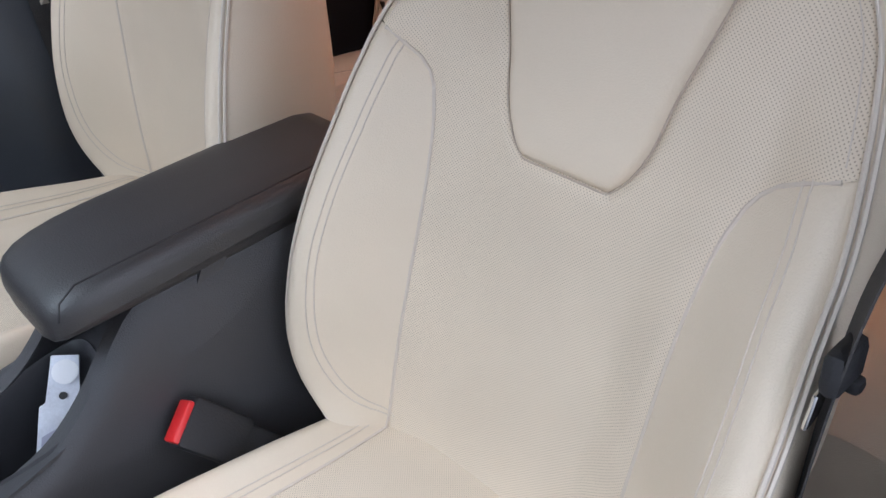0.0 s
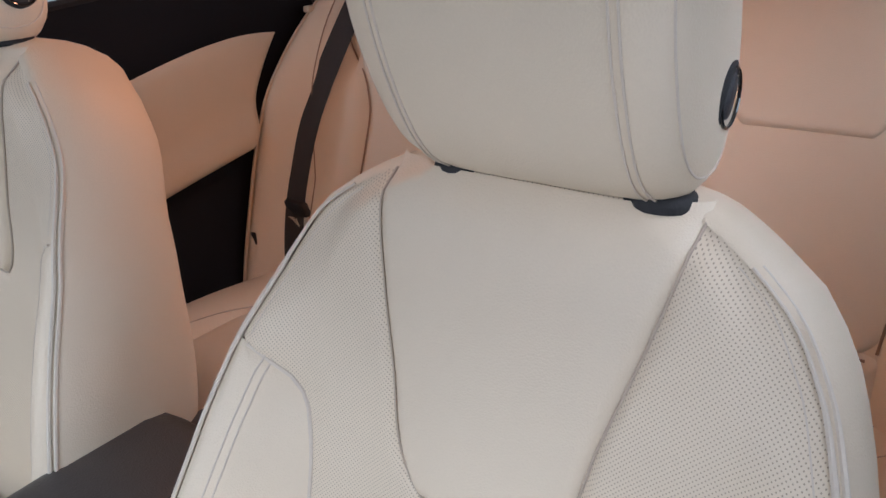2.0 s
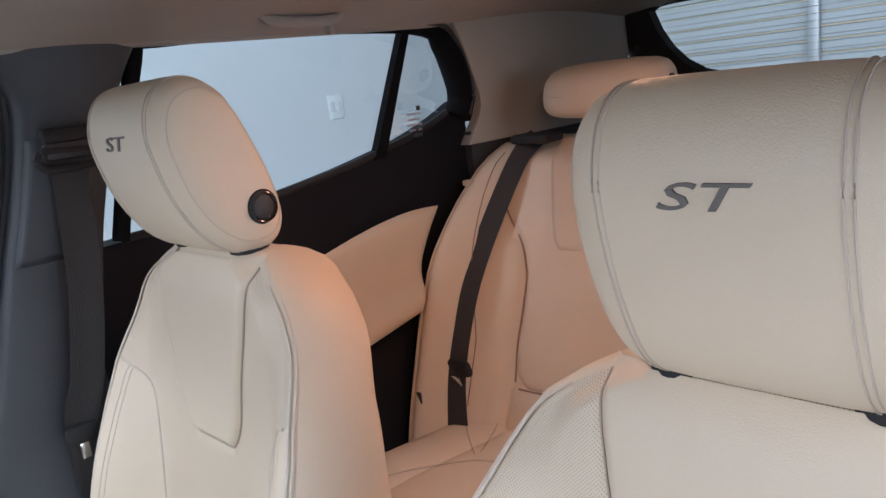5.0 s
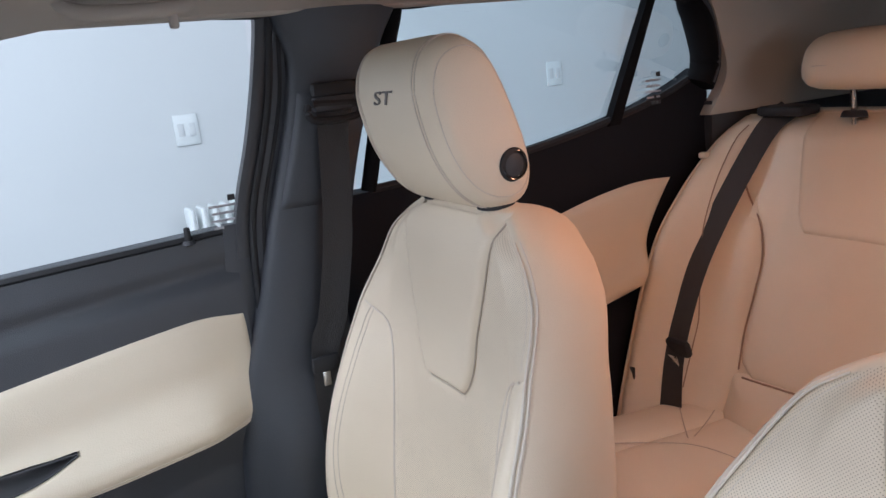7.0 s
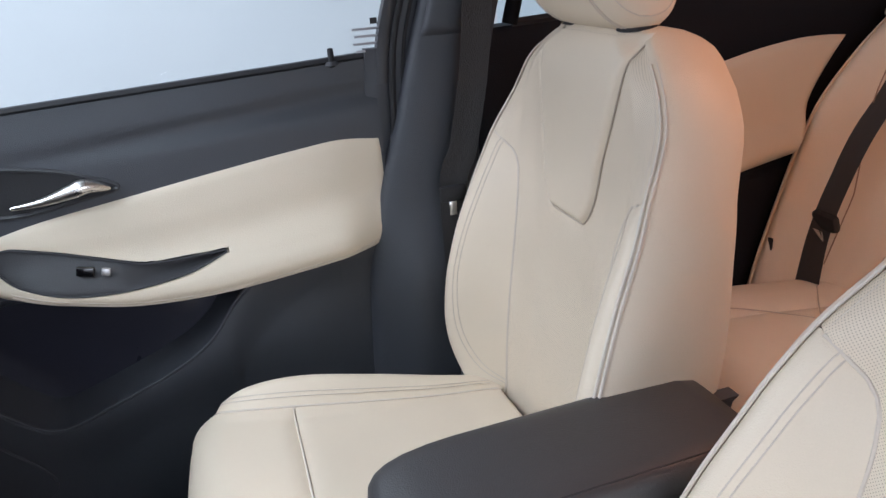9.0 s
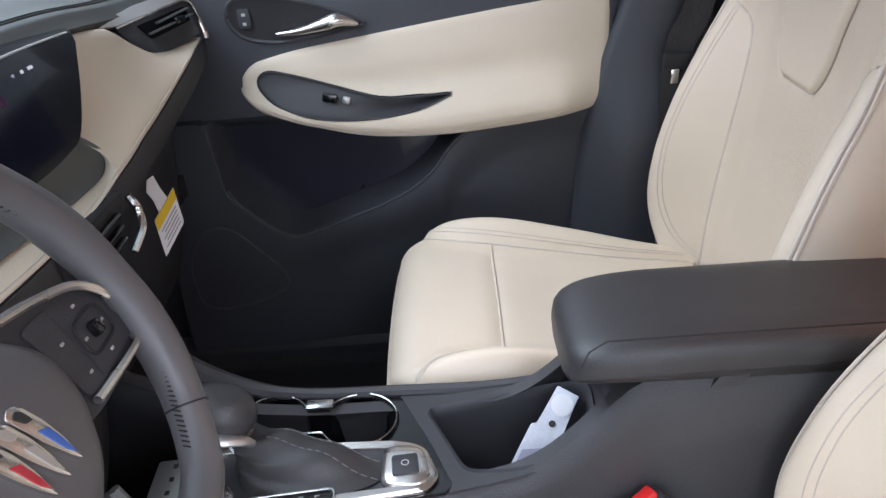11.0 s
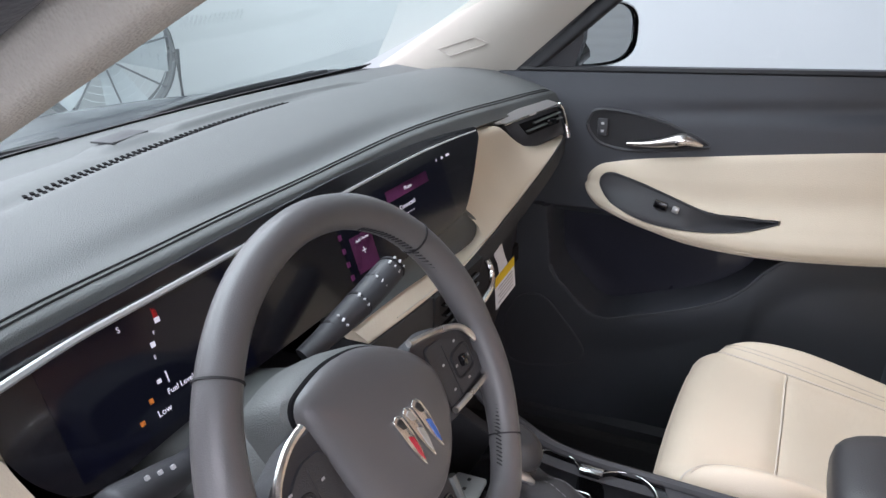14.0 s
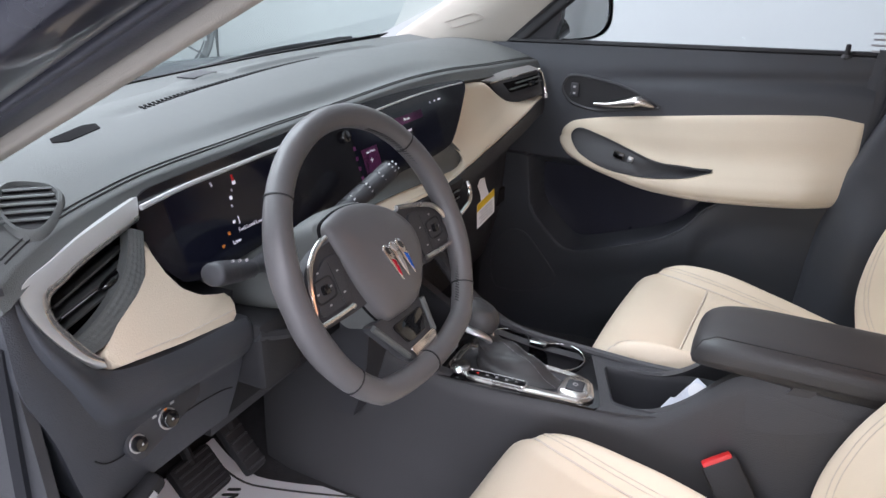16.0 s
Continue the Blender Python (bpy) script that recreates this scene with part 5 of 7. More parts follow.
def pad(s, t):
    x = -0.745 + 1.49 * s
    y0, z0 = lip_y(x), lip_z(x)
    y1 = 1.445 - 0.10 * (x / 0.74) ** 2
    k = max(0.0, (t - 0.06) / 0.94)
    y = y0 + 0.012 * min(1, t / 0.06) ** 0.5 + k * (y1 - y0 - 0.012)
    z = z0 - 0.014 + 0.017 * min(1, t / 0.06) ** 0.6 + 0.024 * math.sin(math.pi * min(1, k * 1.25)) ** 0.8 + (1.078 - z0) * k
    z -= 0.012 * math.exp(-((k - 0.10) / 0.05) ** 2) * math.exp(-((x + 0.05) / 0.28) ** 2)
    gap = y - slot_y(x)
    z -= 0.005 * math.exp(-(gap / 0.018) ** 2) * sstep(0.36, 0.28, abs(x + 0.04))
    z += 0.008 * sstep(0.020, 0.034, gap) * sstep(0.11, 0.07, gap) * sstep(-0.035, 0.005, x) * sstep(0.52, 0.40, x)
    z += 0.011 * math.exp(-((x + 0.088) / 0.056) ** 4 - ((y - 1.316) / 0.030) ** 4)
    return (x, y, z)


part("dash_pad", slab(pad, 180, 100, (0, 0.030, -0.024)), plastic_soft, dash, "soft charcoal dash top")
for off in (0.085, 0.100):
    part("stitching", tube([Vector(pad(i / 90, off)) + Vector((0, 0, 0.0008)) for i in range(2, 89)], 0.0010, 5), mat("dark_thread", (0.03, 0.03, 0.032), 0.7), dash)
# Defroster slots along the windscreen, the small sensor tile, and the side vent.


def on_pad(x, y, up=0.0):
    """The place on the dash top above x and y."""
    s0 = (x + 0.745) / 1.49
    t0, t1 = 0.0, 1.0
    for _ in range(30):
        tm = (t0 + t1) / 2
        t0, t1 = (tm, t1) if pad(s0, tm)[1] < y else (t0, tm)
    return Vector((x, y, pad(s0, t0)[2] + up))


oval = spline([(-0.614, 1.084, 0), (-0.586, 1.062, 0), (-0.590, 1.036, 0), (-0.622, 1.004, 0), (-0.658, 0.982, 0), (-0.674, 0.994, 0), (-0.664, 1.034, 0), (-0.642, 1.068, 0)], 6, True)
oc = Vector((-0.632, 1.034, 0))
v = part("side_demister", loft([[on_pad(oc[0] + (p[0] - oc[0]) * k, oc[1] + (p[1] - oc[1]) * k, u) for p in oval] for k, u in ((1.10, -0.001), (1.03, 0.006), (0.93, 0.007), (0.86, 0.003), (0.84, 0.0005))], caps="end"), plastic_soft, dash, "small oval side window vent")
for k in range(5):
    c_ = oc + Vector((0.011, 0.0135, 0)) * (k - 2)
    h_ = 0.031 - 0.0035 * abs(k - 2)
    a_, b_ = on_pad(c_[0] - h_, c_[1] + h_ * 0.35, 0.0045), on_pad(c_[0] + h_ * 0.9, c_[1] - h_ * 0.30, 0.0045)
    part("vent_slat", tube([a_, a_.lerp(b_, 0.5), b_], 0.0034, 6, flat=0.5), plastic_soft, v)
part("vent_well", loft([[on_pad(oc[0] + (p[0] - oc[0]) * k, oc[1] + (p[1] - oc[1]) * k, 0.0022) for p in oval] for k in (0.85, 0.1)], caps="end"), rubber, v)
part("corner_grille", loft([[on_pad(x, y, u) for x, y in ((-0.496, 1.170), (-0.480, 1.160), (-0.418, 1.174), (-0.408, 1.196), (-0.424, 1.204), (-0.488, 1.186))] for u in (-0.004, 0.0012)]), matte_black, dash, "dark corner slot")

for i in range(50):
    for row in (-0.0065, 0.0065):
        x = -0.30 + i * 0.0104 + 0.3 * row
        p = on_pad(x, slot_y(x) + row, 0.0002)
        part("defroster_slot", box(*p, 0.0040, 0.0090, 0.003, 0.0, m=pose(0, 0, 0, 0, 0, -22)), matte_black, dash, smooth=False)
part("sensor_tile", box(*on_pad(-0.088, 1.316, 0.0012), 0.070, 0.036, 0.003, 0.001, m=pose(0, 0, 0, 0, 0, 8)), console_skin, dash, "small flat tile")

# Wide curved display in one glass.
SC = frame_axes((-0.133, 0.972, 0.995), (0.765, -0.058, 0.016), (0, 0.30, 1))
scr_out = round_poly([(-0.362, 0.069), (-0.10, 0.080), (0.10, 0.086), (0.30, 0.078), (0.412, 0.065), (0.419, 0.052), (0.374, 0.003), (0.340, -0.028), (0.314, -0.046), (0.255, -0.052), (0.0, -0.052), (-0.22, -0.058), (-0.318, -0.066), (-0.354, -0.060), (-0.379, -0.028), (-0.391, 0.008), (-0.391, 0.040), (-0.382, 0.060)], [0.012, 0.1, 0.1, 0.1, 0.010, 0.010, 0.03, 0.02, 0.014, 0.02, 0.05, 0.05, 0.02, 0.015, 0.02, 0.02, 0.02, 0.012], 6)
display = part("display", plate(scr_out, SC, 0.012, 0.002), screen_mat, dash, "wide black glass display, switched on")


def on_screen(x, y, lift=0.0068):
    return SC @ Matrix.Translation((x, y, lift))


def ui(name, x, y, w, h, material, label=""):
    bm = bmesh.new()
    bmesh.ops.create_cube(bm, size=1, matrix=on_screen(x, y, 0.0064) @ Matrix.Diagonal((w, h, 0.0006, 1)))
    part(name, bm, material, display, label, smooth=False)


ui("lit_area", 0.160, 0.004, 0.26, 0.090, ui_navy)
ui("lit_area", -0.245, 0.0, 0.20, 0.105, ui_navy)
ui("title_band", 0.190, 0.033, 0.105, 0.015, ui_purple)
ui("phone_tile", 0.066, -0.012, 0.044, 0.046, ui_purple)
for i in range(4):
    ui("side_icon", 0.030, 0.018 - i * 0.017, 0.006, 0.007, ui_purple)
for text, x, y, size in (("Phone", 0.190, 0.033, 0.0075), ("Connected", 0.178, 0.012, 0.0085), ("Add Phone", 0.067, 0.004, 0.0058), ("+", 0.065, -0.011, 0.017), ("Fuel Level Low", -0.226, -0.025, 0.0075), ("Low", -0.258, -0.038, 0.0085), ("S", -0.269, 0.046, 0.0075), ("F", -0.239, 0.029, 0.005), ("E", -0.247, 0.009, 0.005), ("P", -0.185, -0.030, 0.008)):
    part("lettering", letters(text, size, on_screen(x, y, 0.0072), 0.0002), ui_white, display, smooth=False)
ui("text_bar", 0.165, 0.001, 0.052, 0.0022, ui_white)
for i, w in enumerate((0.005, 0.006, 0.009)):
    ui("status_icon", 0.275 + i * 0.017, 0.046, w, 0.0035, ui_white)
for x, y, w, h, mt in ((-0.231, 0.045, 0.0045, 0.009, ui_red), (-0.231, 0.038, 0.006, 0.005, ui_white), (-0.244, 0.020, 0.005, 0.005, ui_white), (-0.243, -0.012, 0.0016, 0.011, ui_white), (-0.252, -0.012, 0.005, 0.004, ui_white), (-0.266, -0.024, 0.0045, 0.005, ui_amber), (-0.281, -0.037, 0.005, 0.0045, ui_amber)):
    ui("gauge_icon", x, y, w, h, mt)
part("power_knob", disc(on_screen(0.012, 0.042, 0.010).translation, SC.to_3x3() @ Vector((0, 0, 1)), 0.011, 0.010, 24, 0.0095, bevel=0.002), gloss_black, display, "small round volume knob")

# Satin strip over the display.
strip = [Vector((x, lip_y(x) - 0.014, lip_z(x) - 0.013)) for x in [-0.52 + i * 0.0775 for i in range(11)]]
part("satin_strip", tube(spline(strip, 4), [0.0036 - 0.0026 * i / 40 for i in range(41)], 6, flat=1.0), silver_paint, dash, "satin metal strip above the display")


def patch(pts, depth, bevel, material, name, label="", parent=dash, rr=0.006):
    """A nearly flat piece with the outline pts, laid on the plane that fits them."""
    c = sum((Vector(p) for p in pts), Vector()) / len(pts)
    nrm = Vector()
    for i, p in enumerate(pts):
        nrm += (Vector(p) - c).cross(Vector(pts[(i + 1) % len(pts)]) - c)
    nrm.normalize()
    if nrm.y > 0:
        nrm = -nrm
    x = Vector((0, 0, 1)).cross(nrm).normalized()
    y = nrm.cross(x)
    m = Matrix(((x[0], y[0], nrm[0], c[0]), (x[1], y[1], nrm[1], c[1]), (x[2], y[2], nrm[2], c[2]), (0, 0, 0, 1)))
    out = [((Vector(p) - c).dot(x), (Vector(p) - c).dot(y)) for p in pts]
    if rr:
        out = round_poly(out, rr, 4)
    return part(name, plate(out, m @ Matrix.Translation((0, 0, -depth / 2)), depth, bevel), material, parent, label), m


# Driver's side: air vent in a satin frame, cream wedge beside it.


def along_line(pts, t):
    i = min(int(t * (len(pts) - 1)), len(pts) - 2)
    return pts[i].lerp(pts[i + 1], t * (len(pts) - 1) - i)


def ribbon(outer, inner, lift, thick=0.012, nu=8, n=6):
    """A broad, slightly domed strip between two edges."""
    A, B = spline(outer, n), spline(inner, n)
    up = Vector((0.30, -0.91, 0.28))

    def f(s, t):
        i = min(int(t * (len(A) - 1)), len(A) - 2)
        k = t * (len(A) - 1) - i
        return A[i].lerp(A[i + 1], k).lerp(B[i].lerp(B[i + 1], k), s) + up * lift * math.sin(math.pi * s) ** 0.6

    return slab(f, nu, 60, up * -thick)


VENT_AXIS = Vector((0.30, -0.91, 0.28))
vent_outer = [(-0.513, 1.009, 1.052), (-0.614, 0.978, 1.046), (-0.666, 0.959, 1.041), (-0.704, 0.945, 1.038), (-0.718, 0.938, 1.031), (-0.719, 0.935, 1.017), (-0.707, 0.932, 0.984), (-0.682, 0.926, 0.943), (-0.655, 0.925, 0.917)]
vent_inner = [(-0.522, 1.000, 1.033), (-0.623, 0.970, 1.025), (-0.662, 0.956, 1.021), (-0.689, 0.946, 1.019), (-0.696, 0.942, 1.014), (-0.698, 0.940, 1.006), (-0.695, 0.936, 0.983), (-0.674, 0.928, 0.942), (-0.656, 0.926, 0.923)]
vent_edge = [(-0.521, 1.003, 1.025), (-0.617, 0.974, 1.017), (-0.657, 0.959, 1.012), (-0.679, 0.951, 1.009), (-0.686, 0.947, 1.003), (-0.687, 0.946, 0.997), (-0.683, 0.943, 0.979), (-0.664, 0.936, 0.943), (-0.654, 0.930, 0.927)]
part("vent_frame", ribbon(vent_outer, vent_inner, 0.0010), silver_paint, dash, "broad satin frame round the vent")
part("frame_edge", ribbon(vent_inner, vent_edge, 0.0016, 0.014), satin, dash, "bright inner edge of the vent frame")
well = [Vector(p) - VENT_AXIS * 0.052 for p in ((-0.515, 1.008, 1.040), (-0.600, 0.982, 1.036), (-0.700, 0.944, 1.024), (-0.706, 0.938, 0.985), (-0.690, 0.930, 0.935), (-0.640, 0.938, 0.915), (-0.580, 0.955, 0.945), (-0.530, 0.990, 0.985))]
vent, _ = patch(well, 0.010, 0.002, matte_black, "side_vent", "black air vent with slats")
part("vent_wall", ribbon(vent_edge, [Vector(p) - VENT_AXIS * 0.050 for p in vent_edge], 0.0, 0.002), matte_black, vent)


def vane(a, b, deep=0.026, thick=0.0028):
    """A thin slat whose front edge runs from a to b."""
    a, b = Vector(a), Vector(b)
    return slab(lambda s, t: a.lerp(b, s) + Vector((-0.25, 0.93, -0.30)) * deep * t + Vector((0, 0, 0.0012)) * math.sin(math.pi * t), 12, 4, (0, 0, -thick))


for a, b in (((-0.664, 0.977, 0.983), (-0.530, 1.019, 0.995)), ((-0.666, 0.973, 0.970), (-0.532, 1.011, 0.979)), ((-0.662, 0.969, 0.957), (-0.546, 1.002, 0.964))):
    part("vent_slat", vane(a, b), plastic_soft, vent)
a, b = Vector((-0.664, 0.971, 0.969)), Vector((-0.594, 0.992, 0.971))
part("slat_trim", tube([a.lerp(b, i / 6) for i in range(7)], 0.0011, 6), chrome, vent)
a, b = Vector((-0.557, 1.002, 0.975)), Vector((-0.534, 1.008, 0.977))
part("slat_trim", tube([a.lerp(b, i / 4) for i in range(5)], 0.0011, 6), chrome, vent)
part("vent_tab", tube(spline([(-0.600, 0.989, 0.970), (-0.588, 0.988, 0.974), (-0.570, 0.993, 0.976), (-0.552, 1.000, 0.978), (-0.545, 1.005, 0.978)], 4), [0.002, 0.004, 0.006, 0.007, 0.0075, 0.008, 0.008, 0.008, 0.008, 0.008, 0.0075, 0.007, 0.006, 0.005, 0.004, 0.003, 0.002], 12, flat=0.7), gloss_black, vent)
part("tab_trim", tube(spline([(-0.592, 0.984, 0.967), (-0.575, 0.984, 0.967), (-0.556, 0.992, 0.973)], 5), 0.0013, 6), chrome, vent)
SUR_IN = spline([(-0.536, 0.998, 1.023), (-0.553, 0.985, 0.998), (-0.579, 0.972, 0.977), (-0.618, 0.957, 0.962), (-0.662, 0.942, 0.956), (-0.682, 0.938, 0.962)], 8)
SUR_OUT = spline([(-0.522, 0.996, 1.012), (-0.541, 0.979, 0.980), (-0.563, 0.964, 0.956), (-0.600, 0.950, 0.942), (-0.645, 0.936, 0.935), (-0.664, 0.931, 0.937)], 8)


def surround(s, t):
    p = along_line(SUR_OUT, t).lerp(along_line(SUR_IN, t), s)
    weave = 0.0006 * math.sin(s * 14 + t * 75) * math.sin(s * 14 - t * 75)
    return p - VENT_AXIS * (0.005 * s ** 2 - weave)


part("vent_surround", slab(surround, 40, 120, VENT_AXIS * -0.012), plastic_soft, dash, "dark embossed surround")
wedge, _ = patch([(-0.524, 0.991, 1.008), (-0.543, 0.976, 0.972), (-0.572, 0.963, 0.957), (-0.616, 0.946, 0.945), (-0.650, 0.932, 0.930), (-0.645, 0.929, 0.908), (-0.540, 0.929, 0.888), (-0.448, 0.928, 0.876), (-0.438, 0.938, 0.892), (-0.440, 0.948, 0.907), (-0.460, 0.953, 0.910), (-0.486, 0.958, 0.918), (-0.508, 0.966, 0.934), (-0.520, 0.977, 0.958), (-0.524, 0.986, 0.983)], 0.035, 0.004, cream_vinyl, "cream_panel", "cream padded wedge panel", rr=0.006)
part("stitching", tube(spline([(-0.630, 0.9285, 0.9125), (-0.54, 0.9270, 0.9000), (-0.458, 0.9285, 0.8920)], 8), 0.0009, 5), thread, wedge)

# Passenger's side: long cream panel sweeping from the wheel to the door.
SWEEP_UP = [(-0.16, 0.922, 0.932), (-0.05, 0.923, 0.926), (0.08, 0.924, 0.914), (0.15, 0.924, 0.909), (0.185, 0.923, 0.909), (0.209, 0.923, 0.915), (0.214, 0.923, 0.927), (0.203, 0.925, 0.943), (0.186, 0.935, 0.963), (0.212, 0.940, 0.981), (0.246, 0.946, 1.010), (0.281, 0.955, 1.053), (0.33, 0.956, 1.050), (0.40, 0.956, 1.040), (0.45, 0.952, 1.011), (0.50, 0.947, 0.984), (0.56, 0.938, 0.970), (0.62, 0.930, 0.967), (0.695, 0.921, 0.961)]
SWEEP_LOW = [(-0.16, 0.897, 0.917), (-0.05, 0.896, 0.908), (0.06, 0.896, 0.902), (0.11, 0.896, 0.903), (0.14, 0.896, 0.905), (0.16, 0.896, 0.907), (0.18, 0.896, 0.909), (0.20, 0.896, 0.911), (0.225, 0.896, 0.913), (0.255, 0.897, 0.916), (0.29, 0.898, 0.920), (0.335, 0.898, 0.925), (0.39, 0.899, 0.931), (0.45, 0.900, 0.939), (0.51, 0.901, 0.947), (0.56, 0.902, 0.955), (0.60, 0.904, 0.962), (0.64, 0.909, 0.962), (0.69, 0.922, 0.956)]
lo_z = curve1([p[0] for p in SWEEP_LOW], [p[2] for p in SWEEP_LOW])
lo_y = curve1([p[0] for p in SWEEP_LOW], [p[1] for p in SWEEP_LOW])


up_line, low_line = spline(SWEEP_UP, 10), spline(SWEEP_LOW, 10)


def cream(s, t):
    a, b = along_line(low_line, s), along_line(up_line, s)
    p = a.lerp(b, t)
    d = min(t, 1 - t) * (b - a).length
    belly = min((b - a).length / 0.10, 1.0)
    return (p[0], p[1] + 0.010 * belly * math.sin(math.pi * t) + 0.006 * math.exp(-d / 0.005), p[2])


sweep = part("cream_panel", slab(cream, 180, 28, (0, 0.03, 0)), cream_vinyl, dash, "long cream padded panel")
part("stitching", tube([Vector(cream(i / 60, 0.0)) + Vector((0, -0.004, 0.010)) for i in range(2, 56)], 0.0010, 5), thread, sweep)
# Dark shelf between the display's lower edge and the cream panel.
shelf_front = spline([Vector(p) + Vector((0, -0.001, 0.001)) for p in SWEEP_UP[:9]], 8)
shelf_back = spline([(-0.16, 0.957, 0.944), (-0.05, 0.948, 0.946), (0.05, 0.940, 0.949), (0.09, 0.937, 0.950), (0.115, 0.935, 0.951), (0.135, 0.934, 0.953), (0.150, 0.933, 0.955), (0.167, 0.933, 0.958), (0.182, 0.936, 0.963)], 8)
part("display_ledge", slab(lambda s, t: along_line(shelf_front, s).lerp(along_line(shelf_back, s), t) + Vector((0, 0.004, -0.003)) * math.sin(math.pi * t), 70, 8, (0, 0.012, -0.010)), plastic_soft, dash, "dark ledge under the display")
rv, _ = patch([(0.468, 0.976, 1.026), (0.664, 0.933, 1.028), (0.670, 0.916, 0.972), (0.591, 0.935, 0.969), (0.539, 0.946, 0.969), (0.511, 0.955, 0.981), (0.489, 0.965, 1.000)], 0.02, 0.002, plastic, "side_vent", "dark air vent with slats")
patch([(0.516, 0.962, 1.020), (0.656, 0.930, 1.021), (0.654, 0.923, 0.998), (0.538, 0.950, 0.995)], 0.022, 0.001, matte_black, "vent_well", "", rv, 0.004)
for a, b in (((0.530, 0.951, 1.004), (0.655, 0.920, 1.008)), ((0.560, 0.948, 1.014), (0.655, 0.925, 1.018))):
    a, b = Vector(a), Vector(b)
    part("vent_slat", tube([a.lerp(b, i / 6) for i in range(7)], 0.0042, 8, flat=0.35), plastic_soft, rv)
part("vent_tab", box(0.612, 0.929, 1.008, 0.028, 0.012, 0.011, 0.004, m=pose(0, 0, 0, 0, 0, -14)), gloss_black, rv)
part("vent_lip", tube(spline([(0.465, 0.974, 1.028), (0.529, 0.960, 1.029), (0.604, 0.943, 1.031), (0.662, 0.929, 1.031)], 6), 0.0022, 8), satin, dash, "bright line above the vent")
part("vent_frame", tube(spline([(0.664, 0.930, 1.034), (0.676, 0.924, 1.018), (0.681, 0.916, 0.990), (0.676, 0.909, 0.962)], 8), [0.003 + 0.0025 * math.sin(math.pi * i / 24) + 0.001 * i / 24 for i in range(25)], 10, flat=0.7), satin, dash, "bright end of the vent frame")
patch([(0.430, 0.983, 1.036), (0.468, 0.972, 1.031), (0.664, 0.928, 1.034), (0.628, 0.943, 1.047), (0.526, 0.966, 1.048), (0.463, 0.978, 1.043)], 0.008, 0.001, silver_paint, "satin_plate", "satin plate above the vent", rr=0.002)


# Lower dash, glove box, knee panel.
def lower_r(s, t):
    x = -0.16 + 0.90 * s
    y = lo_y(min(x, 0.695)) + 0.004 + 0.085 * sstep(0.09, 0.20, t) * sstep(-0.05, 0.25, x) + 0.035 * t ** 1.3 + 0.08 * max(0, t - 0.75)
    z = (lo_z(min(x, 0.695)) - 0.002) * (1 - t) + 0.52 * t
    return (x, y, z)


part("lower_dash", slab(lower_r, 40, 30, (0, 0.06, 0)), plastic, dash, "dark lower dash and glove box")
part("glovebox_seam", tube([Vector(lower_r(0.42 + 0.52 * i / 20, 0.30)) + Vector((0, -0.001, 0)) for i in range(21)], 0.002, 5), rubber, dash)


knee_top = spline([(-0.690, 0.958, 1.044), (-0.716, 0.945, 1.028), (-0.718, 0.940, 1.012), (-0.709, 0.934, 0.986), (-0.688, 0.930, 0.950), (-0.650, 0.930, 0.908), (-0.571, 0.926, 0.888), (-0.448, 0.930, 0.872), (-0.428, 0.935, 0.866)], 6)
knee_low = spline([(-0.738, 0.955, 1.046), (-0.745, 0.935, 1.028), (-0.747, 0.930, 0.990), (-0.744, 0.932, 0.930), (-0.722, 0.935, 0.860), (-0.684, 0.955, 0.730), (-0.61, 0.978, 0.700), (-0.50, 0.988, 0.690), (-0.432, 0.992, 0.684)], 6)


def knee(s, t):
    i = min(int(s * (len(knee_top) - 1)), len(knee_top) - 2)
    k = s * (len(knee_top) - 1) - i
    p = knee_top[i].lerp(knee_top[i + 1], k).lerp(knee_low[i].lerp(knee_low[i + 1], k), t)
    roll = 0.014 * math.sin(math.pi * min(1.0, t / 0.35)) ** 0.7 * sstep(0.0, 0.5, s)
    return p + Vector((0, -roll - 0.006 * math.sin(math.pi * t), 0))


part("knee_panel", slab(knee, 70, 30, (0, 0.05, 0)), plastic_door, dash, "charcoal panel under the driver's vent")
part("panel_seam", tube([Vector(knee(0.60 + 0.006 * i, 0.66 - 0.10 * math.sin(i / 40 * 2.0))) + Vector((0, -0.0005, 0)) for i in range(60)], 0.0012, 5), rubber, dash)
part("dash_end", slab(lambda s, t: (-0.747 + 0.004 * math.sin(math.pi * t), 0.935 + 0.4 * s, 1.045 - 0.80 * t), 12, 16, (0.012, 0, 0)), plastic, dash, "charcoal end cap of the dash")
part("side_return", slab(lambda s, t: (-0.750 + 0.035 * s, 0.936 + 0.005 * s + 0.10 * t, 0.985 - 0.72 * t), 8, 16, (0, 0.02, 0)), matte_trim, dash, "dark corner of the dash beside the door opening")
KN = frame_axes((-0.592, 0.942, 0.800), (1, 0.06, 0.20), (0, 0.27, 1))
lights = part("light_switch", plate(round_poly([(-0.052, -0.022), (0.070, -0.018), (0.082, 0.024), (-0.052, 0.016)], 0.016), KN, 0.008, 0.002), plastic, dash, "dark light switch panel with two knobs")
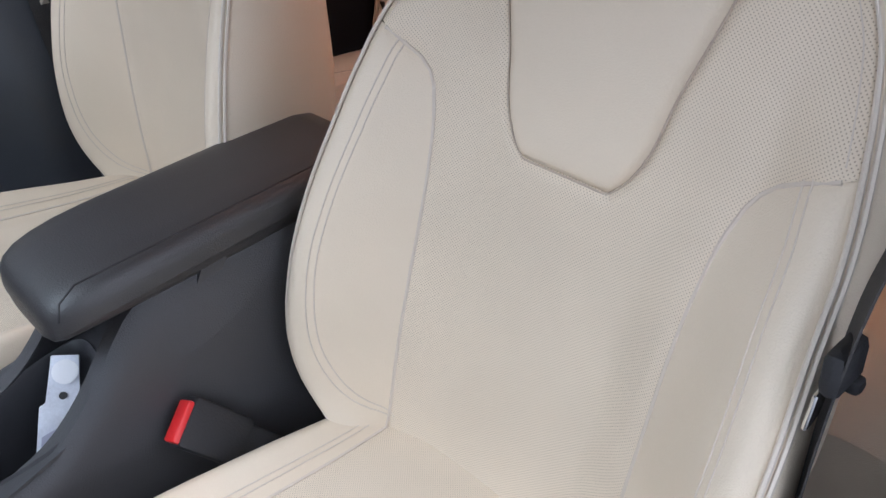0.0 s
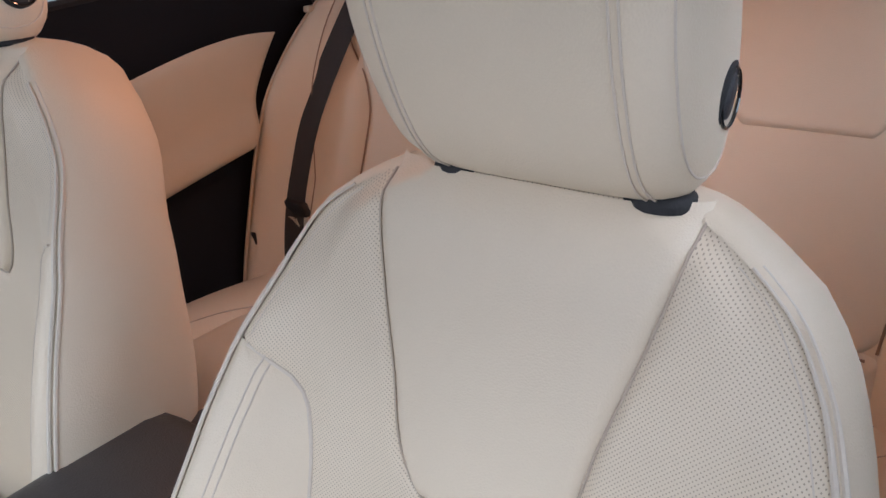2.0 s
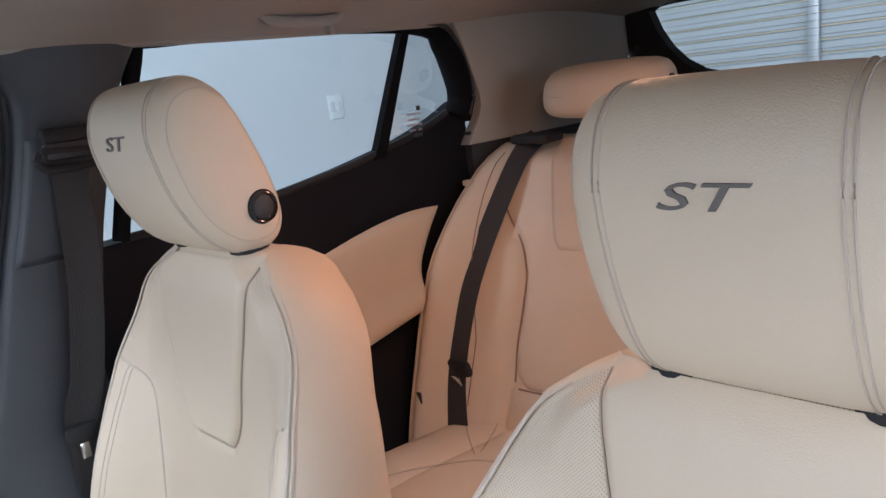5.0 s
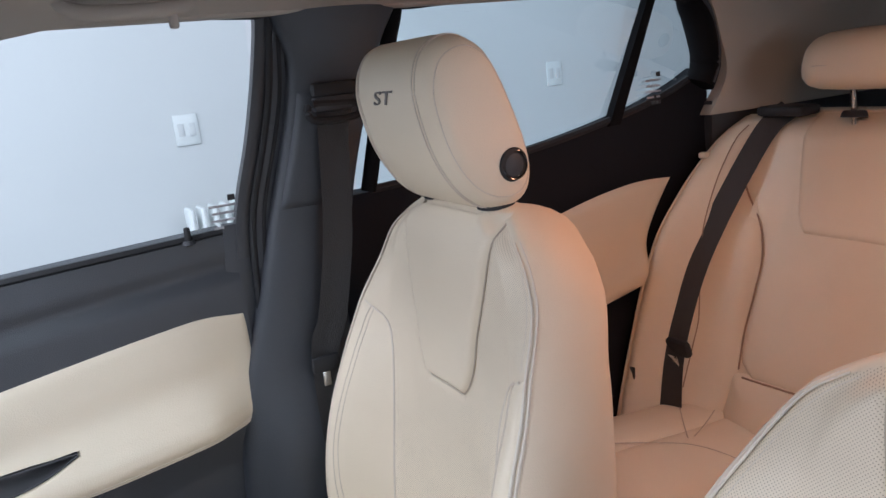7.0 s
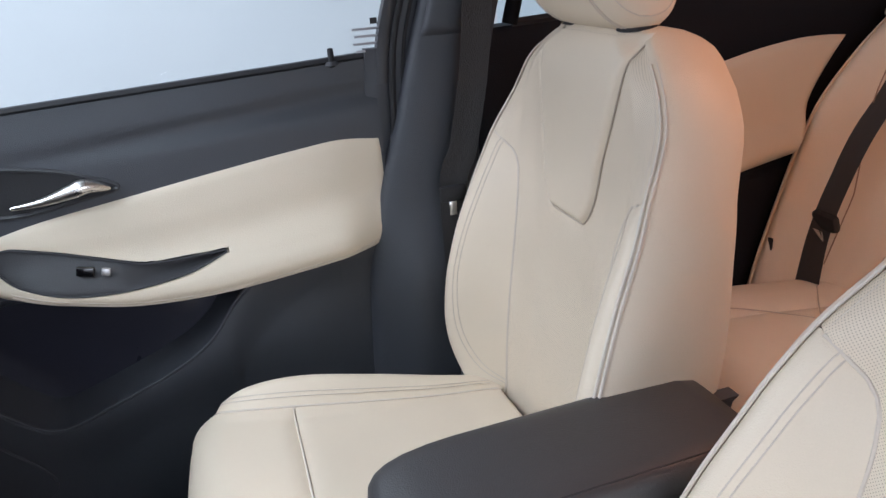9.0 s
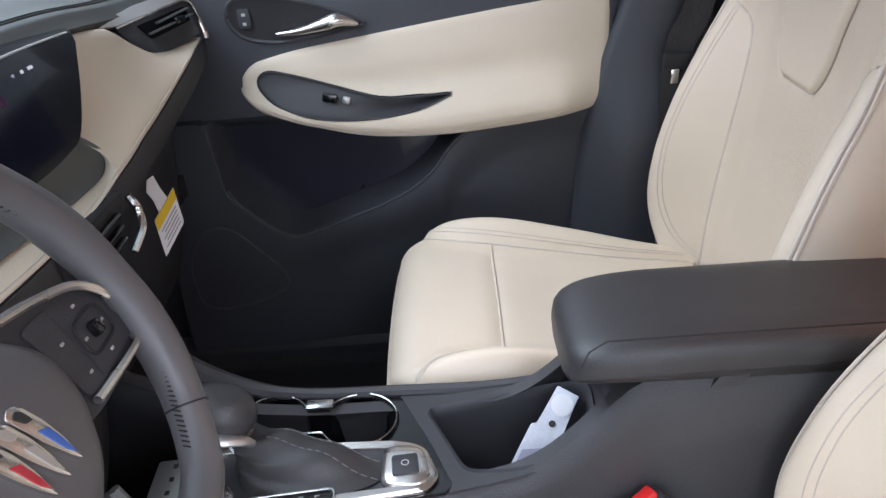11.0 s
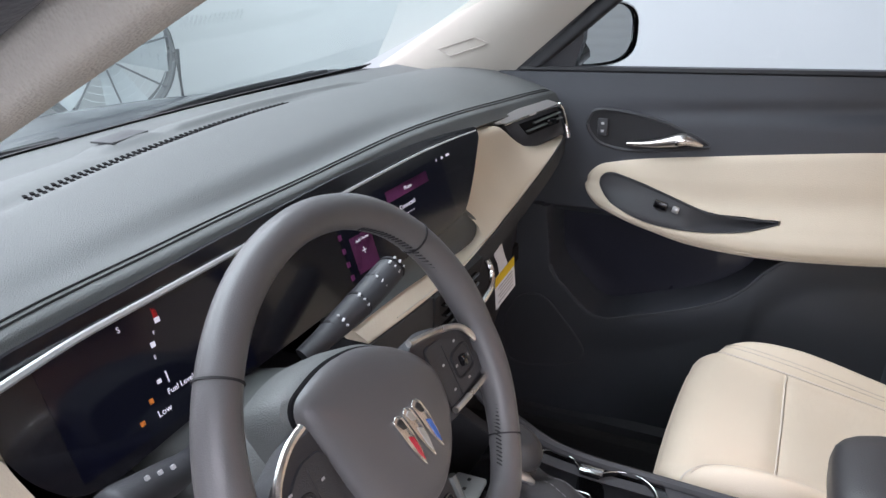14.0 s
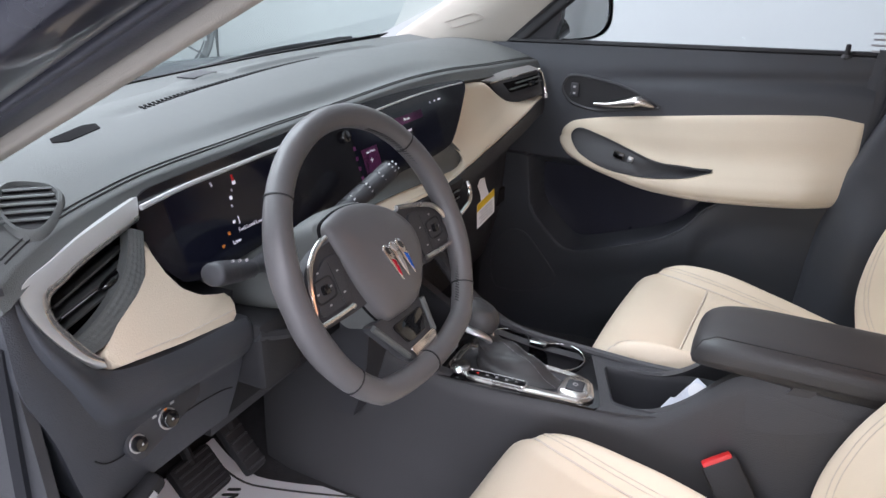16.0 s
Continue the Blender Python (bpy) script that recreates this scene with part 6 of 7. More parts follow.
for x, y, r in ((0.010, -0.005, 0.0120), (-0.038, 0.001, 0.0100)):
    p = (KN @ Matrix.Translation((x, y, 0.008))).translation
    k = part("knob", disc(p, KN.to_3x3() @ Vector((0, 0, 1)), r, 0.014, 24, r * 0.90, bevel=0.002), gloss_black, lights, "round knob with a satin ring")
    part("knob_ring", tube([KN @ Vector((x + r * 1.04 * math.cos(q), y + r * 1.04 * math.sin(q), 0.006)) for q in (math.tau * i / 28 for i in range(28))], 0.0012, 6, True), silver, k)
    part("knob_symbol", box(0, 0, 0, 0.0026, 0.0022, 0.0006, 0, m=KN @ Matrix.Translation((x, y, 0.0154))), white_print, k)
part("knob_mark", box(*(KN @ Matrix.Translation((0.012, 0.008, 0.0085))).translation, 0.003, 0.001, 0.002, 0.0), ui_amber, lights)
for i in range(4):
    a = 0.6 + i * 0.55
    part("icon_bar", box(*(KN @ Matrix.Translation((0.010 + 0.020 * math.cos(a), -0.004 + 0.020 * math.sin(a) * 0.85, 0.0046))).translation, 0.006, 0.001, 0.003, 0.0), white_print, lights)
part("coin_tray", box(-0.385, 0.965, 0.80, 0.085, 0.10, 0.11, 0.012), rubber, dash, "open dark tray")
part("tray_lip", tube(spline([(-0.425, 0.925, 0.838), (-0.36, 0.915, 0.815), (-0.30, 0.915, 0.808), (-0.30, 0.94, 0.80)], 6), 0.010, 8), plastic, dash)
part("knee_bolster", slab(lambda s, t: (-0.43 + 0.27 * s, 0.985 + 0.05 * t, 0.88 - 0.25 * t), 8, 8, (0, 0.08, 0)), plastic, dash)
part("under_dash", slab(lambda s, t: (-0.74 + 1.48 * s, 1.02 + 0.45 * t, 0.66 + 0.06 * t), 8, 6, (0, 0, 0.04)), rubber, dash)
part("release_lever", box(-0.610, 0.968, 0.690, 0.055, 0.03, 0.022, 0.008, m=pose(0, 0, 0, 0, -25)), rubber, dash)
part("lever_mark", box(-0.610, 0.9525, 0.691, 0.014, 0.001, 0.010, 0.0, m=pose(0, 0, 0, 0, -25)), white_print, dash)
# Centre vents under the cream panel.
cv, _ = patch([(0.00, 0.893, 0.902), (0.160, 0.893, 0.902), (0.135, 0.897, 0.842), (0.01, 0.905, 0.835)], 0.012, 0.002, rubber, "centre_vent", "dark centre vents with a bright edge")
for k in range(3):
    part("vent_slat", tube([(0.015 + 0.023 * i, 0.890, 0.886 - 0.015 * k) for i in range(6)], 0.005, 6, flat=0.4), gloss_black, cv)
part("vent_frame", tube(spline([(0.166, 0.889, 0.893), (0.166, 0.881, 0.876), (0.152, 0.876, 0.856), (0.128, 0.882, 0.838)], 5), 0.0050, 8), chrome, cv)
part("climate_panel", slab(lambda s, t: (-0.10 + 0.25 * s, 0.905 + 0.05 * t, 0.835 - 0.12 * t), 6, 6, (0, 0.04, 0)), gloss_black, dash, "gloss black climate control panel")

# Hanging card tag on the passenger's side.
tag = thing("hanging_tag", (0.36, 0.93, 0.84), "white paper tag with a yellow band hanging from the dash", "tag")
LAYOUT = Matrix.Identity(4)
TA, TB, TD = Vector((0.410, 0.924, 0.789)), Vector((0.336, 0.931, 0.770)), Vector((0.388, 0.911, 0.741))
TV, TU, TN = TD - TA, TB - TA, Vector((-0.25, -0.95, 0.2)).normalized()


def on_tag(u, v, lift=0.0):
    return TA + TU * u + TV * v + TN * lift


def tag_piece(name, quad, material, thick, lift):
    bm = bmesh.new()
    a = [bm.verts.new(on_tag(u, v, lift)) for u, v in quad]
    b = [bm.verts.new(on_tag(u, v, lift + thick)) for u, v in quad]
    bm.faces.new(a)
    bm.faces.new(b[::-1])
    for i in range(len(a)):
        k = (i + 1) % len(a)
        bm.faces.new((a[i], b[i], b[k], a[k]))
    part(name, bm, material, tag, smooth=False)


tag_piece("card", [(0, 0), (1, 0), (1, 1.0), (0, 1.0)], paper, 0.001, 0.0)
tag_piece("yellow_band", [(0, 0), (1, 0), (1, 0.30), (0, 0.30)], card_yellow, 0.0006, 0.001)
tag_piece("loop", [(0.30, 0.02), (0.75, 0.02), (0.80, -0.35), (0.95, -0.75), (0.80, -0.95), (0.55, -0.85), (0.45, -0.4)], paper, 0.001, -0.0005)
for k in range(5):
    tag_piece("text_bar", [(0.12, 0.40 + 0.11 * k), (0.88 - 0.1 * (k % 2), 0.40 + 0.11 * k), (0.88 - 0.1 * (k % 2), 0.44 + 0.11 * k), (0.12, 0.44 + 0.11 * k)], ink, 0.0004, 0.001)
LAYOUT = TURNED

# ---- steering wheel ----
wheel = thing("steering_wheel", (-0.321, 0.80, 0.945), "black leather steering wheel with satin trimmed spokes", "steering wheel")
WR = frame_axes((-0.321, 0.782, 0.953), (1, 0.0, 0), (0, math.sin(radians(24.7)), math.cos(radians(24.7))))


def rim_pt(a):
    r = 0.188
    x, y = r * math.cos(a), r * math.sin(a)
    if y < -0.150:
        y = -0.150 + (y + 0.150) * 0.45
    return WR @ Vector((x, y, 0))


rim = [rim_pt(math.tau * i / 96) for i in range(96)]
rr = [0.0165 + 0.0022 * math.exp(-((abs(math.sin(math.tau * i / 96 - 0.0)) - 0.25) / 0.25) ** 2) for i in range(96)]
part("rim", tube(rim, rr, 16, True, up=tuple(WR.to_3x3() @ Vector((0, 0, 1)))), wheel_leather, wheel, "stitched black leather rim")
for a in (0.70, 2.44, 3.78, 5.64, -math.pi / 2):
    c, t = rim_pt(a), (rim_pt(a + 0.02) - rim_pt(a - 0.02)).normalized()
    part("rim_seam", disc(c, t, 0.0178, 0.0016, 24), rubber, wheel)
# Cross stitching on the rim's inner side.
for a0, a1 in ((0.35, 1.15), (5.45, 6.05), (1.99, 2.79), (3.4, 3.95)):
    for k in range(26):
        a = a0 + (a1 - a0) * k / 25
        p, q = rim_pt(a), rim_pt(a + 0.018)
        inn = (Vector(WR.translation) - p).normalized()
        up = (WR.to_3x3() @ Vector((0, 0, 1)))
        part("cross_stitch", tube([p + inn * 0.0160 + up * 0.005, q + inn * 0.0164 - up * 0.001], 0.0010, 4), rubber, wheel, smooth=False)
hub_out = round_poly([(-0.092, 0.070), (-0.040, 0.080), (0.012, 0.071), (0.055, 0.046), (0.087, 0.008), (0.086, -0.030), (0.058, -0.070), (0.022, -0.089), (-0.046, -0.085), (-0.062, -0.060), (-0.076, -0.022)], [0.02, 0.06, 0.06, 0.05, 0.04, 0.05, 0.05, 0.03, 0.014, 0.04, 0.06], 6)
rings = []
for k, z in ((0.96, -0.046), (1.0, -0.034), (1.0, -0.010), (0.985, -0.003), (0.95, 0.0025), (0.88, 0.0070), (0.75, 0.0105), (0.5, 0.0130), (0.2, 0.0138)):
    rings.append([WR @ Vector((0.002 + (x - 0.002) * k, y * k, z - 0.12 * max(0.0, y * k - 0.030))) for x, y in hub_out])
hub = part("airbag_cover", loft(rings), wheel_leather, wheel, "soft black centre cover")
back = [[WR @ Vector((x * k, y * k, z)) for x, y in hub_out] for k, z in ((1.0, -0.07), (1.04, -0.050), (1.045, -0.020), (0.99, -0.014))]
part("hub_surround", loft(back), plastic_soft, wheel, "grey shroud behind the centre cover")
part("cover_gap", loft([[WR @ Vector((x * k, y * k, z)) for x, y in hub_out] for k, z in ((1.010, -0.018), (1.010, -0.013), (0.98, -0.010))]), matte_black, wheel, "narrow dark gap round the centre cover")
WR0 = WR
for sg in (-1, 1):
    far = 0.020 if sg > 0 else 0.0
    low = 0.012 if sg > 0 else 0.0
    sp_out = round_poly([(sg * 0.060, 0.048 - low), (sg * 0.110, 0.048 - low), (sg * 0.145, 0.036 - low), (sg * (0.166 + far), 0.004 - low), (sg * (0.174 + far), -0.030 - low), (sg * 0.150, -0.042 - low), (sg * 0.090, -0.046 - low * 0.6), (sg * 0.055, -0.046)], 0.010, 4)
    if sg < 0:
        sp_out = sp_out[::-1]
    sp = part("spoke", plate(sp_out, WR @ Matrix.Translation((0, 0, -0.014)), 0.018, 0.004), plastic, wheel, "dark spoke with switches")
    if sg > 0:
        tr = [(0.064, 0.042), (0.10, 0.034), (0.135, 0.024), (0.154, 0.015), (0.168, 0.001), (0.179, -0.022), (0.1845, -0.036), (0.1840, -0.043), (0.178, -0.0465), (0.145, -0.0475), (0.115, -0.046), (0.088, -0.044)]
    else:
        tr = [(0.096, 0.056), (0.115, 0.052), (0.133, 0.042), (0.145, 0.030), (0.156, 0.008), (0.163, -0.014), (0.1665, -0.025), (0.1650, -0.031), (0.160, -0.0335), (0.134, -0.035), (0.115, -0.0355), (0.096, -0.036)]
    part("satin_trim", tube([WR @ Vector((sg * p[0], p[1], 0.000)) for p in spline([(x, y, 0) for x, y in tr], 3)], 0.0036, 8), satin, sp, "satin chrome edge")
    cxr, cyr = (0.137, -0.014) if sg > 0 else (-0.132, 0.001)
    part("switch_pad", plate(round_poly([(sg * 0.084, 0.032 - low * 0.6), (sg * 0.112, 0.034 - low), (sg * (0.142 + far * 0.6), 0.016 - low), (sg * (0.154 + far), -0.022 - low), (sg * (0.148 + far), -0.028 - low), (sg * 0.088, -0.030 - low)][::sg], 0.008, 4), WR @ Matrix.Translation((0, 0, -0.005)), 0.006, 0.0015), plastic, sp)
    part("switch_ring", tube([WR @ Vector((cxr + 0.019 * math.copysign(abs(math.cos(a)) ** 0.5, math.cos(a)), cyr + 0.014 * math.copysign(abs(math.sin(a)) ** 0.5, math.sin(a)), -0.0014)) for a in (math.tau * i / 28 for i in range(28))], 0.0014, 6, True), rubber, sp)
    part("roller", box(0, 0, 0, 0.011, 0.012, 0.010, 0.003, m=WR @ Matrix.Translation((cxr, cyr, 0.000))), gloss_black, sp)
    part("switch_gap", tube([WR @ Vector((cxr - sg * 0.024, y - low, -0.0018)) for y in (0.028, 0.0, -0.028)], 0.0008, 4), rubber, sp)
    for dx, dy in ((0, 0.022), (0, -0.020), (0.013 * sg, -0.001), (-0.013 * sg, 0.0), (-0.034 * sg, 0.012), (-0.032 * sg, -0.016)):
        part("switch_mark", box(0, 0, 0, 0.0038, 0.0020, 0.0006, 0, m=WR @ Matrix.Translation((cxr + dx, cyr + dy, -0.0016))), white_print, sp, smooth=False)
low = part("spoke", plate(round_poly([(-0.080, -0.074), (0.048, -0.084), (0.046, -0.146), (0.034, -0.158), (-0.014, -0.158), (-0.032, -0.144)], [0.01, 0.01, 0.012, 0.01, 0.01, 0.012], 4), WR0 @ Matrix.Translation((0, 0, -0.014)), 0.016, 0.004), plastic, wheel, "dark lower spoke")
part("satin_trim", plate(round_poly([(-0.024, -0.134), (0.043, -0.134), (0.041, -0.147), (0.032, -0.155), (-0.014, -0.155)], 0.005, 4), WR0 @ Matrix.Translation((0, 0, -0.004)), 0.006, 0.002), satin, low, "satin chrome tip")
part("spoke_window", plate(round_poly([(-0.040, -0.094), (0.036, -0.096), (0.034, -0.128), (-0.020, -0.128)], 0.008, 4), WR0 @ Matrix.Translation((0, 0, -0.0055)), 0.003, 0.001), gloss_black, low, "gloss black spoke inlay")
part("spoke_rail", tube([WR0 @ Vector((-0.076 + 0.046 * t, -0.078 - 0.064 * t, -0.005)) for t in (0, 0.25, 0.5, 0.75, 1)], 0.0045, 8), plastic_soft, low)
part("spoke_rail", tube([WR0 @ Vector((0.046 - 0.002 * t, -0.088 - 0.050 * t, -0.005)) for t in (0, 0.25, 0.5, 0.75, 1)], 0.0045, 8), plastic_soft, low)
WR = WR0
# Badge: three slanted shields in satin, red, clear and blue, without any wording.
for dx, dy, mt in ((-0.0070, -0.0155, red_enamel), (0.0085, -0.0165, silver), (0.0240, -0.0175, blue_enamel)):
    out = [(-0.0105, 0.0190), (-0.0035, 0.0215), (0.0020, 0.0180), (0.0065, 0.0050), (0.0080, -0.0080), (0.0075, -0.0235), (0.0020, -0.0150), (-0.0040, -0.0020)]
    at = WR @ Matrix.Translation((dx - 0.003, dy, 0.0145)) @ Matrix.Diagonal((1.06, 1.28, 1, 1))
    sh = part("badge_shield", plate(round_poly(out, 0.002, 2), at, 0.004, 0.001), chrome, hub, "slanted satin shield")
    part("shield_field", plate(round_poly([(-0.0015, 0.0040), (0.0045, 0.0010), (0.0062, -0.0080), (0.0062, -0.0180), (0.0025, -0.0120)], 0.001, 2), at @ Matrix.Translation((0, 0, 0.0024)), 0.0012), mt, sh)
    part("shield_top", plate(round_poly([(-0.0075, 0.0165), (-0.0030, 0.0180), (0.0002, 0.0150), (0.0015, 0.0090), (-0.0030, 0.0100)], 0.001, 2), at @ Matrix.Translation((0, 0, 0.0024)), 0.0010), ink_black if mt is not silver else silver, sh)
part("stamped_mark", tube([WR @ Vector((0.012 + 0.010 * math.cos(a), -0.066 + 0.006 * math.sin(a), 0.0085)) for a in (math.pi * i / 8 for i in range(9))], 0.0008, 4), rubber, hub)

# Column, stalks.
column = thing("steering_column", (-0.321, 0.90, 0.90), "charcoal steering column cover behind the wheel", "steering column")
rings = []
for y, rx, rz, dz in ((0.845, 0.066, 0.042, -0.034), (0.86, 0.077, 0.048, -0.032), (0.90, 0.080, 0.050, -0.038), (0.97, 0.078, 0.048, -0.054), (1.05, 0.078, 0.044, -0.068)):
    rings.append([(-0.321 + rx * math.copysign(abs(math.cos(a)) ** 0.7, math.cos(a)), y, 0.942 + dz + rz * math.copysign(abs(math.sin(a)) ** 0.7, math.sin(a))) for a in (math.tau * i / 32 for i in range(32))])
part("cowl_cover", loft(rings), plastic_soft, column)
st = thing("turn_stalk", (-0.41, 0.92, 0.94), "charcoal turn signal stalk with white symbols", "stalk", "column stalks")
pts = spline([(-0.395, 0.925, 0.935), (-0.43, 0.915, 0.945), (-0.455, 0.908, 0.953), (-0.508, 0.898, 0.972), (-0.520, 0.896, 0.976)], 5)
part("lever", tube(pts, [0.017, 0.015, 0.013, 0.012, 0.012, 0.0125, 0.013, 0.014, 0.015, 0.0155, 0.016, 0.0165, 0.017, 0.0175, 0.018, 0.018, 0.0175, 0.017, 0.015, 0.011, 0.006], 14, flat=0.85), plastic, st)
for i in range(3):
    part("symbol", box(-0.462 - i * 0.012, 0.893, 0.973 + i * 0.004, 0.0028, 0.003, 0.0032, 0, m=pose(0, 0, 0, -30)), white_print, st)
st2 = thing("wiper_stalk", (-0.25, 0.92, 0.94), "charcoal wiper stalk with white symbols", "stalk", "column stalks")
pts = spline([(-0.245, 0.930, 0.940), (-0.21, 0.918, 0.955), (-0.16, 0.905, 0.974), (-0.118, 0.897, 0.990), (-0.108, 0.895, 0.993)], 5)
part("lever", tube(pts, [0.012, 0.012, 0.0125, 0.013, 0.0135, 0.0145, 0.0155, 0.0162, 0.0168, 0.0172, 0.0176, 0.0178, 0.0180, 0.0180, 0.0180, 0.0178, 0.0172, 0.0160, 0.0145, 0.011, 0.006], 14, flat=0.85), plastic, st2)
for k, t in enumerate((0.25, 0.45, 0.62, 0.80)):
    p = pts[int(t * 20)]
    part("collar", tube([p - Vector((0.0015, 0, -0.0005)), p + Vector((0.0015, 0, 0.0008))], 0.0178 - 0.003 * (t < 0.4), 16, flat=0.85), rubber, st2)
facing = Vector((-0.25, -0.70, 0.67)).normalized()
across = Vector((0.92, -0.20, 0.34)).cross(facing).normalized()
for i in range(5):
    for j in range(3):
        p = pts[6 + i * 3] + facing * 0.0162 + across * 0.0070 * (j - 1) - facing * 0.0014 * abs(j - 1)
        part("symbol", box(p[0], p[1], p[2], 0.0044 if (i + j) % 2 else 0.0022, 0.0026, 0.0010 if j == 1 else 0.0018, 0, m=pose(0, 0, 0, 0, -24, 12)), white_print, st2)

# ---- centre console ----
LAYOUT = Matrix.Identity(4)
console = thing("centre_console", (0.04, 0.45, 0.2), "charcoal centre console with cup holders and open tray", "console")
con_top = curve1([-0.07, 0.25, 0.29, 0.32, 0.345, 0.37, 0.40, 0.435, 0.47, 0.51, 0.60, 0.70, 0.85, 1.0, 1.2], [0.735, 0.735, 0.732, 0.716, 0.690, 0.660, 0.631, 0.609, 0.600, 0.596, 0.594, 0.594, 0.617, 0.67, 0.70])
con_left = curve1([-0.07, 0.45, 0.51, 0.61, 0.71, 0.81, 1.0], [-0.040, -0.040, -0.046, -0.064, -0.080, -0.092, -0.10])


def flank(side):
    def f(s, t):
        y = -0.07 + 1.26 * s
        top = con_top(y) + (0.0 if side < 0 else 0.006)
        low = 0.26
        z = low + t * (top - low)
        xo = con_left(y) if side < 0 else 0.128 + 0.03 * sstep(0.75, 1.0, y)
        out = side * (0.008 * math.sin(math.pi * t) + 0.020 * sstep(0.75, 0.0, t))
        inn = -side * 0.012 * max(0, (t - 0.94) / 0.06) ** 2
        return (xo + out + inn, y, z)
    return f


part("side_panel", slab(flank(-1), 80, 30, (0.02, 0, 0)), console_skin, console, "charcoal console flank")
part("side_panel", slab(flank(1), 80, 30, (-0.02, 0, 0)), console_skin, console, "charcoal console flank")
part("knee_rail", tube(spline([(0.126, 0.36, 0.618), (0.127, 0.46, 0.606), (0.128, 0.58, 0.605), (0.130, 0.70, 0.606), (0.136, 0.78, 0.618), (0.15, 0.86, 0.652), (0.18, 0.96, 0.725)], 6), [0.008 + 0.006 * sstep(18, 30, i) for i in range(37)], 8), console_skin, console)


def holed(outer, hole, zf, thick=0.004):
    """A flat skin with an opening in it."""
    bm = bmesh.new()
    edges = []
    for loop in (outer, hole):
        vs = [bm.verts.new((p[0], p[1], 0)) for p in loop]
        edges += [bm.edges.new((vs[i], vs[(i + 1) % len(vs)])) for i in range(len(vs))]
    bmesh.ops.triangle_fill(bm, use_beauty=True, use_dissolve=False, edges=edges)
    for v in bm.verts:
        v.co.z = zf(v.co.x, v.co.y)
    r = bmesh.ops.extrude_face_region(bm, geom=bm.faces[:])
    bmesh.ops.translate(bm, verts=[v for v in r["geom"] if isinstance(v, bmesh.types.BMVert)], vec=(0, 0, -thick))
    return bm


def arc(c, r, a0, a1, n):
    return [(c[0] + r * math.cos(radians(a0 + (a1 - a0) * i / n)), c[1] + r * math.sin(radians(a0 + (a1 - a0) * i / n))) for i in range(n + 1)]


# Gloss black plate with the joined pair of cup wells.
well_out = arc((0.076, 0.627), 0.047, 116.5, 419, 34) + arc((0.084, 0.735), 0.043, -68, 228, 34)
plate_out = [(0.118, 0.574), (0.124, 0.70), (0.130, 0.84), (-0.088, 0.84), (-0.080, 0.76), (-0.074, 0.71), (-0.057, 0.61), (-0.043, 0.52), (-0.030, 0.512), (0.03, 0.535)]
part("top_plate", holed(plate_out, well_out, lambda x, y: 0.602), gloss_black, console, "gloss black console plate", smooth=False)
wc = (0.08, 0.68)
wall_rings = [[(wc[0] + (x - wc[0]) * k, wc[1] + (y - wc[1]) * k, z) for x, y in well_out] for k, z in ((1.03, 0.6035), (1.015, 0.607), (1.0, 0.605), (0.985, 0.596), (0.97, 0.56), (0.93, 0.535), (0.88, 0.530))]
cups = part("cup_holder", loft(wall_rings, caps="end"), gloss_black, console, "joined pair of round black cup wells")
part("chrome_ring", tube([(wc[0] + (x - wc[0]) * 1.004, wc[1] + (y - wc[1]) * 1.004, 0.6072) for x, y in well_out], 0.0010, 8, True), chrome, cups, "thin chrome edge")
part("well_bridge", box(0.1085, 0.680, 0.6045, 0.017, 0.036, 0.007, 0.003), chrome, console)
part("well_liner", plate([(wc[0] + (x - wc[0]) * 0.86, wc[1] + (y - wc[1]) * 0.86) for x, y in well_out], Matrix.Translation((0, 0, 0.532)), 0.004), rubber, cups)

# Bright frame round the gear lever, with the parking brake switch at its rear end.
fr_out = round_poly([(0.040, 0.800), (0.036, 0.575), (0.026, 0.545), (-0.024, 0.526), (-0.044, 0.540), (-0.072, 0.735), (-0.055, 0.795)], [0.02, 0.05, 0.03, 0.014, 0.014, 0.02, 0.02], 6)
fr_in = [(-0.012 + (x + 0.012) * 0.72, 0.680 + (y - 0.680) * 0.88) for x, y in fr_out]
frame_rings = [[(x, y, z) for x, y in loop] for loop, z in ((fr_out, 0.603), (fr_out, 0.6065))]
mid_loop = [(-0.012 + (x + 0.012) * 0.93, 0.680 + (y - 0.680) * 0.965) for x, y in fr_out]
frame_rings += [[(x, y, 0.6095) for x, y in mid_loop], [(x, y, 0.6085) for x, y in fr_in], [(x, y, 0.600) for x, y in fr_in]]
part("chrome_frame", loft(frame_rings, caps=False), satin, console, "bright frame round the gear lever")
part("frame_floor", plate(fr_in, Matrix.Translation((0, 0, 0.6025)), 0.003), plastic, console)
bump = []
for k, z in ((1.0, 0.606), (0.95, 0.6095), (0.84, 0.6115), (0.5, 0.612), (0.1, 0.612)):
    bump.append([(-0.006 + (x + 0.006) * k, 0.560 + (y - 0.560) * k, z + 0.006 * (0.59 - y) / 0.06 * (k < 0.95) * 0) for x, y in round_poly([(0.026, 0.592), (0.024, 0.548), (-0.024, 0.533), (-0.040, 0.548), (-0.036, 0.592)], 0.014, 5)])
brake = part("brake_switch", loft(bump), satin, console, "bright parking brake switch housing")
part("button", box(-0.010, 0.565, 0.6125, 0.030, 0.030, 0.007, 0.003, m=pose(0, 0, 0, 0, 0, 6)), plastic, brake)
part("button_mark", tube([(-0.010 + 0.004 * math.cos(q), 0.565 + 0.004 * math.sin(q), 0.6163) for q in (math.tau * i / 14 for i in range(14))], 0.0007, 4, True), white_print, brake)
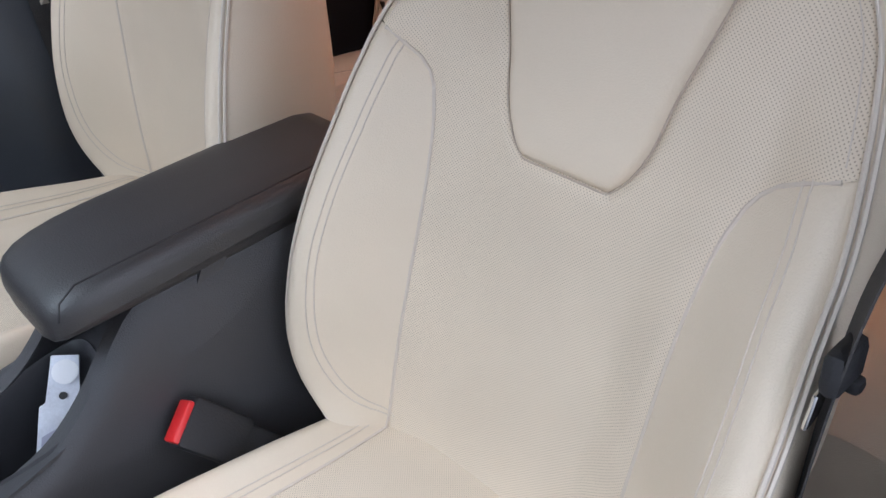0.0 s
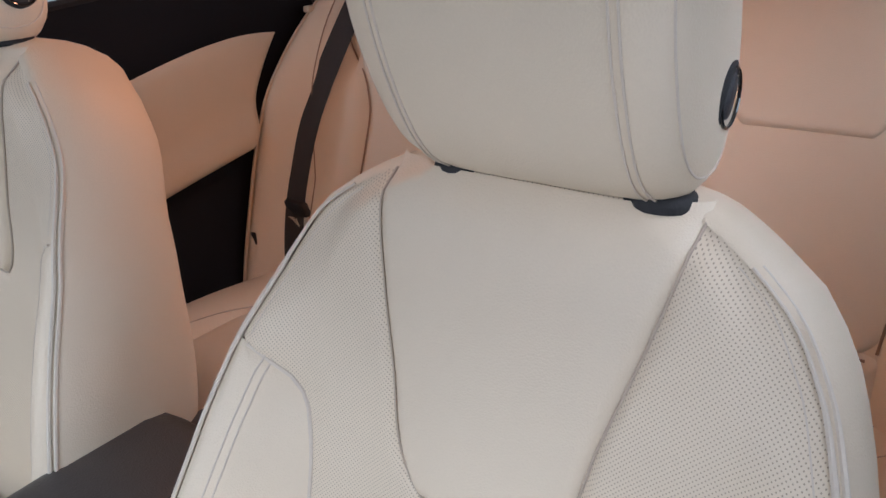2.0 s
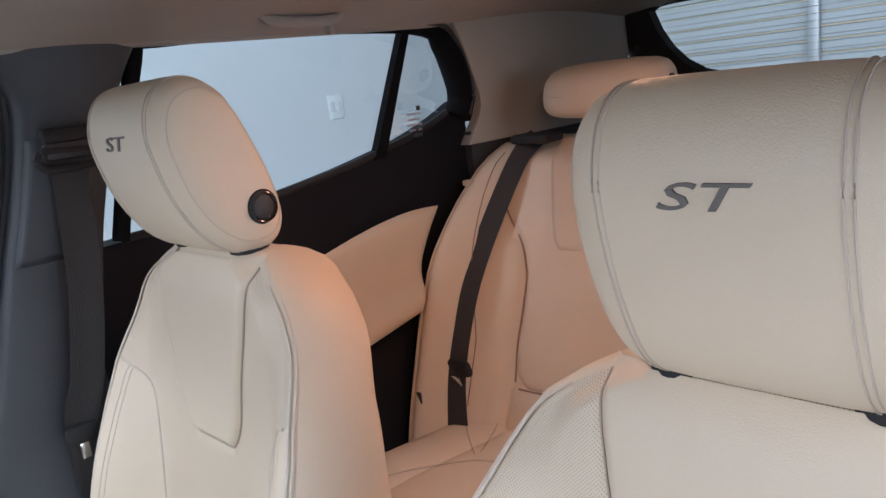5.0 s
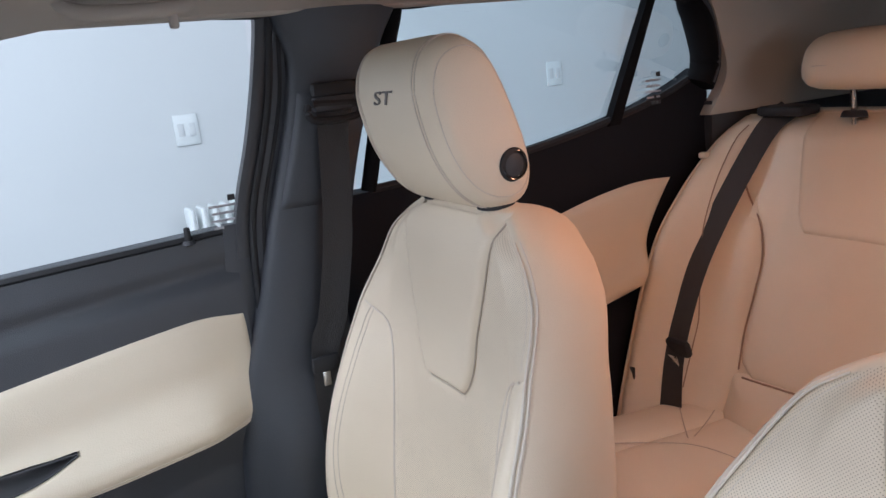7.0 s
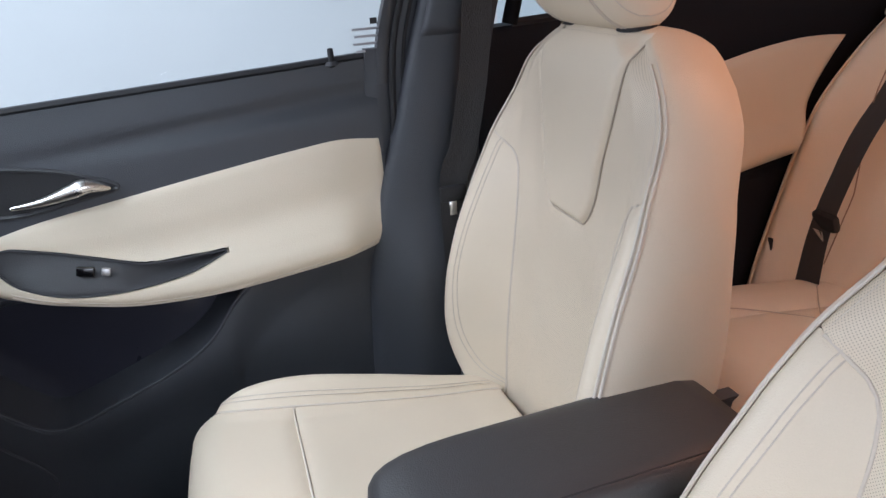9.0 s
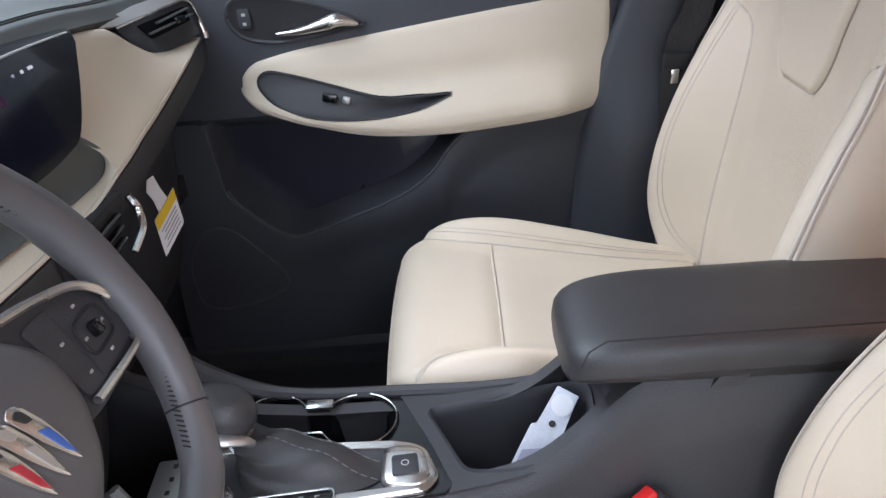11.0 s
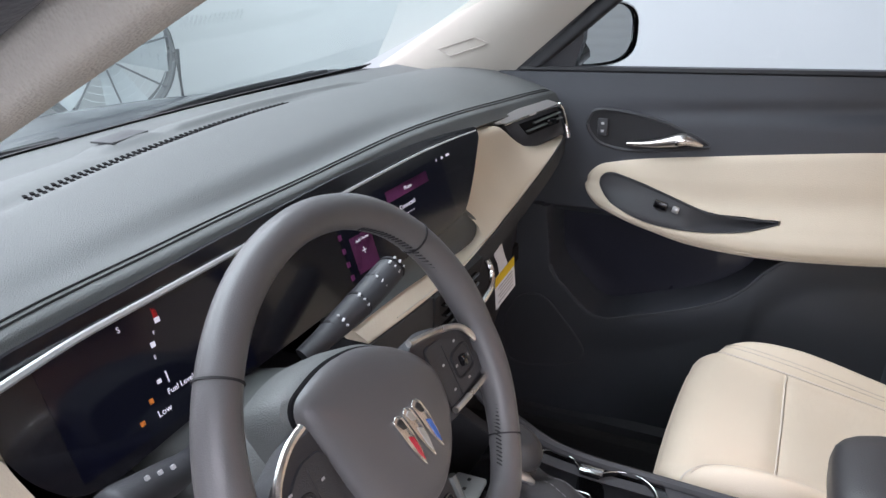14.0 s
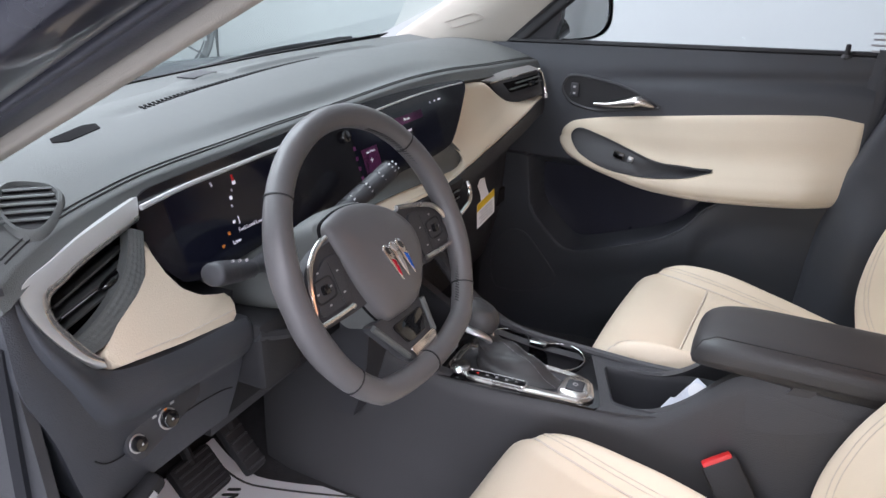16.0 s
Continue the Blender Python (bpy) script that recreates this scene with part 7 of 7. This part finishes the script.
MS = frame_axes((-0.0555, 0.694, 0.611), (-0.11, 0.99, 0), (-0.99, -0.11, 0))
strip = part("mode_strip", plate(round_poly([(-0.052, -0.008), (0.052, -0.008), (0.052, 0.008), (-0.052, 0.008)], 0.007, 4), MS, 0.005, 0.001), gloss_black, console, "black gear display strip")
for i, w in enumerate(("P", "R", "N", "D", "L")):
    part("gear_letter", letters(w, 0.0075, MS @ Matrix.Translation((0.036 - i * 0.018, 0, 0.0030)) @ Matrix.Rotation(radians(90), 4, "Z"), 0.0002), ui_red if i == 0 else white_print, strip, smooth=False)
part("strip_edge", tube([MS @ Vector((x, y, 0.0015)) for x, y in round_poly([(-0.054, -0.010), (0.054, -0.010), (0.054, 0.010), (-0.054, 0.010)], 0.008, 4)], 0.0016, 6, True), chrome, strip)
row = part("switch_strip", box(-0.030, 0.825, 0.612, 0.085, 0.046, 0.010, 0.004, m=pose(0, 0, 0, 0, 0, 4)), silver, console, "satin row of switches ahead of the lever")
for i in range(4):
    part("switch_mark", box(-0.060 + i * 0.020, 0.823 + i * 0.0014, 0.6173, 0.006, 0.005, 0.0006, 0), ink_black, row)
part("frame_horn", loft([[(-0.045 + 0.022 * k * math.cos(q), 0.770 + 0.020 * k * math.sin(q), z) for q in (math.tau * i / 20 for i in range(20))] for k, z in ((1.0, 0.606), (0.9, 0.6105), (0.6, 0.6125), (0.2, 0.613))]), chrome, console)

# Open tray behind the plate.
tray_in = round_poly([(0.090, 0.542), (-0.014, 0.497), (-0.022, 0.44), (-0.018, 0.350), (0.100, 0.342), (0.106, 0.40)], [0.014, 0.014, 0.03, 0.022, 0.022, 0.03], 6)
tray_out = [(0.120, 0.577), (0.03, 0.5365), (-0.030, 0.513), (-0.0445, 0.516), (-0.036, 0.47), (-0.030, 0.42), (-0.030, 0.30), (0.13, 0.30), (0.13, 0.42), (0.126, 0.52)]
tray_z = lambda x, y: 0.603 + 0.022 * sstep(0.50, 0.33, y)
part("tray_surround", holed(tray_out, tray_in, tray_z), console_skin, console, "charcoal skin round the tray", smooth=False)
tc = (0.038, 0.44)
rings = [[(tc[0] + (x - tc[0]) * k, tc[1] + (y - tc[1]) * k, tray_z(x, y) + dz if dz > -0.05 else 0.603 + dz) for x, y in tray_in] for k, dz in ((1.04, 0.000), (1.02, 0.004), (0.985, 0.001), (0.96, -0.012), (0.93, -0.06), (0.90, -0.108), (0.84, -0.113), (0.3, -0.113))]
part("open_tray", loft(rings, caps="end"), plastic, console, "deep dark open tray")
part("support_box", box(0.045, 0.150, 0.55, 0.165, 0.32, 0.34, 0.02), console_skin, console, "box under the armrest")
part("tray_back", slab(lambda s, t: (-0.032 + 0.155 * s, 0.335 - 0.10 * t ** 0.7, 0.62 + 0.115 * t), 10, 12, (0, -0.03, 0)), console_skin, console)
part("armrest_hinge", box(0.045, 0.02, 0.70, 0.14, 0.05, 0.08, 0.015), console_skin, console)
LAYOUT = TURNED
# Padded lid.
lid = []
N = 44
for y, k, dz in ((-0.005, 0.80, -0.010), (0.005, 0.93, -0.004), (0.03, 1.0, 0.0), (0.12, 1.0, 0.0), (0.22, 1.0, 0.0), (0.30, 1.0, 0.0), (0.330, 0.99, -0.001), (0.357, 0.965, -0.003), (0.377, 0.925, -0.006), (0.391, 0.86, -0.010), (0.3995, 0.76, -0.014), (0.404, 0.58, -0.017)):
    ring = []
    w, h = 0.082 * k, 0.036 * (k ** 0.8)
    for i in range(N):
        a = math.tau * i / N
        cs, sn = math.cos(a), math.sin(a)
        x = w * math.copysign(abs(cs) ** 0.42, cs)
        z = h * math.copysign(abs(sn) ** 0.55, sn)
        ring.append((0.022 + x + (0.006 if sn < 0 else 0) * -cs, y, 0.757 + z + dz + 0.012 * (0.2 - y) * 0 - (0.012 * (y / 0.4) if sn < 0 else 0) * -1))
    lid.append(ring)
arm = part("armrest_lid", loft(lid), dark_leather, console, "padded black leather armrest lid")
for xo in (-0.048,):
    part("stitching", tube([(xo, 0.02 + i * 0.0120, 0.7935) for i in range(30)] + [(xo - 0.006, 0.387, 0.786), (xo - 0.012, 0.395, 0.772)], 0.0010, 5), rubber, arm)
part("lid_gap", box(0.035, 0.185, 0.728, 0.10, 0.34, 0.012, 0.004), rubber, console)
# Gear lever with its leather gaiter.
LAYOUT = Matrix.Identity(4)
lever = thing("gear_lever", (0.0, 0.70, 0.605), "black leather gear lever with chrome collar and gaiter", "gear lever")
rings = []
for t in [i / 14 for i in range(15)]:
    p = Vector((-0.010, 0.672, 0.604)).lerp(Vector((0.018, 0.748, 0.646)), t)
    rx, ry = 0.040 - 0.022 * t ** 0.8, 0.084 - 0.066 * t ** 0.85
    hump = 0.012 * math.sin(math.pi * t)
    rings.append([p + Vector((rx * math.cos(a) * (1 + 0.06 * math.sin(3 * a + 9 * t)), ry * math.sin(a), hump * max(0.0, -math.sin(a)) + 0.003 * math.sin(14 * t + 2 * a))) for a in (math.tau * i / 32 for i in range(32))])
part("gaiter", loft(rings), dark_leather, lever, "folded leather gaiter with pale stitching")
for k in (22, 26):
    for i in range(13):
        part("stitch", tube([Vector(rings[i][k]).lerp(Vector(rings[i + 1][k]), 0.15) + Vector((0, -0.0006, 0.0010)), Vector(rings[i][k]).lerp(Vector(rings[i + 1][k]), 0.8) + Vector((0, -0.0006, 0.0010))], 0.00045, 5), grey_stitch, lever)
part("collar", tube(spline([(0.020, 0.750, 0.640), (0.019, 0.756, 0.654), (0.016, 0.760, 0.668)], 4), [0.016, 0.0165, 0.017, 0.018, 0.0195, 0.0215, 0.024, 0.027, 0.030], 22), chrome, lever, "flared chrome collar")
knob = []
for z, k in ((0.664, 0.80), (0.670, 0.98), (0.682, 1.06), (0.694, 1.0), (0.704, 0.84), (0.710, 0.62), (0.713, 0.30)):
    knob.append([(0.014 + 0.029 * k * math.cos(a), 0.764 + 0.036 * k * math.sin(a), z + 0.005 * math.sin(a)) for a in (math.tau * i / 32 for i in range(32))])
part("knob", loft(knob), dark_leather, lever, "rounded black leather knob")
part("release_button", tube(spline([(-0.018, 0.778, 0.672), (-0.016, 0.758, 0.668), (-0.008, 0.742, 0.658), (0.004, 0.736, 0.642)], 4), [0.007, 0.009, 0.010, 0.010, 0.0105, 0.0105, 0.010, 0.010, 0.010, 0.009, 0.009, 0.008, 0.006], 12, flat=0.6), silver, lever, "satin release trigger")

# Key pouch standing in the tray.
key = thing("key_bag", (0.05, 0.41, 0.50), "clear plastic bag with a white tag standing in the tray", "bag")
K1, K0 = Vector((0.074, 0.378, 0.616)), Vector((0.012, 0.436, 0.520))
KB = frame_axes(K1, (-0.42, -0.85, -0.30), K1 - K0)
bag_out = [(-0.014, 0.018), (0.015, 0.018), (0.016, -0.034), (0.022, -0.037), (0.024, -0.130), (-0.024, -0.130), (-0.023, -0.037), (-0.016, -0.034)]
part("bag", plate(round_poly(bag_out, 0.002, 2), KB, 0.004, 0.001), poly, key, "milky clear pouch")
part("white_disc", disc((KB @ Matrix.Translation((0.001, 0.0, 0.003))).translation, KB.to_3x3() @ Vector((0, 0, 1)), 0.0135, 0.003, 24), paper, key)
part("hole", disc((KB @ Matrix.Translation((0, -0.026, 0.0025))).translation, KB.to_3x3() @ Vector((0, 0, 1)), 0.0042, 0.002, 14), ink_black, key)
part("slip", plate([(-0.019, -0.118), (0.019, -0.118), (0.017, -0.075), (0.004, -0.056), (-0.019, -0.070)], KB @ Matrix.Translation((0, 0, 0.0026)), 0.0006), mat("lilac_print", (0.36, 0.36, 0.46), 0.6), key)
LAYOUT = TURNED
# Belt buckles between the seats and the console.
LAYOUT = Matrix.Identity(4)
for bx, by, bz, lean in ((-0.072, 0.292, 0.560, 24), (0.155, 0.25, 0.63, 0)):
    bk = thing("belt_buckle", (bx, by, bz - 0.05), "black belt buckle with a red release button", "buckle", "belt buckles")
    BK = Matrix.Translation((bx, by, bz)) @ pose(0, 0, 0, -30, lean, 14)
    part("housing", box(0, 0, 0, 0.028, 0.056, 0.082, 0.006, m=BK), rubber, bk)
    part("red_button", box(0, 0, 0, 0.021, 0.046, 0.014, 0.003, m=BK @ Matrix.Translation((0, 0.002, 0.040))), red, bk, "red push button")
    part("stalk", box(0, 0, 0, 0.016, 0.034, 0.10, 0.006, m=BK @ Matrix.Translation((0, -0.006, -0.080))), rubber, bk)
LAYOUT = TURNED

# ---- footwell ----
def mat_right(y):
    return -0.050 - 0.135 * sstep(0.84, 1.28, y) ** 0.8


def mat_z(x, y):
    return 0.288 + 0.006 * math.sin(9 * x + 4 * y) * math.sin(7 * y) + 0.004 * math.sin(23 * x - 5 * y) + 0.22 * sstep(1.18, 1.5, y)


mat_l = part("paper_mat", slab(lambda s, t: ((lambda y: (-0.66 + (mat_right(y) + 0.66) * s, y, mat_z(-0.66 + (mat_right(y) + 0.66) * s, y)))(0.60 + 0.70 * t)), 40, 40, (0, 0, -0.002)), paper, None, "white protective paper mat on the driver's floor", category="floor mat")
part("printed_word", letters("IN", 0.062, pose(-0.262, 1.205, mat_z(-0.262, 1.205) + 0.004, 2, 0, 205), 0.0010), ink_black, mat_l)
part("printed_border", tube([(mat_right(y) - 0.030, y, mat_z(mat_right(y) - 0.030, y) + 0.001) for y in (0.70 + i * 0.018 for i in range(33))], 0.0028, 4), ink_black, mat_l)
part("floor_mat", box(0.38, 0.86, 0.285, 0.46, 0.52, 0.012, 0.005), mat("ribbed_black_mat", (0.010, 0.010, 0.011), 0.85, grain=1.0, grain_size=200, var=0.4), None, "black carpet mat on the passenger's floor", category="floor mat")
for px, w, h, nm in ((-0.365, 0.095, 0.085, "brake_pedal"), (-0.262, 0.050, 0.12, "throttle_pedal")):
    pd = thing(nm, (px, 1.16, 0.46), "ribbed black rubber pedal on its arm", "pedal", "pedals")
    PM = Matrix.Translation((px, 1.15, 0.455)) @ pose(0, 0, 0, -40, 0, 0)
    part("pad", box(0, 0, 0, w, 0.022, h, 0.008, m=PM), rubber, pd)
    for k in range(6):
        part("rib", box(0, 0, 0, w * 0.82, 0.006, 0.004, 0.001, m=PM @ Matrix.Translation((0, -0.012, -h * 0.4 + k * h * 0.16))), plastic, pd)
    part("arm", tube([(px, 1.165, 0.48), (px, 1.26, 0.68)], 0.010, 8), rubber, pd)
LAYOUT = Matrix.Identity(4)

# ---- showroom round the car ----
def wall(name, lo, hi, label, material=wall_paint, category="wall"):
    bm = bmesh.new()
    bmesh.ops.create_cube(bm, size=1, matrix=Matrix.Translation((Vector(lo) + Vector(hi)) / 2) @ Matrix.Diagonal((*(Vector(hi) - Vector(lo)), 1)))
    return part(name, bm, material, None, label, smooth=False, category=category, kind="structure")


wall("ground", (-7.2, -7.2, -0.1), (4.2, 7.2, 0.0), "grey sealed showroom floor", floor_paint, "floor")
wall("wall_east", (3.8, -7.0, 0), (4.0, 7.0, 4.2), "plain white painted wall beside the car")
wall("wall_north", (-7.0, 6.8, 0), (3.8, 7.0, 4.2), "plain white wall ahead of the car")
wall("wall_west", (-7.0, -7.0, 0), (-6.8, 6.8, 4.2), "plain white wall beyond the open door")
wall("ceiling", (-7.0, -7.0, 4.2), (4.0, 7.0, 4.3), "white showroom ceiling", wall_paint, "ceiling")
# Sectional garage door behind the car: ribbed panels and a steel post.
gd = thing("garage_door", (0, -6.0, 0), "white ribbed sectional garage door behind the car", "garage door", kind="structure")
for k in range(40):
    part("panel_rib", box(-1.5, -6.0, 0.05 + k * 0.105, 10.5, 0.05, 0.098, 0.012, 1), wall_paint, gd)
part("door_post", box(1.55, -5.93, 2.0, 0.09, 0.06, 4.0, 0.01), silver, gd)
part("door_latch", box(1.75, -5.90, 1.75, 0.10, 0.04, 0.14, 0.01), steel, gd)

for y, z in ((-2.884, 1.224), (-0.31, 1.158)):
    sw = thing("switch_plate", (3.79, y, z), "white wall switch plate", "switch", "wall switches")
    part("cover", box(3.795, y, z, 0.012, 0.13, 0.17, 0.004), white_metal, sw)
    for dy in (-0.03, 0.03):
        part("rocker", box(3.788, y + dy, z, 0.006, 0.035, 0.07, 0.003), wall_paint, sw)
# Oil-filled radiator against the wall.
rad_ob = thing("oil_radiator", (3.55, -0.45, 0), "white oil-filled radiator with vertical fins", "radiator")
for k in range(8):
    y = -0.20 - k * 0.062
    part("fin", box(3.55, y, 0.45, 0.16, 0.030, 0.62, 0.014), white_metal, rad_ob)
part("tube_link", box(3.55, -0.48, 0.60, 0.05, 0.52, 0.05, 0.02), white_metal, rad_ob)
part("control_box", box(3.55, -0.805, 0.42, 0.14, 0.07, 0.50, 0.015), white_metal, rad_ob)
part("control_panel", box(3.467, -0.60, 0.60, 0.008, 0.05, 0.07, 0.004), ink_black, rad_ob)
for y in (-0.30, -0.72):
    part("foot", box(3.55, y, 0.06, 0.26, 0.04, 0.03, 0.008), rubber, rad_ob)
    for dx in (-0.11, 0.11):
        part("castor", disc((3.55 + dx, y, 0.026), (0, 1, 0), 0.026, 0.02, 14), rubber, rad_ob)

# Drum fan ahead of the car.
fan = thing("drum_fan", (2.26, 4.2, 0), "grey industrial drum fan on a tube stand", "fan")
fc, fx = Vector((2.26, 4.2, 0.787)), Vector((-0.62, -0.76, -0.10)).normalized()
FM = frame_axes(fc, Vector((0, 0, 1)).cross(fx), (0, 0, 1))
R = 0.39
fan_pale = mat("pale_fan_metal", (0.52, 0.57, 0.58), 0.5)
fan_dark = mat("dark_fan_metal", (0.10, 0.11, 0.115), 0.6)
for dz in (-0.14, 0.14):
    part("drum_ring", tube([FM @ Vector((R * math.cos(a), R * math.sin(a), dz)) for a in (math.tau * i / 48 for i in range(48))], 0.014, 8, True), fan_dark, fan)
part("drum", loft([[FM @ Vector((R * math.cos(a), R * math.sin(a), dz)) for a in (math.tau * i / 48 for i in range(48))] for dz in (-0.14, 0.14)], caps=False), fan_dark, fan)
for k in range(7):
    r = 0.08 + k * 0.045
    part("guard_ring", tube([FM @ Vector((r * math.cos(a), r * math.sin(a), 0.15)) for a in (math.tau * i / 40 for i in range(40))], 0.0016, 5, True), fan_pale, fan)
for k in range(8):
    a = math.tau * (k + 0.3) / 8
    part("guard_spoke", tube([FM @ Vector((0.07 * math.cos(a), 0.07 * math.sin(a), 0.152)), FM @ Vector((R * math.cos(a), R * math.sin(a), 0.145))], 0.0065, 6), fan_dark, fan)
for k in range(5):
    a = math.tau * k / 5
    bl = grid(lambda s, t: FM @ (Matrix.Rotation(a, 4, "Z") @ Vector((0.06 + 0.30 * t, (s - 0.5) * (0.10 + 0.16 * t), 0.06 * (s - 0.5) + 0.02 * t))), 6, 6)
    part("blade", bl, fan_pale, fan, "broad pale blade")
part("hub", disc(fc + fx * 0.155, fx, 0.075, 0.03, 28, 0.06, bevel=0.006), fan_pale, fan)
part("hub_cap", disc(fc + fx * 0.172, fx, 0.045, 0.012, 24, 0.04, bevel=0.003), fan_dark, fan)
for sg in (-1, 1):
    side = FM.to_3x3() @ Vector((sg, 0, 0))
    part("stand_leg", tube([fc + side * (R + 0.03), fc + side * (R + 0.03) + Vector((0, 0, -0.45)), fc + side * (R + 0.02) + fx * 0.28 + Vector((0, 0, -0.75))], 0.018, 8), fan_dark, fan)
    part("stand_leg", tube([fc + side * (R + 0.03) + Vector((0, 0, -0.45)), fc + side * (R + 0.02) - fx * 0.28 + Vector((0, 0, -0.75))], 0.018, 8), fan_dark, fan)

# Paper stickers on the panes: plain bars of print.
for px, py, pz in ((0.7005, -0.155, 1.175), (0.704, -0.735, 1.245), (0.742, 0.205, 1.135)):
    stk = thing("window_sticker", (px, py, pz), "small printed sticker on the window pane", "sticker", "window stickers")
    for k in range(4):
        part("text_bar", box(px, py, pz - 0.012 * k + 0.018, 0.001, 0.045 - 0.006 * (k % 2), 0.004, 0), ink, stk)
    part("mark", box(px, py - 0.016, pz + 0.030, 0.001, 0.012, 0.010, 0), ink_black, stk)
